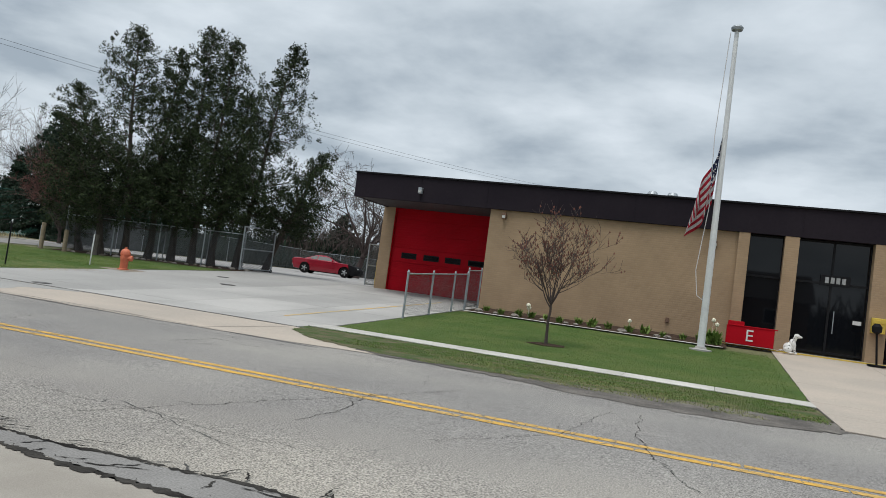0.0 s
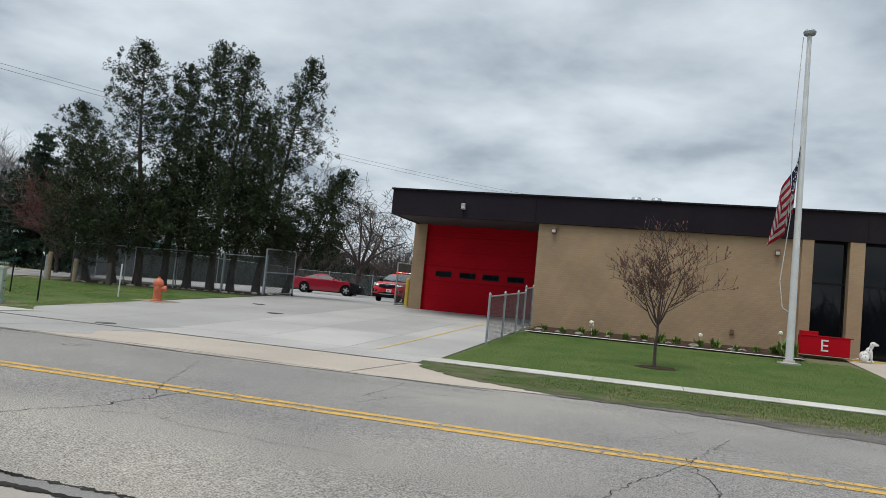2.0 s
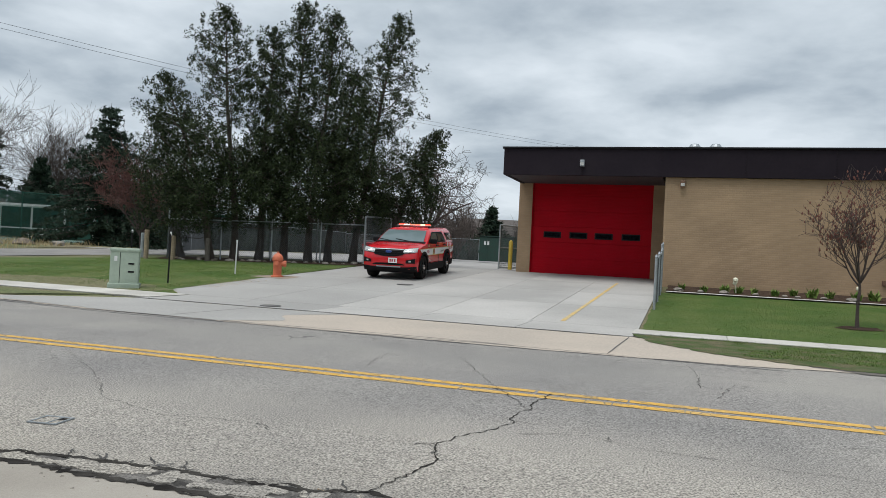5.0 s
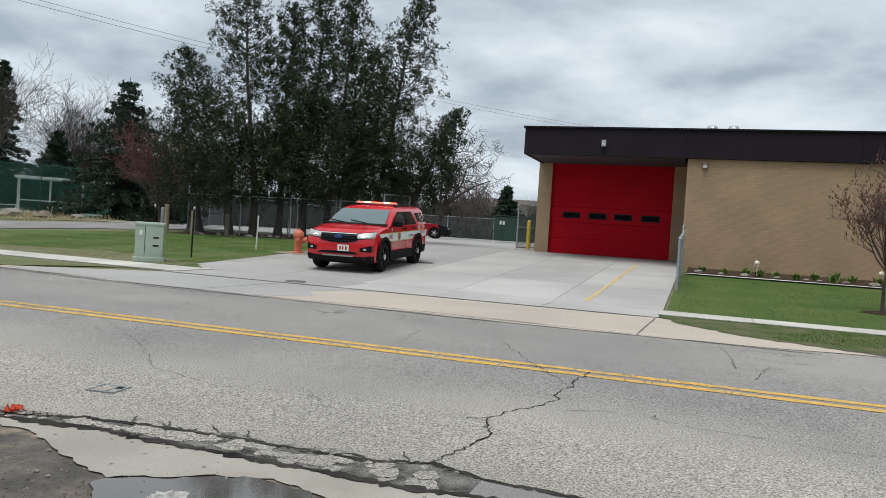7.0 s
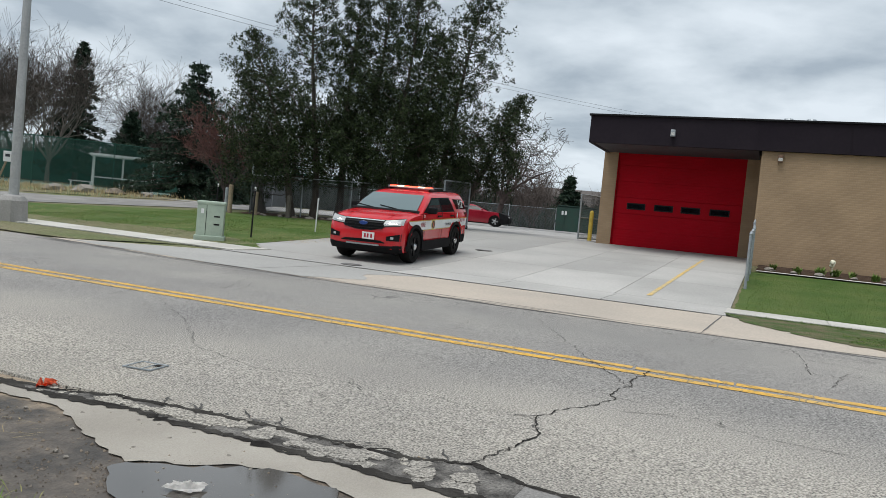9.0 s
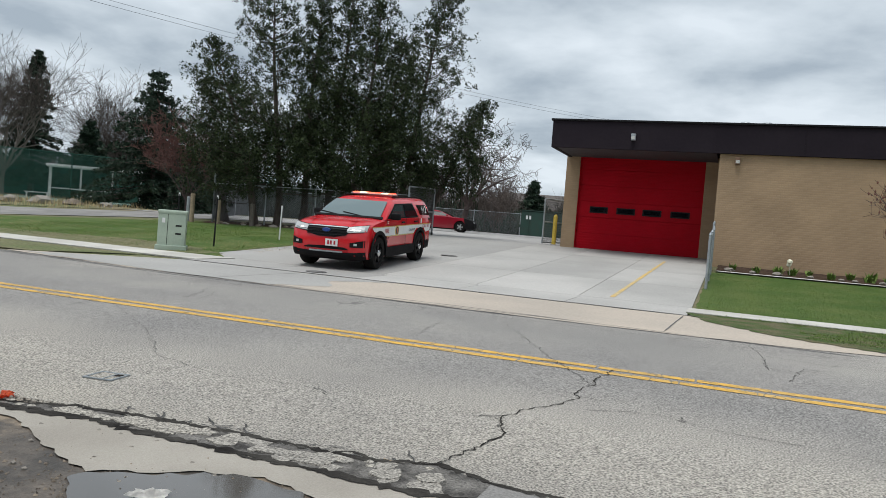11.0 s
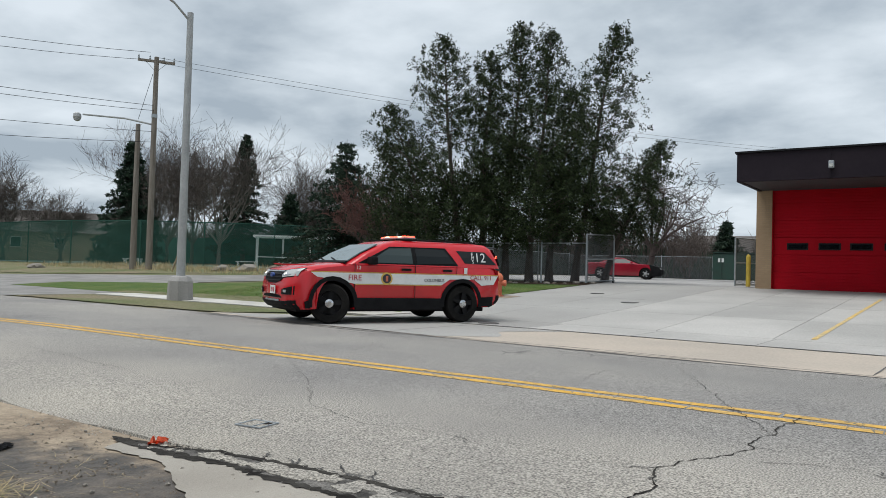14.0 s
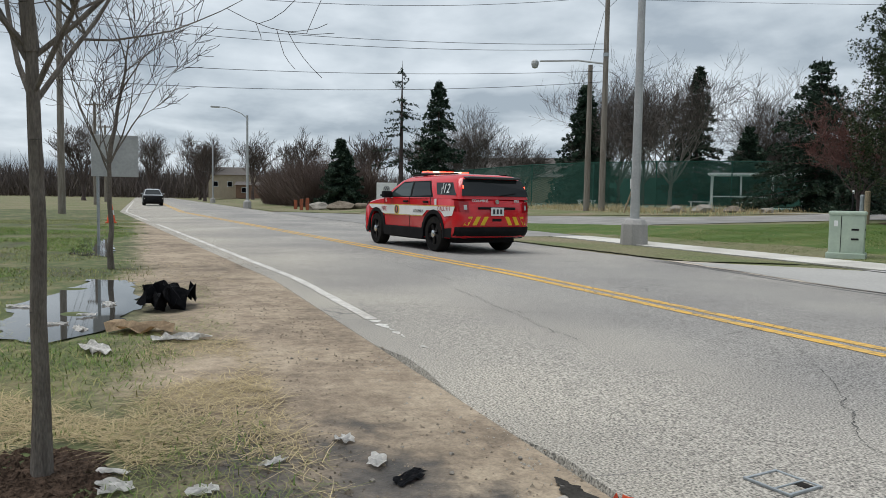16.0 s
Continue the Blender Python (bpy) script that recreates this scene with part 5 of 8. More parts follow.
def tuft(x, y, r, n, seed, flowers=0, name="bed_plant", label="low green perennial in the mulched bed"):
    rnd = random.Random(seed)
    t = thing(name, label, "plant", (x, y, gz(y) + 0.05), group="bed plants")
    vs, fs = [], []
    for k in range(n):
        a, l = rnd.uniform(0, 6.28), rnd.uniform(0.5, 1.0) * r
        b = Vector((rnd.uniform(-0.4, 0.4) * r, rnd.uniform(-0.4, 0.4) * r, 0))
        tip = b + Vector((math.cos(a) * l * 0.6, math.sin(a) * l * 0.6, l * rnd.uniform(0.7, 1.3)))
        w = Vector((-math.sin(a), math.cos(a), 0)) * r * 0.09
        i = len(vs)
        vs += [b - w, b + w, (b + tip) / 2 + w * 1.4 + Vector((0, 0, r * 0.1)), tip, (b + tip) / 2 - w * 1.4 + Vector((0, 0, r * 0.1))]
        fs += [(i, i + 1, i + 2, i + 4), (i + 4, i + 2, i + 3)]
    raw("leaves", vs, fs, M["blade"], t)
    for k in range(flowers):
        bm = B()
        p = Vector((rnd.uniform(-0.6, 0.6) * r, rnd.uniform(-0.5, 0.5) * r, r * rnd.uniform(1.4, 1.9)))
        rod(bm, (p.x * 0.7, p.y * 0.7, 0.02), p, 0.008, 0.006, 4)
        bmesh.ops.create_icosphere(bm, subdivisions=1, radius=0.075, matrix=Matrix.Translation(p))
        part("bloom", bm, M["flower"], t, "cream bloom")


rb = random.Random(8)
for k in range(15):
    x = -14.1 + k * 0.52 + rb.uniform(-0.12, 0.12)
    tuft(x, 24.35 + rb.uniform(-0.2, 0.35), rb.uniform(0.16, 0.28), 60, k, 4 if k == 3 else (1 if k in (9,) else 0))
tuft(-6.95, 24.2, 0.42, 130, 99, 3)



# ======== fences ========
def mesh_panel(name, a, b, z0, z1, pitch, r, parent, label="", mat="wire"):
    """Woven wire between two points in plan, clipped to the panel."""
    a, b = Vector((a[0], a[1], 0)), Vector((b[0], b[1], 0))
    L, d = (b - a).length, (b - a).normalized()
    h = z1 - z0
    nrm = Vector((-d.y, d.x, 0)) * r
    vs, fs = [], []
    for sgn in (1, -1):
        c = -h if sgn > 0 else 0.0
        end = L if sgn > 0 else L + h
        while c < end:
            # line: s = c + sgn * t, t in 0..h
            t0 = max(0, -c) if sgn > 0 else max(0, c - L)
            t1 = min(h, L - c) if sgn > 0 else min(h, c)
            if t1 > t0 + 0.01:
                p, q = a + d * (c + sgn * t0) + Vector((0, 0, z0 + t0)), a + d * (c + sgn * t1) + Vector((0, 0, z0 + t1))
                u = (d * sgn * -1 + Vector((0, 0, 1))).normalized() * r
                i = len(vs)
                vs += [p + u, p - u * 0.5 + nrm, p - u * 0.5 - nrm, q + u, q - u * 0.5 + nrm, q - u * 0.5 - nrm]
                fs += [(i, i + 1, i + 4, i + 3), (i + 1, i + 2, i + 5, i + 4), (i + 2, i, i + 3, i + 5)]
            c += pitch
    return raw(name, vs, fs, M[mat], parent, label)


def chain_fence(name, pts, height, pitch, r, label, post_r=0.03, mid_rail=False):
    f = thing(name, label, "fence")
    for k, (x, y) in enumerate(pts):
        z = gz(y)
        part("post", lathe(B(), [(post_r, -0.1), (post_r, height + 0.04), (post_r * 1.25, height + 0.05), (post_r * 0.5, height + 0.11)], 10, (x, y, z)), M["galv"], f)
    for (x0, y0), (x1, y1) in zip(pts, pts[1:]):
        z0 = (gz(y0) + gz(y1)) / 2
        part("top_rail", rod(B(), (x0, y0, gz(y0) + height), (x1, y1, gz(y1) + height), post_r * 0.7, n=7), M["galv"], f)
        if mid_rail:
            part("bottom_rail", rod(B(), (x0, y0, gz(y0) + 0.12), (x1, y1, gz(y1) + 0.12), post_r * 0.6, n=7), M["galv"], f)
        mesh_panel("wire_mesh", (x0, y0), (x1, y1), z0 + 0.06, z0 + height, pitch, r, f)
    return f


chain_fence("lawn_fence", [(-14.73, 18.73), (-14.74, 20.7), (-14.75, 22.7), (-14.78, 24.1)], 1.22, 0.07, 0.0022, "low galvanised chain-link fence beside the drive", 0.032)
chain_fence("gate_leaf", [(-14.8, 24.25), (-14.82, 25.75)], 1.35, 0.07, 0.0022, "galvanised chain-link gate against the wall", 0.03, True)
LEFT = [(-34.0, 25.6), (-32.0, 26.3), (-30.1, 27.0), (-28.2, 27.6), (-26.5, 28.2)]
chain_fence("chain_fence", LEFT, 1.6, 0.085, 0.0038, "tall chain-link fence behind the cedars")
chain_fence("chain_fence", [(-34.0, 25.6), (-36.5, 29.8), (-39.5, 34.5), (-42.5, 40.0), (-43.0, 50), (-43.0, 61)], 1.9, 0.11, 0.007, "tall chain-link fence round the yard")
chain_fence("chain_fence", [(-43, 61), (-39, 61.3), (-35, 61.6), (-31, 62), (-27, 62.3), (-23, 62.6), (-19, 63)], 1.8, 0.12, 0.008, "chain-link fence at the back of the yard")


def swing_gate(name, x0, y0, x1, y1, h, label):
    g = thing(name, label, "gate")
    for x, y in ((x0, y0), (x1, y1)):
        part("upright", rod(B(), (x, y, gz(y) + 0.05), (x, y, gz(y) + h), 0.035, n=10), M["galv"], g)
    for z in (0.1, h * 0.5, h):
        part("rail", rod(B(), (x0, y0, gz(y0) + z), (x1, y1, gz(y1) + z), 0.028, n=8), M["galv"], g)
    mesh_panel("wire_mesh", (x0, y0), (x1, y1), gz(y0) + 0.1, gz(y0) + h, 0.085, 0.006, g)
    part("wheel", lathe(B(), [(0.03, -0.02), (0.08, -0.02), (0.08, 0.02), (0.03, 0.02)], 12, (x1, y1, gz(y1) + 0.08), "X"), M["rubber"], g)


swing_gate("yard_gate", -26.4, 27.9, -26.1, 29.9, 1.95, "open tall chain-link gate beside the cedars")
swing_gate("bay_gate", -21.35, 30.0, -20.7, 32.2, 1.85, "open chain-link gate beside the bay pier")
for x, y in ((-20.95, 30.3),):
    p = thing("bollard", "yellow steel bollard by the gate", "bollard", (x, y, gz(y)), group="bollards")
    part("pipe", lathe(B(), [(0.085, 0), (0.085, 1.15), (0.06, 1.22), (0.0, 1.25)], 14), M["safety_yellow"], p)
    part("foot", lathe(B(), [(0.14, 0), (0.13, 0.04)], 14), M["concrete"], p)
for x, y in ((-31.1, 28.55), (-29.3, 29.4)):
    s = thing("parking_sign", "small blue and white sign on a steel post", "sign", (x, y, gz(y)), group="parking signs")
    part("post", rod(B(), (0, 0, 0), (0, 0, 2.5), 0.025, n=6), M["galv"], s)
    part("panel", box(B(), (0, -0.03, 2.25), (0.32, 0.012, 0.46), 0.004), M["white"], s)
    part("blue_field", box(B(), (0, -0.04, 2.34), (0.27, 0.008, 0.22), 0.003), M["sign_blue"], s)
for i, (x, y, h, r, mt) in enumerate(((-34.3, 24.7, 1.15, 0.09, "post_wood"), (-33.2, 24.9, 0.95, 0.09, "post_wood"), (-34.9, 25.2, 1.0, 0.08, "galv"), (-31.9, 25.3, 0.9, 0.09, "bark_grey"))):
    s = thing("stub_post", "short weathered post by the fence corner", "post", (x, y, gz(y)), group="stub posts")
    part("post", lathe(B(), [(r, -0.05), (r, h - 0.03), (r * 0.8, h)], 10), M[mt], s)
for i, (x, y, h, mt) in enumerate(((-27.64, 20.8, 1.05, "pole_white"), (-27.35, 17.2, 1.35, "trim"), (-29.9, 18.7, 1.3, "trim"))):
    s = thing("marker_stake", "thin marker stake in the lawn", "stake", (x, y, gz(y)), group="marker stakes")
    part("shaft", rod(B(), (0, 0, -0.05), (0.02, 0, h), 0.022, n=6), M[mt], s)
    part("tip", box(B(), (0.02, 0, h), (0.05, 0.02, 0.10), 0.004), M["white"], s)


def hydrant():
    h = thing("fire_hydrant", "faded orange iron fire hydrant on the lawn", "hydrant", (-26.1, 20.75, gz(20.75)), 20)
    k = 1.0
    part("barrel", lathe(B(), [(0.19, 0), (0.19, 0.05), (0.13, 0.07), (0.13, 0.30), (0.135, 0.32), (0.135, 0.52), (0.17, 0.53), (0.17, 0.57)], 18), M["hydrant"], h, smooth=True)
    part("bonnet", lathe(B(), [(0.165, 0.57), (0.16, 0.63), (0.12, 0.70), (0.06, 0.74), (0.035, 0.75), (0.035, 0.80), (0.0, 0.80)], 18), M["hydrant"], h, smooth=True)
    for y in (-1, 1):
        part("side_nozzle", rod(rod(B(), (0, y * 0.10, 0.44), (0, y * 0.21, 0.44), 0.06, n=12), (0, y * 0.20, 0.44), (0, y * 0.25, 0.44), 0.075, 0.07, n=8), M["hydrant"], h)
    part("pumper_nozzle", rod(rod(B(), (0.10, 0, 0.43), (0.21, 0, 0.43), 0.085, n=12), (0.20, 0, 0.43), (0.26, 0, 0.43), 0.10, 0.095, n=8), M["hydrant"], h)
    bm = B()
    for a in range(8):
        t = a * math.pi / 4
        rod(bm, (0.15 * math.cos(t), 0.15 * math.sin(t), 0.50), (0.15 * math.cos(t), 0.15 * math.sin(t), 0.59), 0.015, n=6)
    part("bolt_ring", bm, M["hydrant"], h)
    patch("hydrant_pad", [(-26.9, 20.4), (-25.5, 20.2), (-25.5, 21.2), (-26.6, 21.2)], 0.022, M["dirt"], "bare soil round the hydrant", "dirt")


hydrant()


def utility_box():
    u = thing("utility_cabinet", "pale green metal utility cabinet on the lawn", "utility cabinet", (-27.4, 15.6, gz(15.6)), 36)
    part("plinth", box(B(), (0, 0, 0.06), (0.74, 0.60, 0.14), 0.02), M["box_green"], u)
    part("body", box(B(), (0, 0, 0.52), (0.66, 0.52, 0.82), 0.03), M["box_green"], u)
    part("lid", box(B(), (0, 0, 0.955), (0.70, 0.56, 0.09), 0.035), M["box_green"], u)
    part("seam", box(B(), (-0.10, -0.263, 0.52), (0.012, 0.006, 0.76)), M["trim"], u)
    for z in (0.42, 0.62):
        part("louvre", box(B(), (0.16, -0.264, z), (0.14, 0.006, 0.04)), M["trim"], u)
        part("louvre", box(B(), (0.334, 0.05, z), (0.006, 0.16, 0.04)), M["trim"], u)
    part("tag", box(B(), (-0.20, -0.264, 0.74), (0.07, 0.006, 0.12)), M["white"], u)


utility_box()


# ======== trees ========
def tube_mesh(segs, n=5):
    """Tapered limbs from (a, b, ra, rb)."""
    vs, fs = [], []
    for a, b, ra, rb in segs:
        d = (b - a)
        if d.length < 1e-5:
            continue
        d.normalize()
        u = d.orthogonal().normalized()
        w = d.cross(u)
        i = len(vs)
        for p, r in ((a, ra), (b, rb)):
            for k in range(n):
                t = 2 * math.pi * k / n
                vs.append(p + r * (math.cos(t) * u + math.sin(t) * w))
        for k in range(n):
            j = (k + 1) % n
            fs.append((i + k, i + j, i + n + j, i + n + k))
    return vs, fs


def grow(rnd, p, d, length, r, level, segs, up=0.15, spread=0.75, wob=0.18, kids=4, twig_min=0.0035):
    """A limb in short bends that sends out smaller limbs."""
    n = (4, 5, 6, 7, 7)[min(level, 4)]
    pts = [p]
    for k in range(n):
        d = (d + Vector((rnd.uniform(-wob, wob), rnd.uniform(-wob, wob), rnd.uniform(-wob, wob) + up * 0.35))).normalized()
        q = pts[-1] + d * (length / n)
        r1 = max(twig_min, r * (1 - 0.75 * (k + 1) / n))
        segs.append((pts[-1], q, max(twig_min, r * (1 - 0.75 * k / n)), r1, level))
        pts.append(q)
    if level <= 0:
        return
    for k in range(kids):
        t = rnd.uniform(0.25, 1.0)
        i = min(n - 1, int(t * n))
        base = pts[i].lerp(pts[i + 1], t * n - i)
        side = d.orthogonal().normalized()
        side.rotate(Matrix.Rotation(rnd.uniform(0, 6.283), 3, d))
        nd = (d * (1 - spread * 0.5) + side * spread * rnd.uniform(0.6, 1.1) + Vector((0, 0, up))).normalized()
        grow(rnd, base, nd, length * rnd.uniform(0.45, 0.68), r * (1 - 0.6 * t) * 0.62, level - 1, segs, up, spread, wob, kids, twig_min)


def bare_tree(name, label, x, y, height, trunk_h, trunk_r, limbs, seed, bark, twig, levels=3, spread=0.75, up=0.2, kids=4, first=0.62, lean=(0, 0), twig_min=0.004, buds=0, wob=0.16, group="", limb_r=0.48):
    rnd = random.Random(seed)
    t = thing(name, label, "tree", (x, y, gz(y)), group=group)
    top = Vector((lean[0], lean[1], trunk_h))
    tr = []
    k0 = Vector((0, 0, -0.1))
    for k in range(5):
        q = Vector((top.x * (k + 1) / 5 + rnd.uniform(-1, 1) * trunk_r * 0.35, top.y * (k + 1) / 5 + rnd.uniform(-1, 1) * trunk_r * 0.35, trunk_h * (k + 1) / 5))
        flare = 1.35 if k == 0 else 1.0
        tr.append((k0, q, trunk_r * (1 - 0.07 * k) * flare, trunk_r * (1 - 0.07 * (k + 1))))
        k0 = q
    vs, fs = tube_mesh(tr, 9)
    raw("trunk", vs, fs, bark, t)
    segs = []
    for k in range(limbs):
        a = 6.283 * k / limbs + rnd.uniform(-0.4, 0.4)
        tilt = rnd.uniform(0.35, 1.0) * spread
        lead = limb_r < 0.45 and k == 0
        if lead:
            tilt = 0.06
        d = Vector((math.cos(a) * tilt, math.sin(a) * tilt, 1.0)).normalized()
        st = Vector(k0) * 1.0 - Vector((0, 0, rnd.uniform(0, 0.25) * trunk_h * (0.6 if k else 0)))
        grow(rnd, st, d, (height - trunk_h) * rnd.uniform(0.75, 1.0) * first, trunk_r * (0.85 if lead else limb_r), levels, segs, up, spread, wob, kids, twig_min)
    big = [s[:4] for s in segs if s[4] >= max(1, levels - 1)]
    small = [s[:4] for s in segs if s[4] < max(1, levels - 1)]
    vs, fs = tube_mesh(big, 6)
    raw("limb_frame", vs, fs, bark, t)
    vs, fs = tube_mesh(small, 3)
    raw("twig_crown", vs, fs, twig, t)
    if buds:
        vs, fs = [], []
        tips = [s for s in segs if s[4] == 0]
        for k in range(buds):
            s = rnd.choice(tips)
            p = s[0].lerp(s[1], rnd.random())
            rr = rnd.uniform(0.012, 0.028)
            i = len(vs)
            vs += [p + Vector(v) * rr for v in ((1, 0, 0), (-0.5, 0.87, 0), (-0.5, -0.87, 0), (0, 0, 1.8), (0, 0, -1.2))]
            fs += [(i, i + 1, i + 3), (i + 1, i + 2, i + 3), (i + 2, i, i + 3), (i + 1, i, i + 4), (i + 2, i + 1, i + 4), (i, i + 2, i + 4)]
        tagged(raw("bud_cover", vs, fs, M["bud"], t), kind="stuff")
    return t


def sprays(rnd, centre, size, n, leaf, vs, fs, droop=0.0):
    """A clump of small crumpled leaf sprays."""
    for _ in range(n):
        while True:
            o = Vector((rnd.uniform(-1, 1), rnd.uniform(-1, 1), rnd.uniform(-1, 1)))
            if o.length < 1:
                break
        p = centre + Vector((o.x * size.x, o.y * size.y, o.z * size.z))
        a = Vector((rnd.uniform(-1, 1), rnd.uniform(-1, 1), rnd.uniform(-0.6, 1.0) - droop)).normalized()
        b = a.orthogonal().normalized()
        b.rotate(Matrix.Rotation(rnd.uniform(0, 6.283), 3, a))
        s = leaf * rnd.uniform(0.6, 1.35)
        i = len(vs)
        vs += [p - b * s * 0.45, p + a * s * 0.55 + b * s * 0.1, p + b * s * 0.5 + a * s * 0.1, p + a * s * 1.1]
        fs += [(i, i + 2, i + 1), (i + 1, i + 2, i + 3)]


def cedar(x, y, height, bare, width, seed, lean=0.0, label="tall dark green cedar with a bare lower trunk"):
    """An open red cedar: one visible stem, rising limbs, each limb ending in a mass of fine sprays."""
    rnd = random.Random(seed)
    t = thing("cedar_tree", label, "tree", (x, y, gz(y)), group="row of cedars")
    axis = lambda z: Vector((lean * (max(0.0, z) / height) ** 1.25, 0.12 * math.sin(z * 0.7 + seed), z))
    segs, p = [], Vector((0, 0, -0.1))
    for k in range(12):
        q = axis(height * 0.97 * (k + 1) / 12)
        r0, r1 = 0.16 * (1 - k / 12.5), 0.16 * (1 - (k + 1) / 12.5)
        segs.append((p, q, r0 * (1.35 if k == 0 else 1), r1))
        p = q
    vs, fs = tube_mesh(segs, 8)
    raw("trunk", vs, fs, M["bark"], t)
    lv, lf, bs = [], [], []
    limbs = int(height * 8.2)
    for k in range(limbs):
        u = max(0.0, (k + rnd.uniform(-0.6, 0.6)) / limbs) ** 0.92
        u = min(0.985, u)
        z = bare + (height - bare) * u
        reach = width * min(1.0, (1 - u) / 0.62) ** 0.8 * (0.78 + 0.22 * math.sin(z * 1.9 + seed * 1.7)) + 0.16
        a = 2.39996 * k + rnd.uniform(-0.5, 0.5)
        r = reach * (rnd.uniform(0.35, 1.0) if rnd.random() < 0.45 else rnd.uniform(0.75, 1.05))
        rise = rnd.uniform(0.35, 0.75) if u > 0.3 else rnd.uniform(0.1, 0.45)
        out = Vector((math.cos(a), math.sin(a), 0))
        st = axis(max(bare * 0.7, z - rise * r))
        en = axis(z) + out * r
        mid_pt = st.lerp(en, 0.5) - Vector((0, 0, 0.10 * r))
        bs += [(st, mid_pt, 0.030, 0.018), (mid_pt, en, 0.018, 0.006)]
        clumps = 5 + int((11.0 if u < 0.45 else 5.0) * min(1.0, r / 1.3))
        spread = 0.22 + 0.19 * min(1.6, r)
        for c in range(clumps):
            f = 0.38 + 0.62 * (c + rnd.random()) / clumps
            o = Vector((rnd.gauss(0, 1), rnd.gauss(0, 1), rnd.gauss(0, 0.62))) * spread * (1.15 - 0.6 * f)
            c0 = st.lerp(en, f) + o
            if c0.z > height:
                c0.z = height - rnd.uniform(0, 0.2)
            sz = rnd.uniform(0.11, 0.26) * (0.75 + 0.36 * (1 - u))
            sprays(rnd, c0, Vector((sz, sz, sz * 1.25)), int(rnd.uniform(24, 40)), 0.085, lv, lf)
    # the leading shoot
    for k in range(7):
        z = height * (0.93 + 0.075 * k / 7)
        sprays(rnd, axis(z) + Vector((rnd.uniform(-0.1, 0.1), rnd.uniform(-0.1, 0.1), 0)), Vector((0.15, 0.15, 0.2)) * (1.3 - k / 8), 22, 0.08, lv, lf)
    # a few dead lower limbs
    for k in range(14):
        z = rnd.uniform(bare * 0.5, bare + 2.5)
        a = rnd.uniform(0, 6.283)
        bs.append((axis(z), axis(z) + Vector((math.cos(a), math.sin(a), rnd.uniform(-0.3, 0.3))) * rnd.uniform(0.5, 1.5), 0.018, 0.004))
    raw("crown", lv, lf, M["cedar"], t, "loose dark green sprays")
    vs, fs = tube_mesh(bs, 4)
    tagged(raw("branch_frame", vs, fs, M["bark"], t), kind="stuff")


CEDARS = [(-34.1, 26.6, 6.0, 1.2, 2.3, -1.6), (-32.1, 25.8, 7.5, 1.7, 2.7, -2.6), (-31.5, 26.5, 10.45, 1.9, 3.3, -1.1), (-30.8, 27.2, 9.6, 1.9, 2.1, 0.2), (-29.95, 27.7, 10.7, 1.9, 2.3, 0.55), (-28.8, 27.7, 10.2, 1.9, 2.3, 0.8),
          (-28.2, 28.3, 8.0, 2.0, 2.3, 0.9), (-27.4, 29.0, 10.25, 2.1, 3.0, 1.7), (-26.7, 30.3, 5.7, 1.9, 2.2, 2.5)]
for i, (x, y, h, bare, w, lean) in enumerate(CEDARS):
    cedar(x, y, h, bare, w, 11 + i, lean)


def spruce(name, label, x, y, height, width, seed, bare=0.3, density=1.0, mat="spruce", leaf=0.26):
    rnd = random.Random(seed)
    t = thing(name, label, "tree", (x, y, gz(y)))
    vs, fs = tube_mesh([(Vector((0, 0, -0.1)), Vector((0, 0, height * 0.5)), 0.02 * height, 0.012 * height), (Vector((0, 0, height * 0.5)), Vector((0, 0, height)), 0.012 * height, 0.01)], 7)
    raw("trunk", vs, fs, M["bark_dark"], t)
    lv, lf, bs = [], [], []
    z = bare
    while z < height * 0.98:
        u = (z - bare) / (height - bare)
        R = width * (1 - u) ** 0.85 + 0.12
        for k in range(int(rnd.uniform(7, 11))):
            if rnd.random() > density:
                continue
            a = rnd.uniform(0, 6.283)
            L = R * rnd.uniform(0.65, 1.1)
            st, en = Vector((0, 0, z)), Vector((math.cos(a) * L, math.sin(a) * L, z - 0.22 * L + rnd.uniform(-0.1, 0.2)))
            bs.append((st, en, 0.03, 0.008))
            m = max(2, int(L / 0.4))
            for j in range(m):
                f = (j + 0.7) / m
                w = 0.16 + 0.22 * (1 - f) * min(1, L)
                sprays(rnd, st.lerp(en, f), Vector((w, w, 0.15)), int(15 * density) + 4, leaf * 0.7, lv, lf, 0.35)
        z += rnd.uniform(0.22, 0.38) * (0.6 + height / 20)
    raw("crown", lv, lf, M[mat], t)
    vs, fs = tube_mesh(bs, 3)
    raw("branch_frame", vs, fs, M["bark_dark"], t)


spruce("spruce_tree", "dark green spruce beyond the side drive", -46.6, 36.0, 8.4, 4.6, 31)
spruce("spruce_tree", "low young spruce by the side drive", -41.5, 33.0, 2.6, 1.3, 32)
spruce("spruce_tree", "tall ragged spruce behind the court", -75.2, 52.0, 13.5, 3.6, 33, 1.5, 0.75, leaf=0.45)
spruce("spruce_tree", "broad low evergreen behind the court", -70.5, 54.0, 7.5, 3.6, 34, 0.3, 0.9, leaf=0.45)
spruce("spruce_tree", "dense dark spruce beside the utility poles", -77.6, 40.8, 11.5, 3.7, 35, 0.5, 1.0, leaf=0.45)
spruce("spruce_tree", "ragged pine with gaps between its limbs", -83.8, 28.4, 11.8, 3.2, 36, 3.0, 0.62, leaf=0.45)
spruce("spruce_tree", "half dead conifer with bare limbs", -89.8, 26.7, 14.5, 3.3, 37, 4.0, 0.25, leaf=0.35)
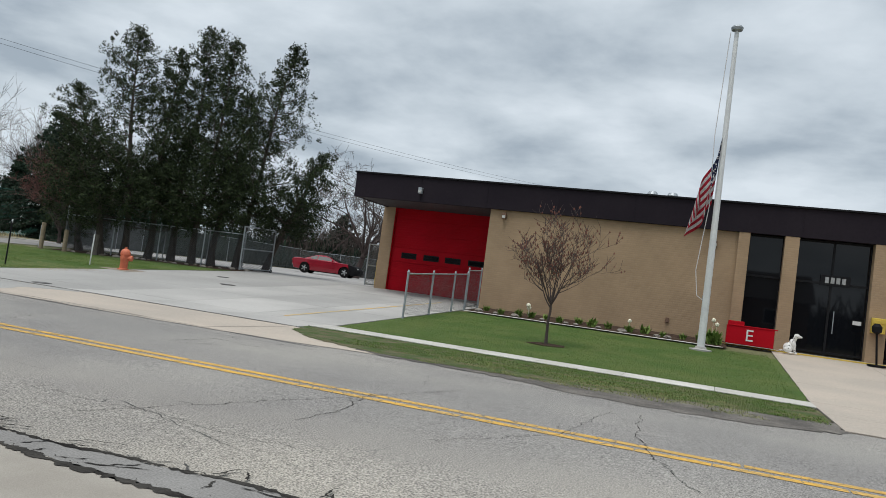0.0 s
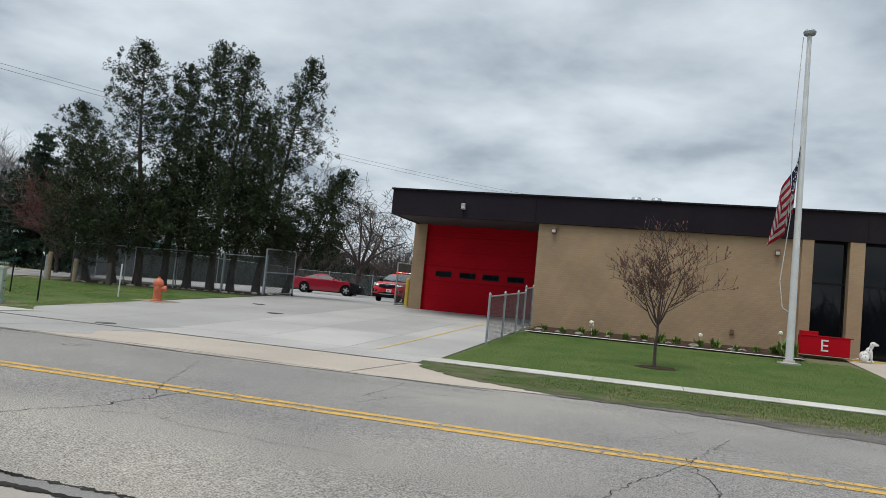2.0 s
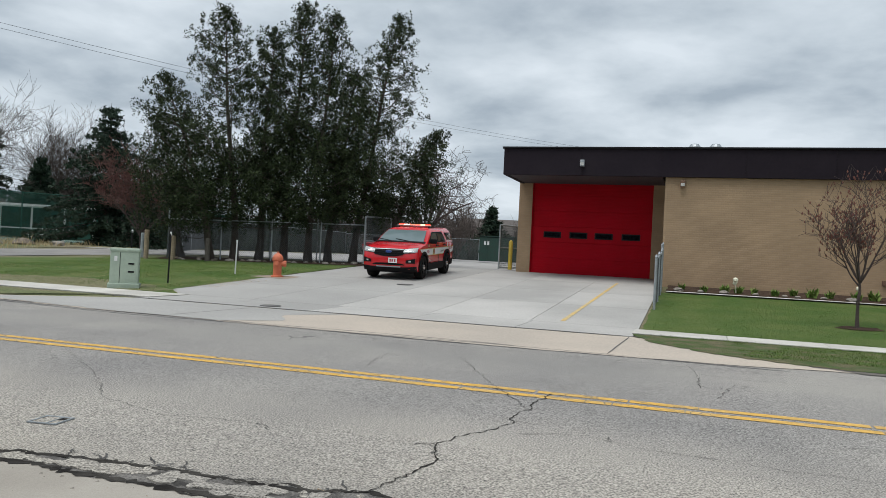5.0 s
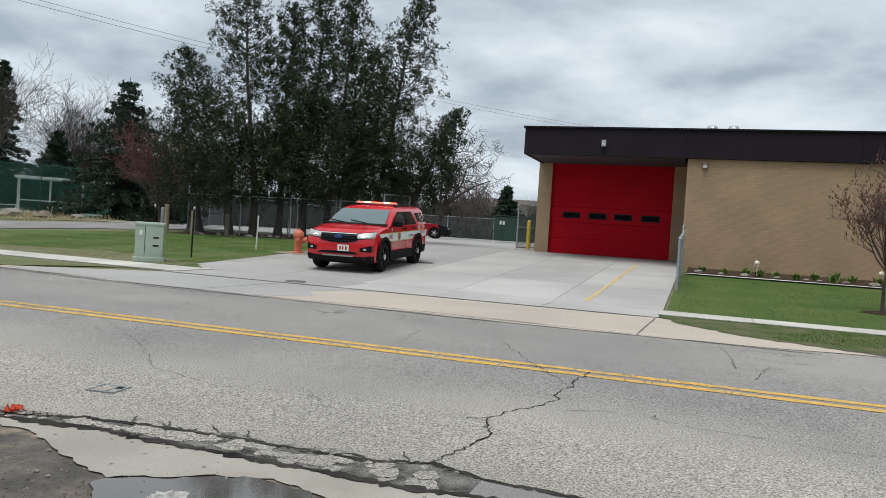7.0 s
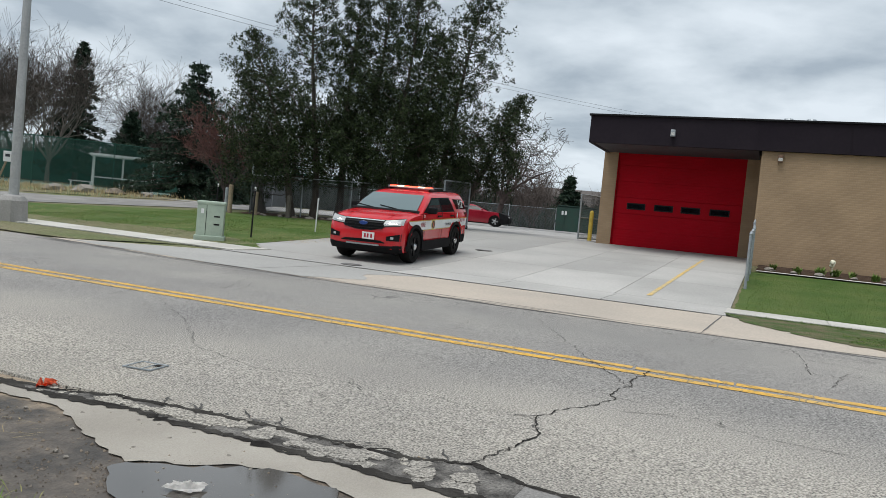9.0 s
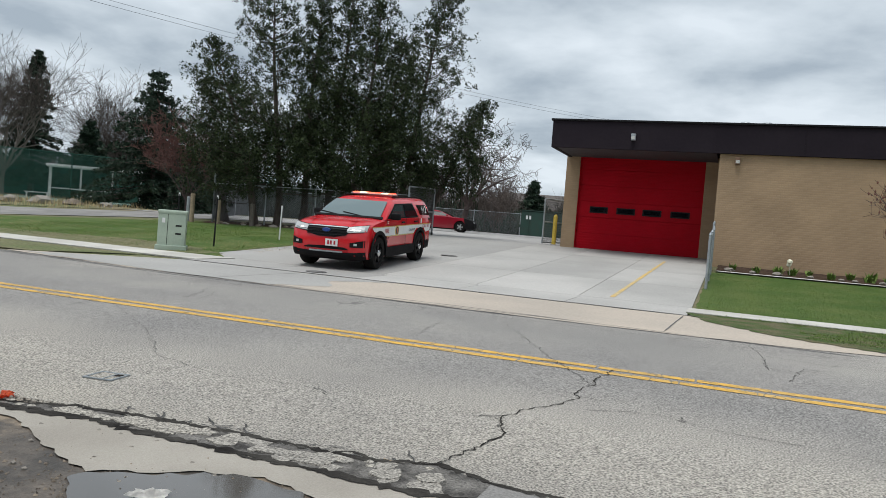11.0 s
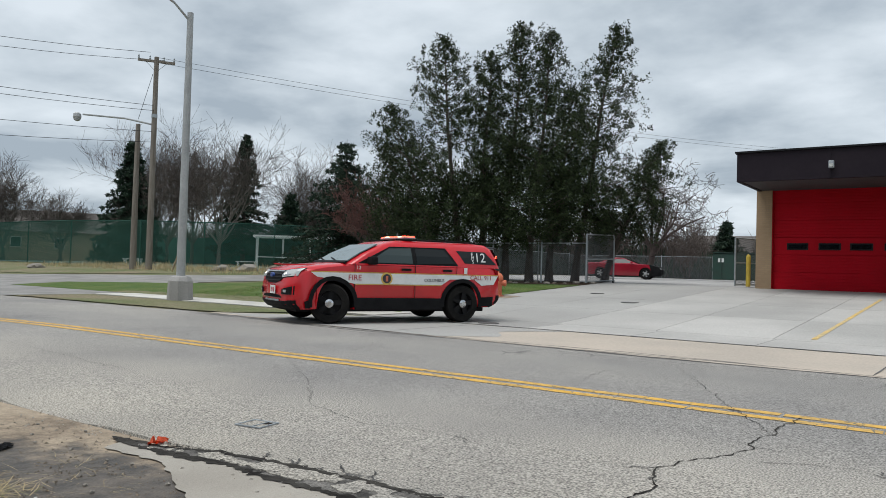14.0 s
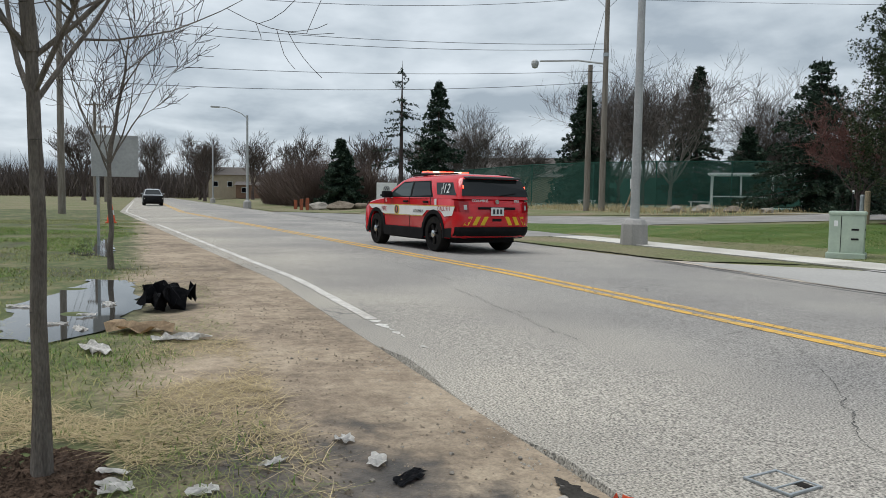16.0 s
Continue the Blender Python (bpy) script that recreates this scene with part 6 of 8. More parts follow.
spruce("spruce_tree", "small dense spruce near the street", -86.6, 19.6, 6.6, 2.9, 38, 0.2, 1.0, leaf=0.4)
spruce("spruce_tree", "dark spruce behind the yard", -28.5, 75.0, 8.0, 2.6, 39, 0.5, 0.9, leaf=0.4)
spruce("spruce_tree", "low dark pine behind the yard fence", -31.5, 68.0, 5.0, 2.6, 40, 0.3, 0.9, leaf=0.4)
spruce("spruce_tree", "dark conifer thicket behind the yard fence", -41.5, 66.0, 6.0, 4.0, 41, 0.2, 0.8, leaf=0.4)
spruce("spruce_tree", "dark conifer thicket behind the yard fence", -46.5, 66.0, 7.0, 4.0, 42, 0.2, 0.8, leaf=0.4)
spruce("spruce_tree", "small far spruce beyond the yard", -24.5, 90.0, 7.5, 2.4, 43, 0.5, 0.9, leaf=0.45)

bare_tree("ornamental_tree", "small bare ornamental tree with reddish buds on the lawn", -10.6, 17.72, 3.25, 1.0, 0.040, 11, 8, M["bark_dark"], M["bark_dark"], 3, 1.1, 0.34, 4, 0.64, (0, 0), 0.0040, 750, 0.11)
patch("tree_mulch", jag([(-11.05, 17.6), (-10.6, 17.35), (-10.1, 17.6), (-10.2, 17.95), (-10.8, 18.0)], 0.15, 0.04, 4), 0.03, M["mulch"], "dark mulch ring under the small tree", "mulch")
bare_tree("street_tree", "bare young street tree in a mulch ring", -19.10, 1.38, 4.9, 1.66, 0.035, 7, 21, M["bark_grey"], M["bark_dark"], 3, 1.30, 0.30, 6, 0.50, (0.02, 0), 0.0017, 0, 0.09, limb_r=0.33)
patch("tree_mulch_near", jag([(-19.45, 1.35), (-19.2, 1.08), (-18.85, 1.1), (-18.72, 1.4), (-18.95, 1.62), (-19.3, 1.6)], 0.08, 0.04, 4), 0.016, M["mulch"], "dark mulch ring under the street tree", "mulch")
bare_tree("street_tree", "bare young street tree farther down the verge", -27.9, 1.35, 4.6, 1.6, 0.042, 6, 22, M["bark_grey"], M["bark_dark"], 3, 0.9, 0.25, 4, 0.6, (0.1, 0), 0.004, limb_r=0.34)
bare_tree("spreading_tree", "old bare spreading tree behind the yard", -33.0, 52.5, 8.6, 2.0, 0.27, 10, 23, M["bark_dark"], M["twig"], 4, 1.2, 0.02, 4, 0.86, (0.6, 0), 0.012, 0, 0.22)
bare_tree("red_shrub_tree", "reddish bare shrub tree by the side drive", -39.0, 30.0, 5.5, 0.7, 0.10, 11, 24, M["bark_dark"], M["twig_red"], 4, 0.95, 0.20, 4, 0.62, (0, 0), 0.008, 600)
for i, (x, y, h, sp) in enumerate(((-74.5, 60.2, 13.2, 0.5), (-69.5, 44.5, 12.5, 0.55), (-78.5, 48.3, 14.0, 0.5), (-82, 46.5, 13.0, 0.5), (-72, 62, 11.5, 0.6), (-76.5, 44, 12.0, 0.5), (-92, 36.4, 9.6, 0.6), (-93.5, 34, 8.6, 0.65), (-88, 40, 7.5, 0.6), (-64, 66, 10.5, 0.6))):
    bare_tree("bare_tree", "tall bare grey tree in the distance", x, y, h, h * 0.16, 0.20, 8, 50 + i, M["bark_grey"], M["twig"], 3, sp + 0.25, 0.12, 7, 0.66, (0, 0), 0.010, 0, 0.12, "distant bare trees")
for i, (x, y, h) in enumerate(((-150, 12, 12), (-165, 22, 13), (-140, -6, 12), (-175, 4, 14), (-190, 14, 14), (-128, 24, 10), (-112, 30, 9), (-120, 40, 10))):
    bare_tree("bare_tree", "tall bare brown tree far down the street", x, y, h, h * 0.2, 0.3, 7, 80 + i, M["bark_dark"], M["twig"], 3, 0.75, 0.2, 6, 0.62, (0, 0), 0.020, 0, 0.14, "distant bare trees")


def thicket(name, label, x0, x1, y0, y1, h, n, seed, mat, w=0.02, wild=0.5):
    """Dense leafless brush of thin rising stems."""
    rnd = random.Random(seed)
    vs, fs = [], []
    for k in range(n):
        u = rnd.random()
        x, y = x0 + (x1 - x0) * u, rnd.uniform(y0, y1)
        hh = h * (0.72 + 0.28 * math.sin(u * 9 + seed) * math.sin(u * 23 + 2)) * rnd.uniform(0.55, 1.05)
        z = gz(y) + rnd.uniform(0, 0.6) * hh * rnd.random()
        p = Vector((x, y, z))
        d = Vector((rnd.uniform(-wild, wild), rnd.uniform(-wild, wild), 1)).normalized()
        L = min(hh * rnd.uniform(0.35, 0.9), gz(y) + hh - z)
        a = rnd.uniform(0, 3.14)
        s = Vector((math.cos(a), math.sin(a), 0)) * w
        q, r = p + d * L * 0.55, p + d * L + Vector((rnd.uniform(-0.3, 0.3), rnd.uniform(-0.3, 0.3), 0)) * L * 0.4
        i = len(vs)
        vs += [p - s, p + s, q + s * 0.7, q - s * 0.7, r]
        fs += [(i, i + 1, i + 2, i + 3), (i + 3, i + 2, i + 4)]
    return tagged(raw(name, vs, fs, mat), label, "brush", "", "stuff")


thicket("brush_street", "brown leafless brush along the far street", -116, -89, 16.5, 24, 7.4, 52000, 1, M["twig_brown"], 0.018, 1.1)
thicket("brush_yard", "leafless brush behind the yard fence", -50, -33, 63.5, 69, 6.5, 9000, 2, M["twig"], 0.03)
thicket("brush_yard_far", "leafless trees beyond the yard", -34, -8, 84, 96, 7.0, 7000, 3, M["twig"], 0.05)
thicket("woods_far", "leafless woods along the horizon", -240, -95, 70, 110, 11, 34000, 4, M["twig"], 0.055)
thicket("woods_street", "leafless woods closing the street", -330, -230, -60, 80, 15, 30000, 5, M["twig"], 0.12)
thicket("evergreen_yard", "dark evergreen scrub behind the yard fence", -62, -32, 63.5, 67, 4.2, 9000, 12, M["spruce"], 0.10)
thicket("evergreen_side", "dark evergreen scrub beside the yard", -49, -44.5, 38, 62, 3.6, 7000, 13, M["spruce"], 0.09)
# added out of view so glass and car sides mirror dark woods
thicket("woods_behind", "leafless woods added out of view behind for dark reflections", -110, 60, -34, -20, 11, 12000, 9, M["twig"], 0.12)
thicket("brush_court", "scrub behind the tennis court", -100, -62, 56, 62, 4.5, 7000, 6, M["twig"], 0.05)
thicket("weeds_court", "dry weeds along the court fence", -66, -42, 25, 31, 0.55, 3500, 7, M["straw"], 0.012)
thicket("hedge_sign", "dark low hedge behind the sign", -84, -74, 24.5, 26, 1.8, 5000, 8, M["spruce"], 0.06)


# ======== poles, wires, signs ========
def sag(a, b, drop, n=14):
    a, b = Vector(a), Vector(b)
    return [a.lerp(b, k / n) - Vector((0, 0, 4 * drop * (k / n) * (1 - k / n))) for k in range(n + 1)]


def wire(parent, a, b, drop, r, name="wire"):
    vs, fs = [], []
    for k, p in enumerate(sag(a, b, drop)):
        vs += [p + Vector(o) * r for o in ((0, 0, 1), (0.7, 0.7, -0.5), (-0.7, -0.7, -0.5))]
        if k:
            i = 3 * k
            fs += [(i - 3 + j, i - 3 + (j + 1) % 3, i + (j + 1) % 3, i + j) for j in range(3)]
    raw(name, vs, fs, M["trim"], parent)


def lamp_post(x, y, h, label, arm=1):
    p = thing("street_lamp", label, "street lamp", (x, y, gz(y)), group="street lamps")
    part("plinth", lathe(B(), [(0.36, 0), (0.34, 0.55), (0.27, 0.66), (0.20, 0.70)], 8), M["concrete_dark"], p, "tapered concrete base")
    part("pole", rod(B(), (0, 0, 0.66), (0, 0, h), 0.125, 0.085, 14), M["pole_grey"], p, smooth=True)
    if arm:
        bm = B()
        pts = [(0, 0, h - 0.25), (-0.05, -0.5, h + 0.15), (-0.1, -1.6, h + 0.55), (-0.1, -2.3, h + 0.6)]
        for a, b in zip(pts, pts[1:]):
            rod(bm, a, b, 0.035, 0.03, 8)
        part("arm", bm, M["pole_grey"], p)
        part("head", box(B(), (-0.1, -2.65, h + 0.58), (0.28, 0.75, 0.14), 0.05), M["pole_grey"], p)


lamp_post(-32.4, 13.85, 8.2, "tall grey steel street lamp on a concrete base")
lamp_post(-83.0, 10.4, 8.0, "grey steel street lamp farther down the street")
lamp_post(-128.0, 11.4, 8.0, "grey steel street lamp far down the street")


def utility_pole(x, y, h, label, arm=True):
    p = thing("utility_pole", label, "utility pole", (x, y, gz(y)), group="utility poles")
    part("pole", rod(B(), (0, 0, -0.1), (0, 0, h), 0.19, 0.13, 12), M["pole_wood"], p, smooth=True)
    if arm:
        part("crossarm", box(B(), (0, 0, h - 0.25), (2.0, 0.12, 0.14), 0.01, rz=58), M["pole_wood"], p)
        c, s = math.cos(radians(58)), math.sin(radians(58))
        for u in (-0.95, -0.35, 0.4, 0.95):
            part("insulator", lathe(B(), [(0.05, 0), (0.06, 0.08), (0.03, 0.14), (0.05, 0.18), (0.02, 0.24)], 8, (c * u, s * u, h - 0.18)), M["galv"], p)
        for sg in (-1, 1):
            part("brace", rod(B(), (0.02 * sg, 0, h - 0.85), (c * 0.55 * sg, s * 0.55 * sg, h - 0.32), 0.015, n=5), M["galv"], p)
        part("drop_cable", rod(B(), (0.0, -0.2, h - 1.0), (-0.8, -0.5, h - 3.6), 0.012, n=4), M["trim"], p)
        part("band", lathe(B(), [(0.17, h - 3.5), (0.17, h - 3.3)], 10), M["galv"], p)
    return p


UP = utility_pole(-52.5, 26.2, 12.2, "tall weathered wooden utility pole with a crossarm")
utility_pole(-53.6, 25.9, 8.4, "short weathered wooden pole beside the tall one", False)
arm = B()
ap = [(0, 0, 8.3), (-1.0, -1.2, 8.55), (-2.4, -2.9, 8.6)]
for a, b in zip(ap, ap[1:]):
    rod(arm, a, b, 0.055, 0.05, 6)
part("lamp_arm", arm, M["pole_grey"], UP)
lh = part("lamp_head", lathe(B(), [(0.10, 0.14), (0.20, 0.06), (0.22, -0.10), (0.16, -0.30), (0.02, -0.36)], 12, (-2.6, -3.1, 8.55)), M["pole_grey"], UP, "grey cobra lamp head")
LN = thing("overhead_lines", "thin dark overhead lines strung between the poles", "power line", kind="")
for za, zb, off, dz in ((12.25, 12.3, 0.9, 0.8), (12.25, 12.2, -0.9, 0.95), (9.4, 10.3, 0.1, 0.5), (9.1, 9.9, 0.15, 0.55), (7.9, 7.9, 0.1, 0.4), (7.3, 6.9, 0.1, 0.5)):
    wire(LN, (-52.5 + off * 0.5, 26.2 - off * 0.8, gz(26) + za), (-59.5 + off * 0.5, -2.0 - off * 0.3, zb), dz, 0.016)
    wire(LN, (-59.5 + off * 0.5, -2.0 - off * 0.3, zb), (-98.0 + off * 0.5, -2.3 - off * 0.3, zb - 2.2), dz, 0.016)
for z in (12.2, 11.9):
    wire(LN, (-52.5, 26.2, gz(26) + z), (-20.0, 92.0, z + 2.0), 1.0, 0.012)
for i, (x, y, h) in enumerate(((-59.5, -2.0, 12.4), (-98, -2.3, 10), (-125, -2.4, 10))):
    utility_pole(x, y, h, "wooden utility pole on the verge")


def court():
    """Tennis court fence with green screening, shelter and furniture."""
    f = thing("court_fence", "tall tennis court fence with green windscreen", "fence")
    line = [(-93, 30.5), (-86, 29.8), (-79, 29.3), (-72, 29.0), (-66, 29.0), (-60, 30.5), (-56.5, 33.0), (-53.5, 36.5), (-51.0, 40.5), (-49.0, 45.0), (-47.5, 50.0)]
    for x, y in line:
        part("post", rod(B(), (x, y, gz(y)), (x, y, gz(y) + 3.1), 0.045, n=8), M["court_green"], f)
    for (x0, y0), (x1, y1) in zip(line, line[1:]):
        part("rail", rod(B(), (x0, y0, gz(y0) + 3.05), (x1, y1, gz(y1) + 3.05), 0.03, n=6), M["court_green"], f)
        mesh_panel("wire_mesh", (x0, y0), (x1, y1), gz(y0) + 0.05, gz(y0) + 3.05, 0.13, 0.014, f, "", "court_green")
    back = [(-96, 49), (-84, 52), (-72, 54.5), (-62, 56), (-52, 57)]
    for (x0, y0), (x1, y1) in zip(back, back[1:]):
        bm = B()
        plate(bm, [(x0, y0, gz(y0) + 0.15), (x1, y1, gz(y1) + 0.15), (x1, y1, gz(y1) + 2.9), (x0, y0, gz(y0) + 2.9)], 0.03, (0.2, -1, 0))
        part("windscreen", bm, M["court_green"], f, "green windscreen cloth")
    patch("court_floor", [(-95, 31), (-80, 30), (-66, 29.6), (-57, 33.5), (-50, 44), (-48, 56), (-95, 49)], 0.02, M["court_floor"], "pale green court surface", "court")
    s = thing("court_shelter", "white framed open shelter on the court", "shelter", (-56.0, 41.0, gz(41.0)), 46)
    for u in (-2.9, -1.0, 1.0, 2.9):
        for v in (-0.9, 0.9):
            part("post", box(B(), (u, v, 1.15), (0.10, 0.10, 2.3)), M["white"], s)
    part("roof", box(B(), (0, 0, 2.38), (6.3, 2.3, 0.16), 0.02), M["white"], s)
    part("rail", box(B(), (0, -0.9, 0.85), (5.8, 0.05, 0.07)), M["white"], s)
    for i, (x, y, rz) in enumerate(((-54.4, 38.8, 40), (-57.5, 37.5, 45), (-63.5, 32.2, 20))):
        b = thing("court_bench", "white bench on the court", "bench", (x, y, gz(y) + 0.02), rz, group="court benches")
        part("seat", box(B(), (0, 0, 0.45), (1.5, 0.35, 0.06), 0.01), M["white"], b)
        for u in (-0.6, 0.6):
            part("leg", box(B(), (u, 0, 0.21), (0.08, 0.30, 0.42)), M["white"], b)


court()


def street_sign():
    s = thing("entrance_sign", "white sign board with a dark emblem on two posts", "sign", (-78.5, 21.6, gz(21.6)), 68)
    part("board", box(B(), (0, 0, 1.25), (1.75, 0.10, 1.7), 0.02), M["white"], s)
    for u in (-0.7, 0.7):
        part("post", box(B(), (u, 0.02, 0.25), (0.12, 0.08, 0.6)), M["white"], s)
    em = part("emblem", lathe(B(), [(0.30, -0.052), (0.30, -0.056), (0.24, -0.058)], 20, (0, 0, 1.55), "Y"), M["pole_grey"], s, "round dark emblem")
    lettering("letter", "W", 0.42, M["letter_dark"], s, pose(0, -0.062, 1.55, 90, 0, 0), 0.003)
    part("bar", box(B(), (0, -0.053, 1.02), (1.1, 0.008, 0.16)), M["letter_dark"], s)
    for z in (0.8, 0.66):
        part("bar", box(B(), (0, -0.053, z), (0.8, 0.008, 0.05)), M["pole_grey"], s)
    t = thing("leaning_sign", "small white sign leaning on a wooden stake", "sign", (-49.5, 25.6, gz(25.6)), 40)
    part("stake", rod(B(), (0, 0, -0.05), (0.45, 0, 1.35), 0.05, n=8), M["post_wood"], t)
    bm = B(); box(bm, (0.50, -0.06, 1.55), (0.38, 0.02, 0.52), 0.01)
    part("panel", bm, M["white"], t)
    part("mark", box(B(), (0.50, -0.075, 1.6), (0.2, 0.008, 0.14)), M["letter_dark"], t)
    b = thing("orange_barrier", "rusty orange barrier boards by the far lawn", "barrier", (-77.4, 14.0, gz(14)), 60)
    for u in (-0.5, 0, 0.5):
        part("panel", box(B(), (u, 0, 0.45), (0.30, 0.06, 0.9 + 0.3 * u), 0.02), M["rust"], b)
    c = thing("traffic_cone", "orange traffic cone on the verge", "cone", (-46.6, 0.75, 0.0))
    part("base", box(B(), (0, 0, 0.03), (0.4, 0.4, 0.05), 0.01), M["orange"], c)
    part("cone", lathe(B(), [(0.16, 0.05), (0.03, 0.78)], 14), M["orange"], c)
    part("band", lathe(B(), [(0.115, 0.32), (0.085, 0.50)], 14), M["white"], c)


street_sign()


def lump(r, seed, flat=0.6):
    bm = B()
    bmesh.ops.create_icosphere(bm, subdivisions=2, radius=r)
    for v in bm.verts:
        k = noise.noise(v.co * (1.6 / r) + Vector((seed * 3.1, seed, 0)))
        v.co *= 1 + 0.45 * k
        v.co.z *= flat
    return bm


rr = random.Random(4)
for i, (x, y, r, mt, nm, lb) in enumerate(((-79.2, 15.8, 1.0, "rock", "boulder", "large pale boulder by the far lawn"), (-76.6, 17.2, 1.2, "wood_log", "brush_pile", "heap of cut logs and brush"), (-46.2, 28.0, 0.6, "rock", "rubble", "low heap of pale rubble"), (-45.0, 28.8, 0.5, "wood_log", "rubble", "low heap of broken wood"), (-47.6, 27.4, 0.55, "rock", "rubble", "low heap of pale rubble"), (-60.8, 24.0, 0.45, "rock", "rubble", "low heap of pale rubble"), (-43.6, 29.6, 0.4, "rock", "rubble", "low heap of pale rubble"))):
    ob = make(nm, lump(r, i + 1, 0.5), M[mt], smooth=False)
    ob.matrix_world = pose(x, y, gz(y) + 0.12 * r, 0, 0, rr.uniform(0, 360)) 
    tagged(ob, lb, "rubble")
lg = make("log", rod(B(), (-1.8, 0, 0.25), (1.8, 0.3, 0.35), 0.25, 0.18, 10), M["wood_log"])
lg.matrix_world = pose(-74.2, 18.6, gz(18.6), 0, 0, 10)
tagged(lg, "long felled log on the grass", "log")
# bark litter and stones under the cedars
for k in range(26):
    x = -33.5 + k * 0.29
    y = 25.9 + 0.36 * (x + 33.5) + rr.uniform(-0.5, 0.3) - 0.55
    ob = make("stone", lump(rr.uniform(0.07, 0.16), k + 20, 0.55), M["rock"] if k % 3 else M["wood_log"])
    ob.matrix_world = pose(x, y, gz(y) + 0.03, 0, 0, rr.uniform(0, 360))
    tagged(ob, "small stone under the cedars", "stone", "stones under the cedars")
patch("cedar_litter", jag([(-34.2, 24.9), (-26.2, 27.2), (-26.2, 29.3), (-29, 28.4), (-34.6, 26.8)], 0.4, 0.1, 44), 0.024, M["mulch"], "brown needle litter under the cedars", "litter")
for k in range(10):
    ob = make("edging_stone", lump(rr.uniform(0.08, 0.14), k + 60, 0.5), M["rock"])
    ob.matrix_world = pose(-14.3 + k * 0.7 + rr.uniform(-0.2, 0.2), 24.0 + rr.uniform(-0.1, 0.15), gz(24.0) + 0.08, 0, 0, rr.uniform(0, 360))
    tagged(ob, "pale stone in the planting bed", "stone", "bed stones")


def house(name, label, x, y, w, d, h, roof, rz, wallm, windows=3):
    o = thing(name, label, "house", (x, y, gz(y)), rz)
    part("wall_block", box(B(), (0, 0, h / 2), (w, d, h)), M[wallm], o)
    bm = B()
    e = 0.4
    vs = [bm.verts.new(p) for p in ((-w / 2 - e, -d / 2 - e, h), (w / 2 + e, -d / 2 - e, h), (w / 2 + e, d / 2 + e, h), (-w / 2 - e, d / 2 + e, h), (-w / 2 - e, 0, h + roof), (w / 2 + e, 0, h + roof))]
    for q in ((0, 1, 5, 4), (2, 3, 4, 5), (0, 4, 3), (1, 2, 5), (0, 3, 2, 1)):
        bm.faces.new([vs[k] for k in q])
    part("roof", bm, M["shingle"], o)
    for k in range(windows):
        u = -w / 2 + w * (k + 0.5) / windows
        wd = part("window", box(B(), (u, -d / 2 - 0.02, h * 0.62), (1.1, 0.08, 1.2), 0.01), M["white"], o)
        part("pane", box(B(), (u, -d / 2 - 0.065, h * 0.62), (0.95, 0.02, 1.05)), M["dark_glass"], wd)
    return o


house("house", "tan two-storey house down the street", -190, 21, 9, 8, 5.2, 1.8, 75, "house_tan")
house("garage_house", "low brown brick house wing down the street", -184, 25, 7, 7, 2.8, 0.8, 75, "house_brown", 2)
house("house", "house with a dark shingled roof behind the trees", -74, 66, 14, 9, 3.6, 2.8, 40, "house_brown")
house("house", "pale house behind the yard trees", -36, 98, 14, 10, 3.0, 2.2, 10, "house_white")
house("house", "pale low house beyond the yard", -22, 105, 12, 9, 3.0, 2.0, 0, "house_white")
# three unseen houses, added to darken what the station glazing reflects
house("house", "unseen brown brick house added across the street for reflections", -8, -16, 16, 9, 3.4, 2.4, 180, "house_brown")
house("house", "unseen tan house added across the street for reflections", -38, -17, 14, 9, 3.4, 2.4, 180, "house_tan")
house("house", "unseen brown brick house added across the street for reflections", 18, -16, 15, 9, 3.4, 2.4, 180, "house_brown")
house("house", "grey roofed house behind the court", -103, 48, 13, 9, 3.2, 2.6, 60, "house_tan")
sb = thing("sign_board", "pale green-grey sign board on a steel post", "sign", (-33.0, 0.95, 0))
part("board", box(B(), (0.05, 0.33, 1.90), (0.03, 0.90, 0.86), 0.01), M["pole_grey"], sb)
part("post", rod(B(), (0, 0, -0.05), (0, 0, 2.4), 0.03, n=8), M["galv"], sb)
for x in (-13.55, -11.0, -9.2, -8.8):
    rv = thing("roof_vent", "small grey metal vent cowl on the flat roof", "vent", (x, 28.0, 5.02), group="roof vents")
    part("pipe", rod(B(), (0, 0, 0), (0, 0, 0.30), 0.07, n=10), M["galv"], rv)
    part("cowl", lathe(B(), [(0.08, 0.26), (0.15, 0.28), (0.15, 0.38), (0.10, 0.43), (0.03, 0.45)], 14), M["galv"], rv)


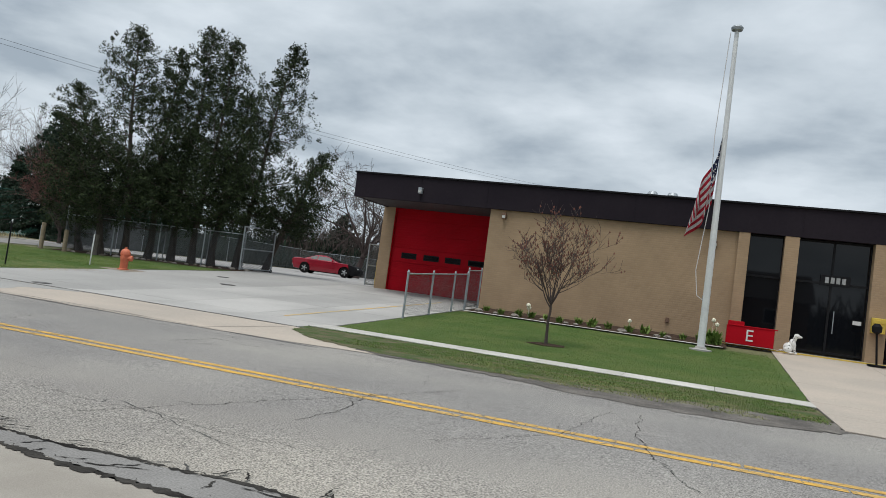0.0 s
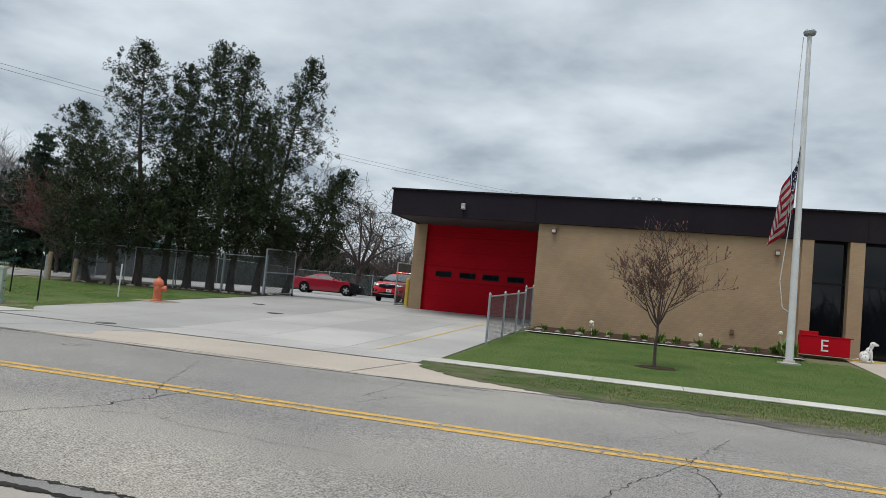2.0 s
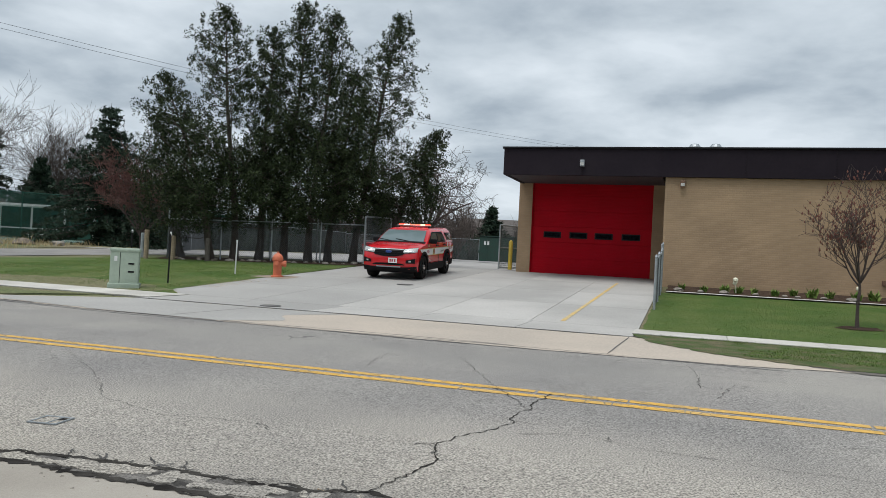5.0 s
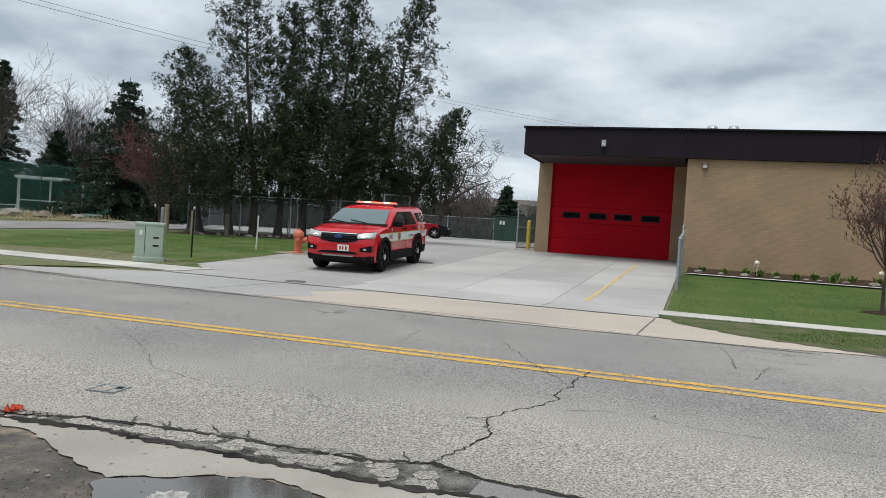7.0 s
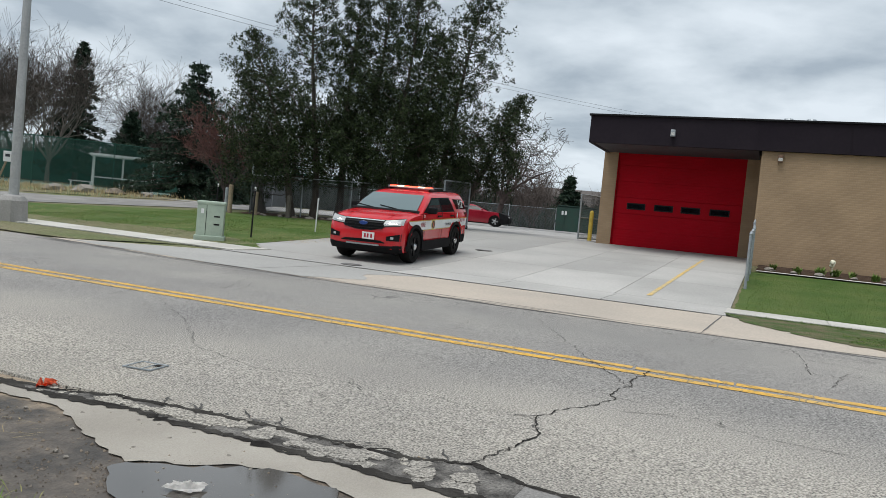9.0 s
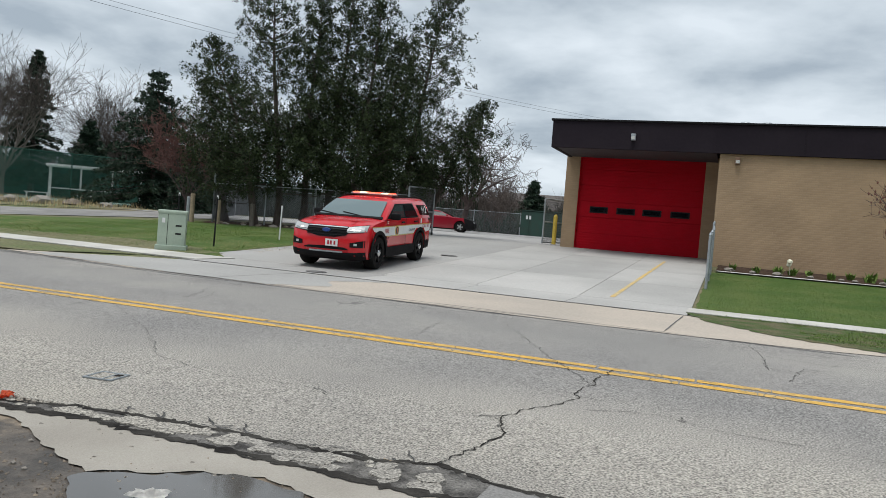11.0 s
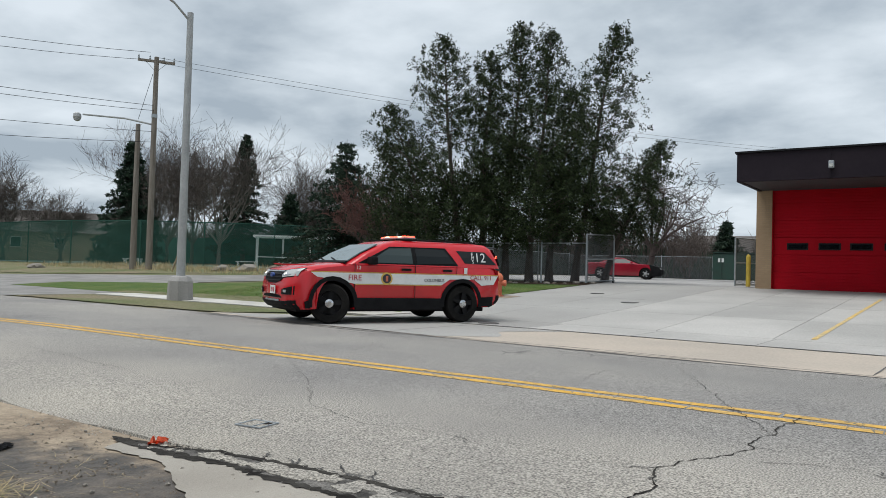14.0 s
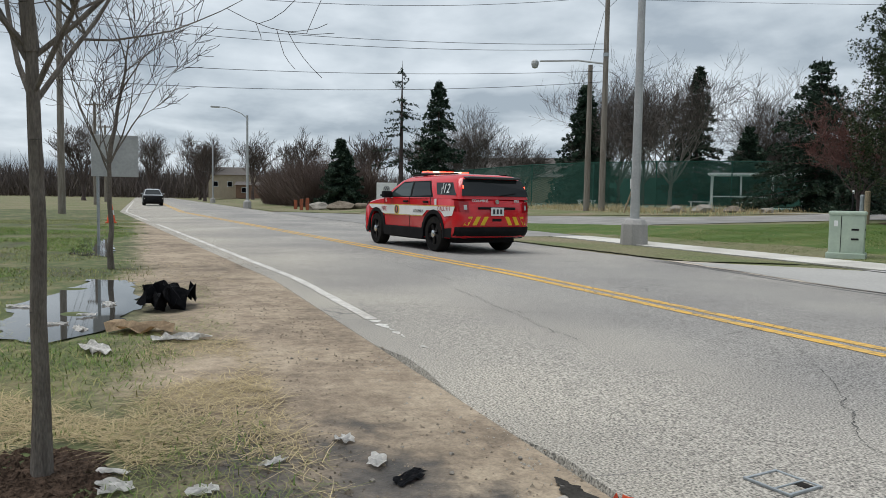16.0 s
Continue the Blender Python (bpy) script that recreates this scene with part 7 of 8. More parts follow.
def dumpster():
    d = thing("dumpster", "dark green steel dumpster in the yard", "dumpster", (-26.3, 51.0, gz(51.0)), 8)
    bm = B()
    sec = [(-0.95, 0.12), (0.75, 0.12), (0.95, 1.15), (0.95, 1.45), (-0.95, 1.75)]
    a, b = [bm.verts.new((-1.5, y, z)) for y, z in sec], [bm.verts.new((1.5, y, z)) for y, z in sec]
    bm.faces.new(a), bm.faces.new(b[::-1])
    for k in range(5):
        bm.faces.new((a[k], a[(k + 1) % 5], b[(k + 1) % 5], b[k]))
    bmesh.ops.recalc_face_normals(bm, faces=bm.faces[:])
    part("bin", bm, M["dump_green"], d)
    for u in (-0.75, 0.75):
        part("lid", plate(B(), [(u - 0.73, -1.0, 1.80), (u + 0.73, -1.0, 1.80), (u + 0.73, 1.0, 1.49), (u - 0.73, 1.0, 1.49)], 0.05, (0, 0, 1)), M["dump_green"], d)
    for u in (-1.0, 0.0, 1.0):
        part("rib", box(B(), (u, -0.97, 0.9), (0.08, 0.06, 1.5)), M["dump_green"], d)
    part("label", box(B(), (-1.0, -0.99, 1.35), (0.35, 0.01, 0.25)), M["white"], d)
    for u in (-1.55, 1.55):
        part("fork_pocket", box(B(), (u, 0, 0.75), (0.14, 1.2, 0.18)), M["dump_green"], d)


dumpster()


# ======== vehicles: x runs forward, y to the vehicle's left ========
def arc(cx, cz, r, a0, a1, n=9):
    return [(cx + r * math.cos(radians(a0 + (a1 - a0) * k / n)), cz + r * math.sin(radians(a0 + (a1 - a0) * k / n))) for k in range(n + 1)]


def body_loft(prof, layers, tuck):
    """A car body: one side outline carried across the width, drawn in towards the corners."""
    bm = B()
    cx = (max(p[0] for p in prof) + min(p[0] for p in prof)) / 2
    rings = []
    for y, sx in layers:
        ring = []
        for x, z in prof:
            ex = max(0.0, abs(x - cx) - 1.55) / 1.0
            xx = x - math.copysign(ex * (1 - sx), x - cx)
            yy = y * tuck(z) if abs(y) > 0.5 else y
            zz = z - (0.05 * (1 - sx) * 4 if z > 0.95 else 0)
            ring.append(bm.verts.new((xx, yy, zz)))
        rings.append(ring)
    n = len(prof)
    for p, q in zip(rings, rings[1:]):
        for k in range(n):
            j = (k + 1) % n
            bm.faces.new((p[k], p[j], q[j], q[k]))
    bm.faces.new(rings[0]), bm.faces.new(rings[-1][::-1])
    bmesh.ops.triangulate(bm, faces=[f for f in bm.faces if len(f.verts) > 4])
    bmesh.ops.recalc_face_normals(bm, faces=bm.faces[:])
    return bm


def cabin_loft(levels, r=0.16, n=4):
    """A glasshouse from (z, x_front, x_back, half_width) levels with rounded corners."""
    bm = B()
    rings = []
    for z, xf, xb, hw in levels:
        ring = []
        for cx, cy, a0 in ((xf - r, hw - r, 0), (xb + r, hw - r, 90), (xb + r, -hw + r, 180), (xf - r, -hw + r, 270)):
            for k in range(n + 1):
                a = radians(a0 + 90 * k / n)
                ring.append(bm.verts.new((cx + r * math.cos(a), cy + r * math.sin(a), z)))
        rings.append(ring)
    m = len(rings[0])
    for p, q in zip(rings, rings[1:]):
        for k in range(m):
            bm.faces.new((p[k], p[(k + 1) % m], q[(k + 1) % m], q[k]))
    bm.faces.new(rings[-1])
    bmesh.ops.recalc_face_normals(bm, faces=bm.faces[:])
    return bm


def wheel(parent, x, y, r, w, rim_mat, side, spokes=5, cap=True):
    wh = new("wheel")
    wh.parent = parent
    wh.matrix_basis = pose(x, y, r)
    wh["seat"] = (x, y, r)
    s = side
    part("tyre", lathe(B(), [(r * 0.62, -w / 2), (r * 0.93, -w / 2), (r, -w * 0.32), (r, w * 0.32), (r * 0.93, w / 2), (r * 0.62, w / 2), (r * 0.60, 0), (r * 0.62, -w / 2)], 28, axis="Y", caps=False), M["rubber"], wh, smooth=True)
    part("rim", lathe(B(), [(r * 0.63, s * -w * 0.40), (r * 0.65, s * w * 0.46), (r * 0.60, s * w * 0.46), (r * 0.56, s * w * 0.12), (0.03, s * w * 0.10)], 24, axis="Y"), M["rim_dark"], wh)
    for k in range(spokes):
        a = 2 * math.pi * k / spokes
        bm = B()
        yy = s * w * 0.40
        dx, dz = math.cos(a), math.sin(a)
        px, pz = -dz, dx
        pts = [(dx * 0.05 + px * 0.035, yy, dz * 0.05 + pz * 0.035), (dx * r * 0.62 + px * 0.05, yy, dz * r * 0.62 + pz * 0.05), (dx * r * 0.62 - px * 0.05, yy, dz * r * 0.62 - pz * 0.05), (dx * 0.05 - px * 0.035, yy, dz * 0.05 - pz * 0.035)]
        plate(bm, pts, 0.03, (0, -s, 0))
        part("spoke", bm, rim_mat, wh)
    part("hub_cap", lathe(B(), [(0.085, 0), (0.08, 0.03 * s), (0.04, 0.05 * s)], 14, (0, s * w * 0.42, 0), "Y"), M["chrome"] if cap else rim_mat, wh)
    return wh


def side_panel(name, parent, pts, yfun, s, mat, lift=0.006, thick=0.006, label="", bends=()):
    """A thin panel laid on the side of a body, following its bends in height."""
    bm = B()
    bm.faces.new([bm.verts.new((x, 0, z)) for x, z in pts])
    for z in bends:
        bmesh.ops.bisect_plane(bm, geom=bm.verts[:] + bm.edges[:] + bm.faces[:], plane_co=(0, 0, z), plane_no=(0, 0, 1))
    for v in bm.verts:
        v.co.y = s * (yfun(v.co.z) + lift)
    bmesh.ops.recalc_face_normals(bm, faces=bm.faces[:])
    if sum(f.normal.y for f in bm.faces) * s < 0:
        bmesh.ops.reverse_faces(bm, faces=bm.faces[:])
    bmesh.ops.solidify(bm, geom=bm.faces[:], thickness=thick)
    return part(name, bm, mat, parent, label)


def wrap(name, parent, xfun, ys, zlo, zhi, mat, out, thick=0.012, label=""):
    """A panel that wraps round the front or rear corner of a body; zlo and zhi are functions of y."""
    bm = B()
    rows = []
    for q in (0, 0.34, 0.67, 1):
        rows.append([bm.verts.new((xfun(y, zlo(y) + q * (zhi(y) - zlo(y))) + out, y, zlo(y) + q * (zhi(y) - zlo(y)))) for y in ys])
    for lo, hi in zip(rows, rows[1:]):
        for k in range(len(ys) - 1):
            bm.faces.new((lo[k], lo[k + 1], hi[k + 1], hi[k]))
    bmesh.ops.recalc_face_normals(bm, faces=bm.faces[:])
    if sum(f.normal.x for f in bm.faces) * out < 0:
        bmesh.ops.reverse_faces(bm, faces=bm.faces[:])
    bmesh.ops.solidify(bm, geom=bm.faces[:], thickness=thick)
    return part(name, bm, mat, parent, label)


def arch_liner(parent, x, R, r, s, y0, y1):
    bm = B()
    pts = arc(x, R, r, 190, -10, 14)
    a, b = [bm.verts.new((px, s * y0, pz)) for px, pz in pts], [bm.verts.new((px, s * y1, pz)) for px, pz in pts]
    for k in range(14):
        bm.faces.new((a[k], a[k + 1], b[k + 1], b[k]))
    bm.faces.new(a)
    bmesh.ops.triangulate(bm, faces=[f for f in bm.faces if len(f.verts) > 4])
    part("wheel_well", bm, M["black"], parent)


def fire_suv():
    v = thing("fire_suv", "red fire SUV with white side stripe and lit lightbar", "fire vehicle")
    R = 0.385
    prof = ([(2.28, 0.27), (2.40, 0.36), (2.44, 0.55), (2.43, 0.72), (2.38, 0.92), (2.26, 1.03), (1.95, 1.10), (1.55, 1.145), (1.08, 1.19), (0.5, 1.20), (-1.0, 1.20), (-2.4, 1.21), (-2.56, 1.12), (-2.60, 0.95), (-2.62, 0.72), (-2.60, 0.48), (-2.48, 0.36), (-2.30, 0.31)]
            + [(-1.433 - 0.455, 0.32)] + arc(-1.433, R, 0.455, 175, 5, 10) + [(-1.433 + 0.455, 0.29), (0.978, 0.27)] + arc(1.433, R, 0.455, 175, 5, 10) + [(1.433 + 0.455, 0.28)])
    tuck = lambda z: 0.955 if z < 0.35 else (1.0 if z < 1.0 else 1.0 - 0.16 * (z - 1.0))
    body = part("body", body_loft(prof, [(-0.955, 0.70), (-0.90, 0.86), (-0.72, 0.97), (0, 1.0), (0.72, 0.97), (0.90, 0.86), (0.955, 0.70)], tuck), M["car_red"], v, smooth=True)
    part("cabin", cabin_loft([(1.15, 1.16, -2.55, 0.925), (1.36, 0.82, -2.47, 0.875), (1.56, 0.40, -2.36, 0.80), (1.645, 0.16, -2.26, 0.70), (1.685, -0.25, -1.9, 0.50)]), M["car_red"], v, "red roof and pillars", smooth=True)
    yb = lambda z: 0.955 if z <= 1.0 else 0.955 * (1.0 - 0.16 * (z - 1.0))
    yc = lambda z: 0.925 - 0.05 * (z - 1.15) / 0.21 if z < 1.36 else 0.875 - 0.075 * (z - 1.36) / 0.20
    pull = lambda y: float(np.interp(abs(y), [0, 0.72, 0.90, 0.955], [1.0, 0.97, 0.86, 0.70]))
    fz, fx = [0.27, 0.36, 0.55, 0.72, 0.92, 1.03, 1.10], [2.28, 2.40, 2.44, 2.43, 2.38, 2.26, 1.95]
    rz, rx = [0.31, 0.36, 0.48, 0.72, 0.95, 1.12, 1.21], [-2.30, -2.48, -2.60, -2.62, -2.60, -2.56, -2.4]

    def front_x(y, z):
        x = float(np.interp(z, fz, fx))
        return x - max(0.0, x + 0.09 - 1.55) * (1 - pull(y))

    def rear_x(y, z):
        x = float(np.interp(z, rz, rx))
        return x + max(0.0, -0.09 - x - 1.55) * (1 - pull(y))

    # wheel wells and underside
    for x in (1.433, -1.433):
        for s in (1, -1):
            arch_liner(v, x, R, 0.448, s, 0.60, 0.953)
    part("underside", box(B(), (0, 0, 0.30), (4.3, 1.5, 0.16)), M["black"], v)
    for s in (1, -1):
        # glass
        zb = (1.36,)
        side_panel("side_window", v, [(0.70, 1.20), (0.66, 1.23), (0.22, 1.495), (-0.26, 1.515), (-0.28, 1.20)], yc, s, M["door_glass"], bends=zb)
        side_panel("side_window", v, [(-0.37, 1.20), (-0.35, 1.515), (-1.02, 1.51), (-1.25, 1.22)], yc, s, M["tint"], bends=zb)
        side_panel("quarter_window", v, [(-1.50, 1.24), (-1.32, 1.50), (-2.10, 1.495), (-2.40, 1.225)], yc, s, M["tint"], bends=zb)
        side_panel("window_trim", v, [(0.92, 1.175), (0.20, 1.535), (-1.06, 1.545), (-1.34, 1.175)], yc, s, M["black"], 0.001, 0.004, bends=zb)
        # plastic cladding over the arches and along the sill
        for x in (1.433, -1.433):
            bm = B()
            o, i2 = arc(x, R, 0.53, 188, -8, 12), arc(x, R, 0.445, 188, -8, 12)
            for k in range(12):
                plate(bm, [(o[k][0], s * 0.950, o[k][1]), (o[k + 1][0], s * 0.950, o[k + 1][1]), (i2[k + 1][0], s * 0.950, i2[k + 1][1]), (i2[k][0], s * 0.950, i2[k][1])], 0.022, (0, s, 0))
            part("arch_cladding", bm, M["black"], v, "black arch cladding")
        side_panel("rear_cladding", v, [(-1.90, 0.33), (-2.27, 0.34), (-2.29, 0.54), (-1.90, 0.52)], yb, s, M["black"], 0.004, 0.006)
        side_panel("front_cladding", v, [(1.91, 0.29), (2.02, 0.29), (2.05, 0.42), (1.93, 0.45)], yb, s, M["black"], 0.004, 0.006)
        part("sill_cladding", box(B(), (0, s * 0.945, 0.38), (1.92, 0.05, 0.24), 0.02), M["black"], v)
        # stripes
        band = [(1.92, 0.985), (1.78, 0.90), (1.62, 0.88), (0.985, 0.775), (-0.93, 0.775), (-1.12, 0.895), (-1.75, 0.895), (-1.95, 0.775), (-2.30, 0.80), (-2.42, 0.985)]
        st = side_panel("white_stripe", v, band, yb, s, M["white"], 0.003, 0.004, "white reflective side stripe")
        for za, zb, mt in ((0.990, 1.004, "gold"), (0.757, 0.770, "gold")):
            if za > 0.9:
                side_panel("pinstripe", v, [(1.92, za), (-2.42, za), (-2.42, zb), (1.92, zb)], yb, s, M[mt], 0.004, 0.004)
            else:
                side_panel("pinstripe", v, [(0.97, za), (-0.92, za), (-0.92, zb), (0.97, zb)], yb, s, M[mt], 0.004, 0.004)
        face = lambda x, z: Matrix.Translation((x, s * (yb(z) + 0.010), z)) @ (pose(0, 0, 0, 90, 0, 180) if s > 0 else pose(0, 0, 0, 90, 0, 0))
        lettering("lettering", "FIRE", 0.155, M["letter_red"], v, face(0.98, 0.89), 0.001, "dark red word")
        lettering("lettering", "COLUMBUS", 0.088, M["letter_dark"], v, face(-0.75, 0.865), 0.001, "small dark word")
        lettering("lettering", "CALL 911", 0.13, M["letter_red"], v, face(-1.93, 0.935), 0.001, "dark red words")
        lettering("lettering", "12", 0.10, M["white"], v, face(0.90, 1.09), 0.001, "small white number")
        ax = Vector((0, s * 1.0, 0.22)).normalized()
        wq = lambda x, z: Matrix.Translation((x, s * (yc(z) + 0.020), z)) @ (pose(0, 0, 0, 90, 0, 180) if s > 0 else pose(0, 0, 0, 90, 0, 0)) @ pose(0, 0, 0, -14, 0, 0)
        lettering("lettering", "12", 0.28, M["white"], v, wq(-1.93 if s > 0 else -1.76, 1.36), 0.001, "white number")
        for k, ch in enumerate("EMS"):
            lettering("lettering", ch, 0.105, M["white"], v, wq(-1.72 if s > 0 else -1.97, 1.435 - 0.078 * k), 0.001)
        em = part("emblem", lathe(B(), [(0.125, s * 0.958), (0.125, s * 0.964), (0.11, s * 0.966)], 20, (0.31, 0, 0.885), "Y"), M["gold"], v, "round gold and black emblem")
        part("emblem_field", lathe(B(), [(0.092, s * 0.964), (0.092, s * 0.969)], 18, (0.31, 0, 0.885), "Y"), M["letter_dark"], v)
        part("emblem_flame", box(B(), (0.31, s * 0.971, 0.885), (0.05, 0.004, 0.11), 0.0), M["hydrant"], v)
        # mirror, handles, lamps, seams
        mi = part("mirror", box(B(), (0.66, s * 1.05, 1.235), (0.15, 0.24, 0.16), 0.04), M["black"], v, "black door mirror")
        for x in (-0.12, -1.06):
            part("door_handle", box(B(), (x, s * 0.958, 1.075), (0.21, 0.035, 0.045), 0.012), M["black"], v)
        for x in (0.98, -0.32, -1.28):
            part("door_seam", box(B(), (x, s * 0.953, 0.83), (0.010, 0.008, 0.70)), M["black"], v)
        part("fuel_flap", box(B(), (-1.50, s * 0.952, 1.08), (0.09, 0.008, 0.13), 0.003), M["white"], v) if s > 0 else None
        ys = [s * q for q in (0.50, 0.60, 0.70, 0.80, 0.88, 0.93)]
        wrap("headlight", v, front_x, ys, lambda y: 0.865 + 0.10 * (abs(y) - 0.5), lambda y: 0.99 + 0.06 * (abs(y) - 0.5) / 0.43, M["lens_clear"], 0.024, 0.02, "clear headlight lens")
        wrap("headlight_bezel", v, front_x, ys, lambda y: 0.85 + 0.10 * (abs(y) - 0.5), lambda y: 1.0 + 0.06 * (abs(y) - 0.5) / 0.43, M["black"], 0.014, 0.01)
        wrap("headlight_beam", v, front_x, [s * 0.62, s * 0.67], lambda y: 0.925, lambda y: 0.955, M["headlight"], 0.030, 0.01, "lit headlight bulb")
        wrap("fog_recess", v, front_x, [s * q for q in (0.60, 0.70, 0.80, 0.88, 0.92)], lambda y: 0.545, lambda y: 0.64 + 0.22 * (abs(y) - 0.60), M["black"], 0.016, 0.01)
        wrap("fog_lens", v, front_x, [s * 0.70, s * 0.77], lambda y: 0.585, lambda y: 0.635, M["lens_clear"], 0.022, 0.01)
        wrap("headlight_chrome", v, front_x, [s * q for q in (0.53, 0.62, 0.72, 0.82)], lambda y: 0.90 + 0.08 * (abs(y) - 0.5), lambda y: 0.918 + 0.08 * (abs(y) - 0.5), M["chrome"], 0.030, 0.008)
        wrap("tail_lamp", v, rear_x, [s * q for q in (0.70, 0.80, 0.88, 0.94)], lambda y: 0.88 + 0.05 * (abs(y) - 0.7), lambda y: 1.09 + 0.1 * (abs(y) - 0.7), M["lens_red"], -0.026, 0.02, "red tail lamp")
        wrap("reverse_lens", v, rear_x, [s * q for q in (0.74, 0.80)], lambda y: 0.93, lambda y: 1.03, M["lens_clear"], -0.030, 0.01)
        part("roof_rail", rod(B(), (0.0, s * 0.66, 1.69), (-1.95, s * 0.64, 1.69), 0.018, n=6), M["black"], v)
    # windshield, rear glass
    bm = B()
    plate(bm, [(1.145, 0.82, 1.175), (0.83, 0.78, 1.37), (0.42, 0.70, 1.565), (0.42, -0.70, 1.565), (0.83, -0.78, 1.37), (1.145, -0.82, 1.175)], 0.02, (0.5, 0, 0.86))
    part("windshield", bm, M["windshield"], v)
    bm = B()
    plate(bm, [(1.17, 0.90, 1.16), (1.12, 0.90, 1.20), (1.12, -0.90, 1.20), (1.17, -0.90, 1.16)], 0.03, (0.5, 0, 0.86))
    part("cowl", bm, M["black"], v)
    for y in (0.35, -0.3):
        part("wiper", rod(B(), (1.13, y, 1.215), (1.03, y - 0.55, 1.285), 0.012, n=5), M["black"], v)
    bm = B()
    plate(bm, [(-2.53, 0.85, 1.215), (-2.485, 0.82, 1.36), (-2.375, 0.74, 1.56), (-2.375, -0.74, 1.56), (-2.485, -0.82, 1.36), (-2.53, -0.85, 1.215)], 0.015, (-1, 0, 0.3))
    part("rear_window", bm, M["tint"], v)
    part("spoiler", box(B(), (-2.34, 0, 1.60), (0.34, 1.34, 0.05), 0.02), M["car_dark"], v, "dark roof spoiler")
    # front end
    gr = wrap("grille", v, front_x, [-0.53, -0.45, -0.2, 0, 0.2, 0.45, 0.53], lambda y: 0.755 + 0.09 * max(0, abs(y) - 0.35) / 0.18, lambda y: 1.005, M["black"], 0.024, 0.02, "black front grille")
    for z in (0.81, 0.875, 0.94, 0.99):
        wrap("grille_bar", gr, front_x, [-0.49, -0.2, 0, 0.2, 0.49], lambda y, z=z: z - 0.009, lambda y, z=z: z + 0.009, M["rim_dark"] if z < 0.98 else M["galv"], 0.040, 0.016)
    bd = lathe(B(), [(0.06, 2.40), (0.06, 2.445), (0.05, 2.452)], 18, (0, 0, 0), "X")
    for q in bd.verts:
        q.co.y, q.co.z = q.co.y * 1.7, q.co.z * 0.75 + 0.905
    part("badge", bd, M["badge_blue"], v, "oval blue badge")
    wrap("lower_intake", v, front_x, [-0.55, -0.45, 0, 0.45, 0.55], lambda y: 0.475, lambda y: 0.545 - 0.05 * max(0, abs(y) - 0.4) / 0.15, M["black"], 0.016, 0.012)
    wrap("bumper_skirt", v, front_x, [-0.93, -0.88, -0.78, -0.55, 0, 0.55, 0.78, 0.88, 0.93], lambda y: 0.27, lambda y: 0.40 + 0.09 * max(0.0, abs(y) - 0.45), M["black"], 0.030, 0.03, "black bumper skirt")
    wrap("skid_strip", v, front_x, [-0.42, -0.2, 0, 0.2, 0.42], lambda y: 0.405, lambda y: 0.435, M["galv"], 0.030, 0.02, "silver skid strip")
    pl = part("plate", box(B(), (2.466, 0.16, 0.625), (0.012, 0.31, 0.16), 0.004), M["white"], v, "white plate with dark bars")
    for y in (0.08, 0.15, 0.24):
        part("bar", box(B(), (2.474, y, 0.625), (0.004, 0.045, 0.09)), M["letter_red"], pl)
    for s in (1, -1):
        part("hood_crease", box(B(), (1.75, s * 0.55, 1.118), (0.95, 0.03, 0.02), 0.008, rz=-s * 3), M["car_red"], v)
    # rear end
    wrap("rear_bumper", v, rear_x, [-0.94, -0.88, -0.78, -0.55, 0, 0.55, 0.78, 0.88, 0.94], lambda y: 0.31, lambda y: 0.57, M["black"], -0.034, 0.03, "black rear bumper")
    part("tailgate_strip", box(B(), (-2.605, 0, 0.965), (0.03, 0.95, 0.05), 0.01), M["black"], v)
    rp = part("plate", box(B(), (-2.632, 0, 0.895), (0.012, 0.33, 0.17), 0.004), M["white"], v, "white plate with dark bars")
    for y in (-0.09, 0.0, 0.09):
        part("bar", box(B(), (-2.640, y, 0.895), (0.004, 0.05, 0.10)), M["letter_dark"], rp)
    for s in (1, -1):
        for k in range(3):
            y0 = 0.31 + 0.195 * k
            bm = B()
            q = [(y0, 0.61), (y0 + 0.10, 0.61), (y0 + 0.0, 0.79), (y0 - 0.10, 0.79)]
            plate(bm, [(rear_x(y, z) - 0.004, s * y, z) for y, z in q], 0.006, (-1, 0, 0))
            part("chevron", bm, M["chevron"], v, "slanted yellow chevron")
    lettering("lettering", "COLUMBUS", 0.075, M["white"], v, pose(-2.585, 0.42, 1.115, 90, 0, -90), 0.004, "small white word")
    lettering("lettering", "FIRE", 0.065, M["white"], v, pose(-2.585, -0.52, 1.115, 90, 0, -90), 0.004, "small white word")
    part("latch_recess", box(B(), (-2.612, 0, 0.72), (0.02, 0.24, 0.06), 0.01), M["black"], v)
    part("rear_wiper", rod(B(), (-2.56, -0.1, 1.225), (-2.53, -0.52, 1.28), 0.012, n=5), M["black"], v)
    part("rear_badge", lathe(B(), [(0.05, -2.60), (0.05, -2.615)], 14, (0, 0, 1.10), "X"), M["chrome"], v)
    for s in (1, -1):
        part("rear_window_lamp", box(B(), (-2.47, s * 0.79, 1.40), (0.03, 0.02, 0.06)), M["lamp_red"], v, "lit red warning lamp")
    # lightbar
    lb = part("lightbar", box(B(), (-0.35, 0, 1.735), (0.26, 1.22, 0.035), 0.015), M["galv"], v, "flat roof lightbar, lit red")
    for s in (1, -1):
        part("bar_foot", box(B(), (-0.35, s * 0.56, 1.69), (0.10, 0.06, 0.08)), M["black"], lb)
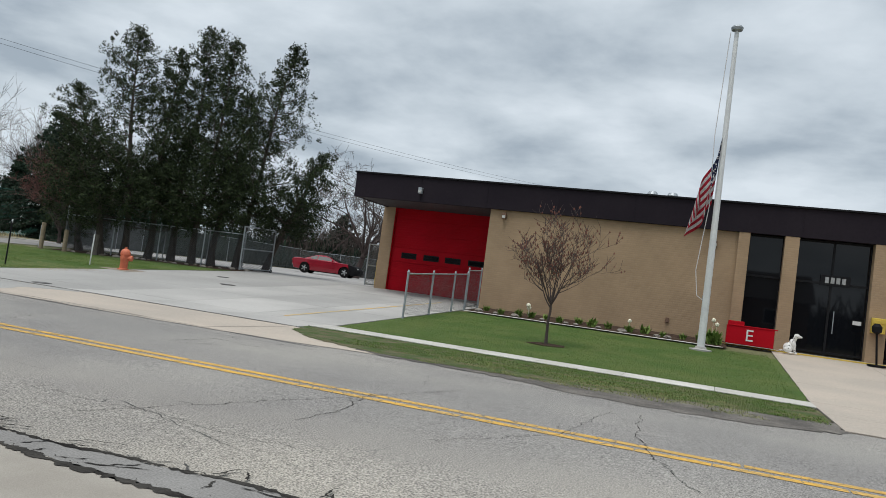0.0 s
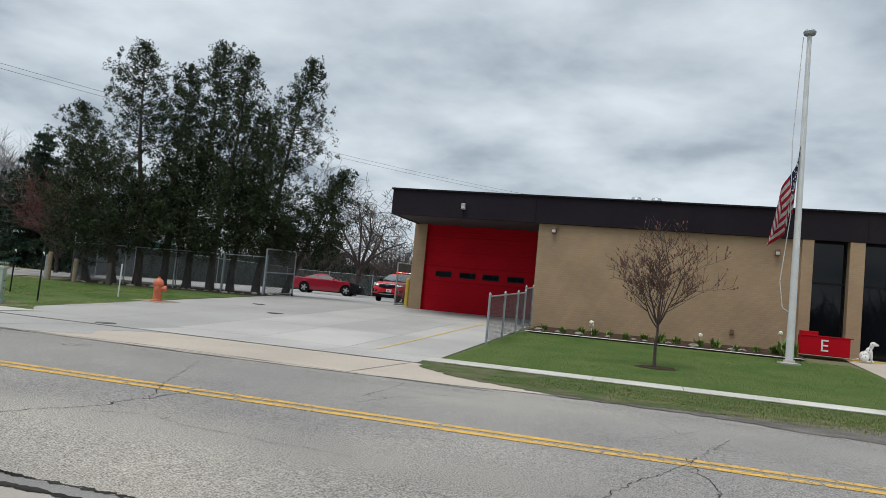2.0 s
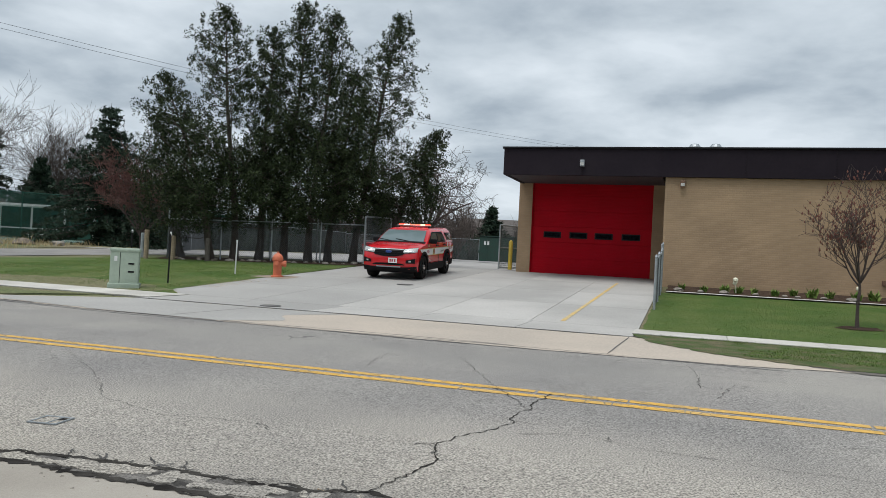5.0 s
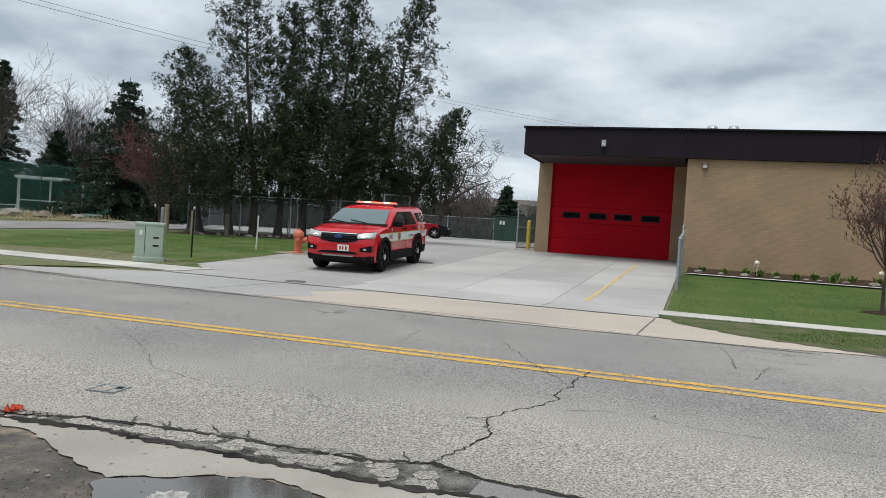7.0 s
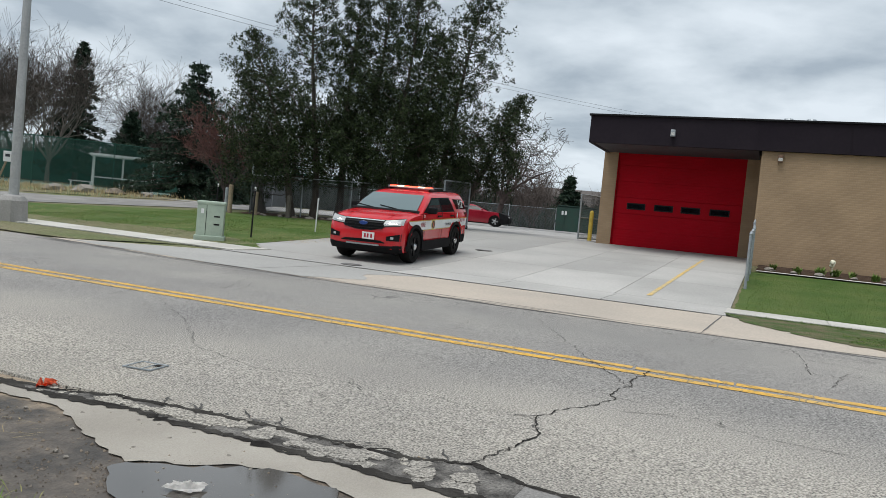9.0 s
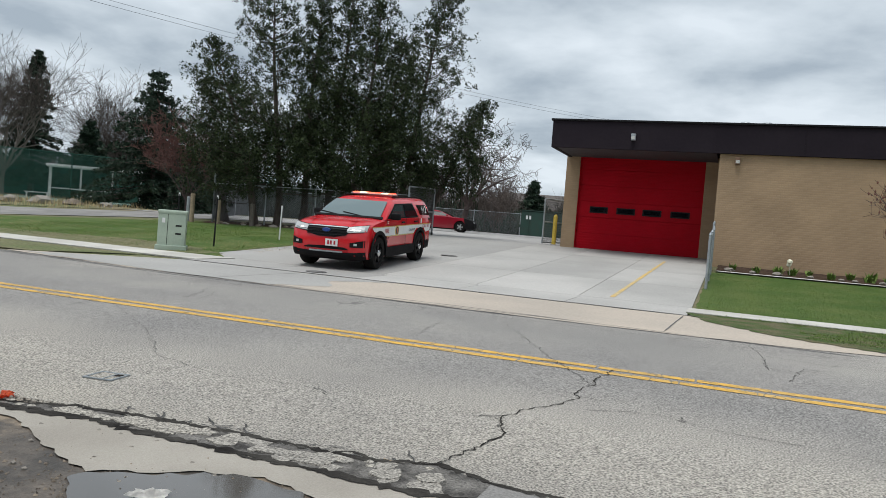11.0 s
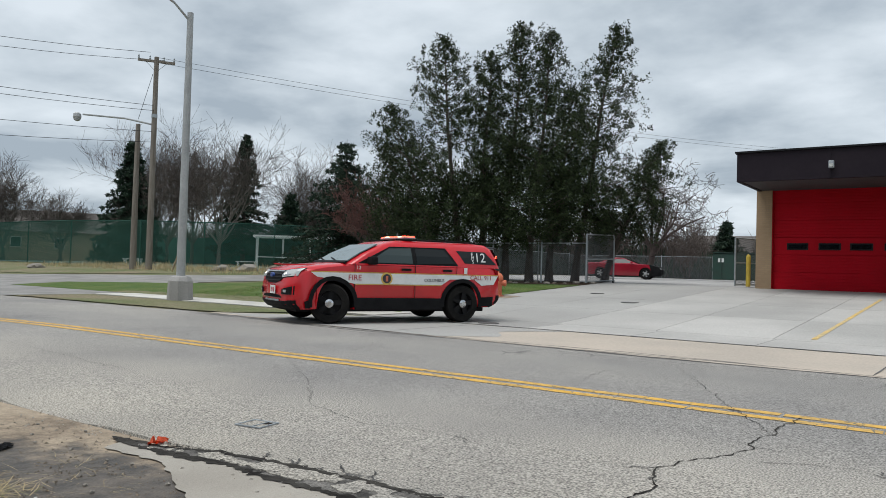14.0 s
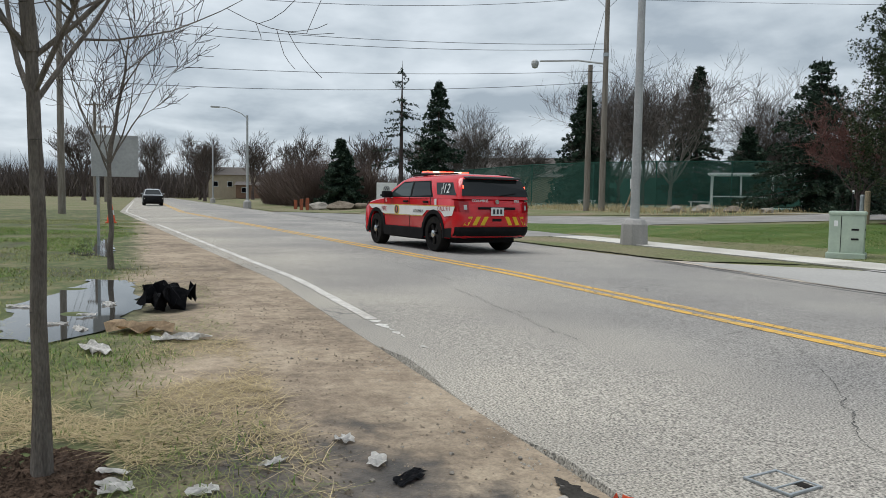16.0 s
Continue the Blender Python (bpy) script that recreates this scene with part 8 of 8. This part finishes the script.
    for k, (y, mt) in enumerate(((-0.48, "lamp_red"), (-0.28, "lamp_white"), (-0.08, "lamp_red"), (0.14, "lamp_red"), (0.33, "lamp_white"), (0.50, "lamp_red"))):
        part("beacon", box(B(), (-0.35, y, 1.763), (0.24, 0.15, 0.028), 0.01), M[mt], lb)
    part("antenna", rod(B(), (-1.5, 0, 1.67), (-1.60, 0, 1.90), 0.006, 0.003, 5), M["black"], v)
    # short overhangs beyond the axles, a little narrower and lower than the sheet sizes
    NARROW, LOW = 0.955, 0.975
    short = lambda x: math.copysign(1.45 + (abs(x) - 1.45) * 0.87, x) if abs(x) > 1.45 else x
    for ob in v.children_recursive:
        if ob.name.startswith("lettering"):
            m = ob.matrix_basis.copy()
            m.translation.x = short(m.translation.x)
            m.translation.y, m.translation.z = m.translation.y * NARROW, m.translation.z * LOW
            ob.matrix_basis = m
        else:
            for vert in ob.data.vertices:
                vert.co.x = short(vert.co.x)
                vert.co.y, vert.co.z = vert.co.y * NARROW, vert.co.z * LOW
    wheels = []
    for x in (1.433, -1.433):
        for s in (1, -1):
            wheels.append(wheel(v, x, s * 0.795, R * 0.985, 0.25, M["rim_dark"], s))
    return v, wheels


def plain_car(name, label, paint, nose, prof, levels, R, axle, hw, win, at, heading, rims="rim", lit=False):
    """A parked or passing car with the shape of its kind."""
    v = thing(name, label, "car", at, heading)
    full = prof(R, axle)
    body = part("body", body_loft(full, [(-hw, 0.72), (-hw * 0.94, 0.88), (-hw * 0.75, 0.97), (0, 1.0), (hw * 0.75, 0.97), (hw * 0.94, 0.88), (hw, 0.72)], lambda z: 0.97 if z < 0.3 else (1.0 if z < 0.8 else 1 - 0.2 * (z - 0.8))), paint, v, smooth=True)
    part("cabin", cabin_loft(levels, 0.18), paint, v, smooth=True)
    (z0, f0, b0, w0), (z1, f1, b1, w1) = levels[0], levels[1]
    yc = lambda z: w0 + (w1 - w0) * (z - z0) / (z1 - z0)
    for s in (1, -1):
        for pts in win:
            side_panel("side_window", v, pts, yc, s, M["tint"])
        for x in axle:
            arch_liner(v, x, R, 0.395, s, hw - 0.35, hw - 0.005)
            wheel(v, x, s * (hw - 0.13), R, 0.24, M[rims], s, 5, False)
        part("headlight", box(B(), (max(p[0] for p in full) - 0.13, s * hw * 0.72, 0.66), (0.12, 0.34, 0.09), 0.03), M["headlight"] if lit else M["lens_clear"], v)
        part("tail_lamp", box(B(), (min(p[0] for p in full) + 0.08, s * hw * 0.68, 0.80), (0.10, 0.40, 0.10), 0.03), M["lens_red"], v)
        part("mirror", box(B(), (f0 - 0.42, s * (hw + 0.07), z0 + 0.08), (0.14, 0.18, 0.12), 0.03), paint, v)
    part("windshield", plate(B(), [(f0 - 0.02, w0 * 0.86, z0 + 0.03), (f1 + 0.03, w1 * 0.86, z1 - 0.02), (f1 + 0.03, -w1 * 0.86, z1 - 0.02), (f0 - 0.02, -w0 * 0.86, z0 + 0.03)], 0.02, (0.6, 0, 0.8)), M["tint"], v)
    part("rear_window", plate(B(), [(b0 + 0.05, w0 * 0.82, z0 + 0.03), (b1 - 0.03, w1 * 0.82, z1 - 0.02), (b1 - 0.03, -w1 * 0.82, z1 - 0.02), (b0 + 0.05, -w0 * 0.82, z0 + 0.03)], 0.02, (-0.6, 0, 0.8)), M["tint"], v)
    xf = max(p[0] for p in full)
    body.data.materials.append(nose)
    for p in body.data.polygons:
        if p.center.x > xf - 0.75 and p.center.z < 0.88 or p.center.z < 0.24:
            p.material_index = 1
    part("grille", box(B(), (xf - 0.04, 0, 0.46), (0.10, hw * 1.2, 0.22), 0.03), M["black"], v)
    part("underside", box(B(), (0, 0, 0.24), (3.6, hw * 1.5, 0.14)), M["black"], v)
    return v


def coupe_prof(R, ax):
    return ([(2.25, 0.22), (2.38, 0.34), (2.38, 0.62), (2.20, 0.80), (1.6, 0.92), (0.9, 0.98), (-1.2, 1.0), (-2.0, 1.02), (-2.36, 0.98), (-2.40, 0.60), (-2.25, 0.28)]
            + [(ax[1] - 0.40, 0.26)] + arc(ax[1], R, 0.40, 170, 10, 8) + [(ax[1] + 0.40, 0.22), (ax[0] - 0.40, 0.22)] + arc(ax[0], R, 0.40, 170, 10, 8) + [(ax[0] + 0.40, 0.22)])


def suv_prof(R, ax):
    return ([(2.2, 0.26), (2.34, 0.36), (2.34, 0.78), (2.2, 0.95), (1.5, 1.03), (0.9, 1.08), (-1.2, 1.08), (-2.1, 1.08), (-2.28, 1.0), (-2.30, 0.6), (-2.2, 0.32)]
            + [(ax[1] - 0.42, 0.30)] + arc(ax[1], R, 0.42, 170, 10, 8) + [(ax[1] + 0.42, 0.26), (ax[0] - 0.42, 0.26)] + arc(ax[0], R, 0.42, 170, 10, 8) + [(ax[0] + 0.42, 0.26)])


COUPE_LV = [(0.95, 0.95, -1.75, 0.84), (1.27, 0.12, -0.85, 0.62), (1.34, -0.15, -0.6, 0.50)]
SUV_LV = [(1.04, 0.95, -2.15, 0.86), (1.50, 0.20, -1.95, 0.68), (1.60, -0.1, -1.7, 0.50)]
plain_car("parked_coupe", "dark red sports coupe with a black nose parked in the yard", M["coupe_red"], M["black"], coupe_prof, COUPE_LV, 0.35, (1.38, -1.43), 0.94, [[(0.68, 1.0), (0.10, 1.235), (-0.55, 1.25), (-0.60, 1.0)], [(-0.66, 1.0), (-0.62, 1.245), (-0.90, 1.22), (-1.20, 1.03)]], (-32.2, 46.6, gz(46.6) + 0.014), 14)
SUV, SUV_WHEELS = fire_suv()
ONCOMING = [plain_car("oncoming_car", lb, M[pm], M["black"], suv_prof, SUV_LV, 0.35, (1.35, -1.35), 0.9, [[(0.7, 1.1), (0.25, 1.45), (-0.3, 1.45), (-0.3, 1.1)], [(-0.4, 1.1), (-0.4, 1.45), (-1.2, 1.45), (-1.3, 1.1)]], (-75, 5.1, 0), 0, "rim", True) for lb, pm in (("silver oncoming SUV with lit headlights on the street", "car_silver"), ("dark oncoming car with lit headlights on the street", "car_dark"))]


# ======== near verge: litter, straw, grass ========
def blades(name, label, poly_fn, n, h, w, mat, seed, flat=0.0):
    rnd = random.Random(seed)
    vs, fs = [], []
    for k in range(n):
        x, y = poly_fn(rnd)
        a = rnd.uniform(0, 6.283)
        hh = h * rnd.uniform(0.5, 1.2)
        b = Vector((x, y, on_ground(x, y) + 0.004))
        d = Vector((math.cos(a), math.sin(a), 0))
        lean = rnd.uniform(0.4, 1.3) if not flat else flat
        tip = b + d * hh * lean + Vector((0, 0, hh * (1 - 0.5 * lean) if not flat else rnd.uniform(0.002, 0.030)))
        s = Vector((-d.y, d.x, 0)) * w
        md = b.lerp(tip, 0.5) + Vector((0, 0, hh * 0.12 if not flat else 0.004)) + (Vector((-d.y, d.x, 0)) * rnd.uniform(-0.12, 0.12) * hh if flat else Vector((0, 0, 0)))
        i = len(vs)
        vs += [b - s, b + s, md + s * 0.8, tip, md - s * 0.8]
        fs += [(i, i + 1, i + 2, i + 4), (i + 4, i + 2, i + 3)]
    return tagged(raw(name, vs, fs, mat), label, "grass", "", "stuff")


def in_puddle(x, y):
    """Bare spots: the puddles and the mulch ring."""
    return ((x + 19.08) / 0.42) ** 2 + ((y - 1.36) / 0.32) ** 2 < 1 or ((x + 24.2) / 2.2) ** 2 + ((y - 1.2) / 0.62) ** 2 < 1 or ((x + 33.2) / 3.2) ** 2 + ((y - 1.35) / 0.5) ** 2 < 1


def clumpy(x0, x1, y0, y1, scale, thr, sd, fade=0.0):
    """Places in clumps; with fade the far and near ends thin out raggedly."""
    def f(r):
        for _ in range(60):
            x, y = r.uniform(x0, x1), r.uniform(y0, y1)
            k = noise.noise(Vector((x * scale, y * scale, sd)))
            e = 0.0
            if fade:
                e = max(0.0, 1 - (y1 - y) / fade) + max(0.0, 1 - (x - x0) / fade) + max(0.0, 1 - (x1 - x) / fade)
            if k > thr + 0.55 * e * r.random() * 1.4 and not in_puddle(x, y):
                return x, y
        return x0 + (x1 - x0) * 0.5, y0
    return f


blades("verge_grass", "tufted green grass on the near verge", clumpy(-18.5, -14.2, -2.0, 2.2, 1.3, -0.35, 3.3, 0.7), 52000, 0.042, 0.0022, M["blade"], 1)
blades("verge_grass_dry", "half dry grass among the green on the near verge", clumpy(-19.6, -14.2, -2.4, 2.3, 1.7, -0.1, 6.3, 0.9), 12000, 0.055, 0.0022, M["blade_dry"], 8)
blades("verge_grass_far", "trampled grass down the near verge", clumpy(-50, -18.6, -4, 1.95, 0.6, 0.0, 5.3, 0.6), 30000, 0.06, 0.0036, M["blade_dry"], 2)
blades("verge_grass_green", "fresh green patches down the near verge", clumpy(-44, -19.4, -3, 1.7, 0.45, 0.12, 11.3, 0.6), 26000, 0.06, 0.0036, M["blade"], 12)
blades("straw_litter", "pale dry straw strewn round the street tree", clumpy(-21.8, -17.6, 0.0, 2.45, 0.9, -0.22, 7.3, 0.7), 15000, 0.22, 0.0019, M["straw"], 3, 0.95)
blades("straw_dark", "old grey-brown straw trodden into the verge", clumpy(-25.5, -17.6, -0.5, 2.5, 0.7, -0.15, 14.3, 0.8), 9000, 0.16, 0.0016, M["blade_dry"], 13, 0.95)
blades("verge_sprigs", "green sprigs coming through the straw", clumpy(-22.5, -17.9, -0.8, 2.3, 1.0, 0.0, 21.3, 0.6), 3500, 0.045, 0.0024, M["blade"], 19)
blades("lawn_fringe", "grass fringe along the station sidewalk", lambda r: (r.uniform(-14.4, -5.3), r.choice([14.95, 13.95]) + r.uniform(-0.12, 0.12)), 9000, 0.05, 0.0035, M["blade_lawn"], 4)
blades("verge_tufts", "uneven grass on the station verge", clumpy(-13.2, -5.3, 11.75, 13.95, 1.2, -0.3, 2.3), 26000, 0.05, 0.0035, M["blade_lawn"], 5)
blades("verge_weeds", "dry weeds on the station verge", clumpy(-11.2, -5.3, 11.0, 12.6, 1.0, -0.1, 15.3), 7000, 0.05, 0.004, M["blade_dry"], 15)
blades("corner_tufts", "uneven grass on the corner lawn", clumpy(-36, -26.5, 15.4, 25, 0.8, -0.1, 4.3), 24000, 0.06, 0.005, M["blade_lawn"], 6)
blades("corner_weeds", "straw-coloured grass on the corner lawn", clumpy(-38, -25.6, 15.1, 19.5, 0.7, -0.1, 16.3), 12000, 0.05, 0.006, M["straw"], 16, 0.8)
blades("station_tufts", "short grass on the station lawn", lambda r: (r.uniform(-14.6, -5.4), r.uniform(15.0, 23.3)), 52000, 0.045, 0.0035, M["blade_lawn"], 7)


blades("straw_thin", "thin dry straw lying in the near grass", clumpy(-18.4, -14.8, -1.5, 1.9, 1.3, -0.1, 8.3), 1500, 0.15, 0.0014, M["straw"], 9, 0.9)
blades("straw_shoulder", "scattered straw on the dirt shoulder", clumpy(-30, -17.0, 1.6, 2.9, 0.7, 0.12, 9.3), 700, 0.12, 0.0014, M["straw"], 10, 0.9)


def grit(name, label, fn, n, lo, hi, mat, seed):
    """Loose clods and stones, each a small uneven wedge."""
    rnd = random.Random(seed)
    vs, fs = [], []
    for k in range(n):
        x, y = fn(rnd)
        r = lo + (hi - lo) * rnd.random() ** 3
        a = rnd.uniform(0, 6.283)
        i = len(vs)
        for j in range(4):
            q = a + 1.571 * j + rnd.uniform(-0.4, 0.4)
            vs.append((x + r * math.cos(q) * rnd.uniform(0.7, 1.2), y + r * math.sin(q) * rnd.uniform(0.7, 1.2), on_ground(x, y) + 0.001))
        vs.append((x + rnd.uniform(-0.3, 0.3) * r, y + rnd.uniform(-0.3, 0.3) * r, on_ground(x, y) + 0.003 + r * rnd.uniform(0.4, 0.9)))
        fs += [(i + j, i + (j + 1) % 4, i + 4) for j in range(4)]
    return tagged(raw(name, vs, fs, mat), label, "grit", "", "stuff")


grit("mud_clods", "dark wet clods strewn over the mud", clumpy(-19.3, -13.6, 1.8, 2.95, 1.5, -0.1, 1.3), 2400, 0.004, 0.014, M["mud"], 31)
grit("leaf_mould", "dark leaf mould round the street tree", lambda r: (lambda q, d: (-19.0 + d * math.cos(q), 1.33 + 0.7 * d * math.sin(q)))(r.uniform(0, 6.283), 0.42 * r.random() ** 0.6), 1500, 0.006, 0.03, M["mulch"], 32)
grit("dirt_grit", "loose grit on the dirt shoulder", clumpy(-30, -13.6, 1.7, 3.45, 0.9, -0.2, 6.3), 4200, 0.003, 0.014, M["dirt"], 33)
grit("pale_grit", "pale loose chips along the street edge", lambda r: (r.uniform(-21, -8), 3.4 + r.gauss(0, 0.16)), 1800, 0.003, 0.012, M["gutter"], 34)
grit("seam_crumbs", "broken asphalt crumbs along the crumbled edge", lambda r: (r.uniform(-18.2, -8.2), 3.47 + r.gauss(0, 0.07)), 700, 0.004, 0.016, M["asphalt"], 35)
grit("seam_dirt", "dark wet dirt clods in the crumbled edge", lambda r: (lambda x: (x, float(np.interp(x, [p[0] for p in SEAM_LOW], [p[1] for p in SEAM_LOW])) + 0.04 + r.gauss(0, 0.035)))(r.uniform(-18.2, -8.2)), 3600, 0.003, 0.017, M["crumb"], 36)


def litter(name, label, x, y, size, mat, seed, crumple=0.3, n=5):
    rnd = random.Random(seed)
    bm = B()
    g = [[bm.verts.new((size[0] * (i / n - 0.5) * (1 + rnd.uniform(-0.2, 0.2)), size[1] * (j / n - 0.5) * (1 + rnd.uniform(-0.25, 0.25)), rnd.uniform(0, crumple) * min(size))) for i in range(n + 1)] for j in range(n + 1)]
    for j in range(n):
        for i in range(n):
            if (i in (0, n - 1) and j in (0, n - 1)) and rnd.random() < 0.5:
                continue
            bm.faces.new((g[j][i], g[j][i + 1], g[j + 1][i + 1], g[j + 1][i]))
    bmesh.ops.solidify(bm, geom=bm.faces[:], thickness=0.004)
    ob = make(name, bm, mat)
    ob.matrix_world = pose(x, y, on_ground(x, y) + 0.006, 0, 0, rnd.uniform(0, 360))
    return tagged(ob, label, "litter", "litter on the verge")


litter("cardboard", "flattened brown cardboard in the wet grass", -22.3, 1.75, (0.50, 0.30), M["card"], 2, 0.35)
litter("paper_sheet", "soggy white paper by the puddle", -21.6, 1.45, (0.36, 0.16), M["paper"], 3)
litter("paper_scrap", "torn pale paper beside the cardboard", -21.8, 2.05, (0.4, 0.2), M["paper"], 4)
litter("red_wrapper", "red crumpled wrapper at the street edge", -18.04, 3.38, (0.14, 0.09), M["orange"], 5, 0.5)
litter("red_wrapper", "brown wrapper in the broken gutter", -15.72, 3.56, (0.20, 0.07), M["card"], 6, 0.12)
rl = random.Random(77)
for k in range(20):
    litter("paper_scrap", "small torn paper scrap on the mud", rl.uniform(-19.2, -15.8), rl.uniform(0.7, 2.7), (rl.uniform(0.06, 0.17), rl.uniform(0.04, 0.10)), M["paper"], 100 + k)
for k in range(5):
    litter("paper_sheet", "soggy pale litter in the grass", rl.uniform(-24, -21), rl.uniform(0.6, 1.5), (rl.uniform(0.15, 0.3), rl.uniform(0.08, 0.15)), M["paper"], 200 + k)
litter("plastic_film", "dark crumpled plastic on the dirt", -18.6, 2.75, (0.17, 0.09), M["bag"], 9, 0.18)
litter("rubbish_bag", "torn black rubbish bag crumpled on the verge", -23.6, 2.0, (0.62, 0.42), M["bag"], 15, 0.62, 9)
for k in range(70):
    x, y = rl.uniform(-21.5, -14), rl.uniform(2.0, 3.3)
    ob = make("pebble", lump(0.011, k, 0.7), M["rock"]) if k == 0 else new("pebble", bpy.data.meshes["pebble"])
    ob.matrix_world = pose(x, y, 0.010, 0, 0, rl.uniform(0, 360))
    tagged(ob, "small pebble on the dirt shoulder", "pebble", "pebbles")
# broken asphalt crumbs in the seam
for k in range(26):
    u = rl.random()
    x, y = -18.1 + 2.7 * u, 3.36 + 0.27 * u + rl.uniform(-0.10, 0.06)
    ob = make("asphalt_crumb", lump(0.022, 300 + k, 0.4), M["asphalt"]) if k == 0 else new("asphalt_crumb", bpy.data.meshes["asphalt_crumb"])
    ob.matrix_world = pose(x, y, 0.012, 0, 0, rl.uniform(0, 360))
    tagged(ob, "loose asphalt crumb in the broken edge", "rubble", "asphalt crumbs")
gr = thing("storm_grate", "small steel-framed cover sunk in the street", "grate", (-18.05, 4.15, 0.006), 8)
for x, y, a, b in ((0, 0.095, 0.22, 0.012), (0, -0.095, 0.22, 0.012), (0.10, 0, 0.012, 0.18), (-0.10, 0, 0.012, 0.18), (0.03, 0.0, 0.008, 0.18)):
    part("frame_bar", box(B(), (x, y, 0.005), (a, b, 0.010), 0.002), M["galv"], gr)
part("lid", box(B(), (0, 0, 0.001), (0.19, 0.18, 0.006)), M["asphalt"], gr)
part("gap", box(B(), (0.06, 0.05, 0.004), (0.05, 0.05, 0.004)), M["crack"], gr)


# ======== what moves ========
DRIVE = [  # seconds, x, y, heading
    (0.0, -19.0, 49.5, 190), (0.7, -21.6, 47.6, 218), (1.5, -24.2, 43.8, 248), (2.0, -24.95, 41.0, 268), (2.5, -25.0, 37.6, 280), (3.0, -24.4, 33.9, 281), (3.5, -23.6, 30.6, 276),
    (4.0, -23.28, 28.5, 273), (4.5, -23.17, 26.3, 273), (5.2, -23.07, 23.8, 273), (6.0, -22.95, 21.4, 273), (7.0, -22.84, 19.0, 274), (8.0, -22.80, 17.7, 274), (9.0, -22.77, 17.3, 274),
    (11.5, -22.77, 17.2, 274), (12.0, -22.75, 16.85, 273), (12.5, -22.72, 16.3, 272), (13.0, -22.85, 15.6, 270), (13.5, -23.26, 14.3, 261), (14.0, -24.1, 12.7, 245), (14.3, -24.75, 11.85, 230),
    (14.5, -25.45, 11.25, 219), (15.0, -27.44, 9.8, 209), (15.5, -30.2, 8.95, 196), (15.8, -31.6, 8.45, 190), (16.0, -32.2, 8.2, 188),
]


def motions():
    rows = []
    for t, x, y, h in DRIVE:
        c = math.cos(radians(h))
        f, b = y + 1.43 * math.sin(radians(h)), y - 1.43 * math.sin(radians(h))
        dip = math.degrees(math.atan2(gz(b) - gz(f), 2.86))
        lift = 0.02 if y > 11.4 else 0.012
        rows.append((t, pose(x, y, (gz(f) + gz(b)) / 2 + lift, 0, dip, h)))
    walk(SUV, rows)
    ts = [r[0] for r in DRIVE]
    px, py = [r[1] for r in DRIVE], [r[2] for r in DRIVE]
    steps = [k / 15 for k in range(0, 241)]
    X, Y = np.interp(steps, ts, px), np.interp(steps, ts, py)
    dist = np.concatenate([[0], np.cumsum(np.hypot(np.diff(X), np.diff(Y)))])
    steer_t, steer = [0, 2, 3, 4, 12.3, 13.0, 13.6, 14.3, 14.9, 15.5, 16], [14, 14, -4, 0, 0, -16, -24, -22, -14, -6, -3]
    for w in SUV_WHEELS:
        p = Vector(w["seat"])
        wr = []
        for t, d in zip(steps, dist):
            a = float(np.interp(t, steer_t, steer)) if p.x > 0 else 0.0
            wr.append((t, pose(p.x, p.y, p.z, 0, 0, a) @ Matrix.Rotation(d / 0.385, 4, "Y")))
        walk(w, wr)
    for k, car in enumerate(ONCOMING):
        x0 = -104 - 15 * k
        walk(car, [(t, pose(x, bend(x, 5.7), 0.012, 0, 0, 1)) for t, x in ((0.0, x0 - 100), (14.0, x0 - 8), (16.0, x0 + 10))])


motions()
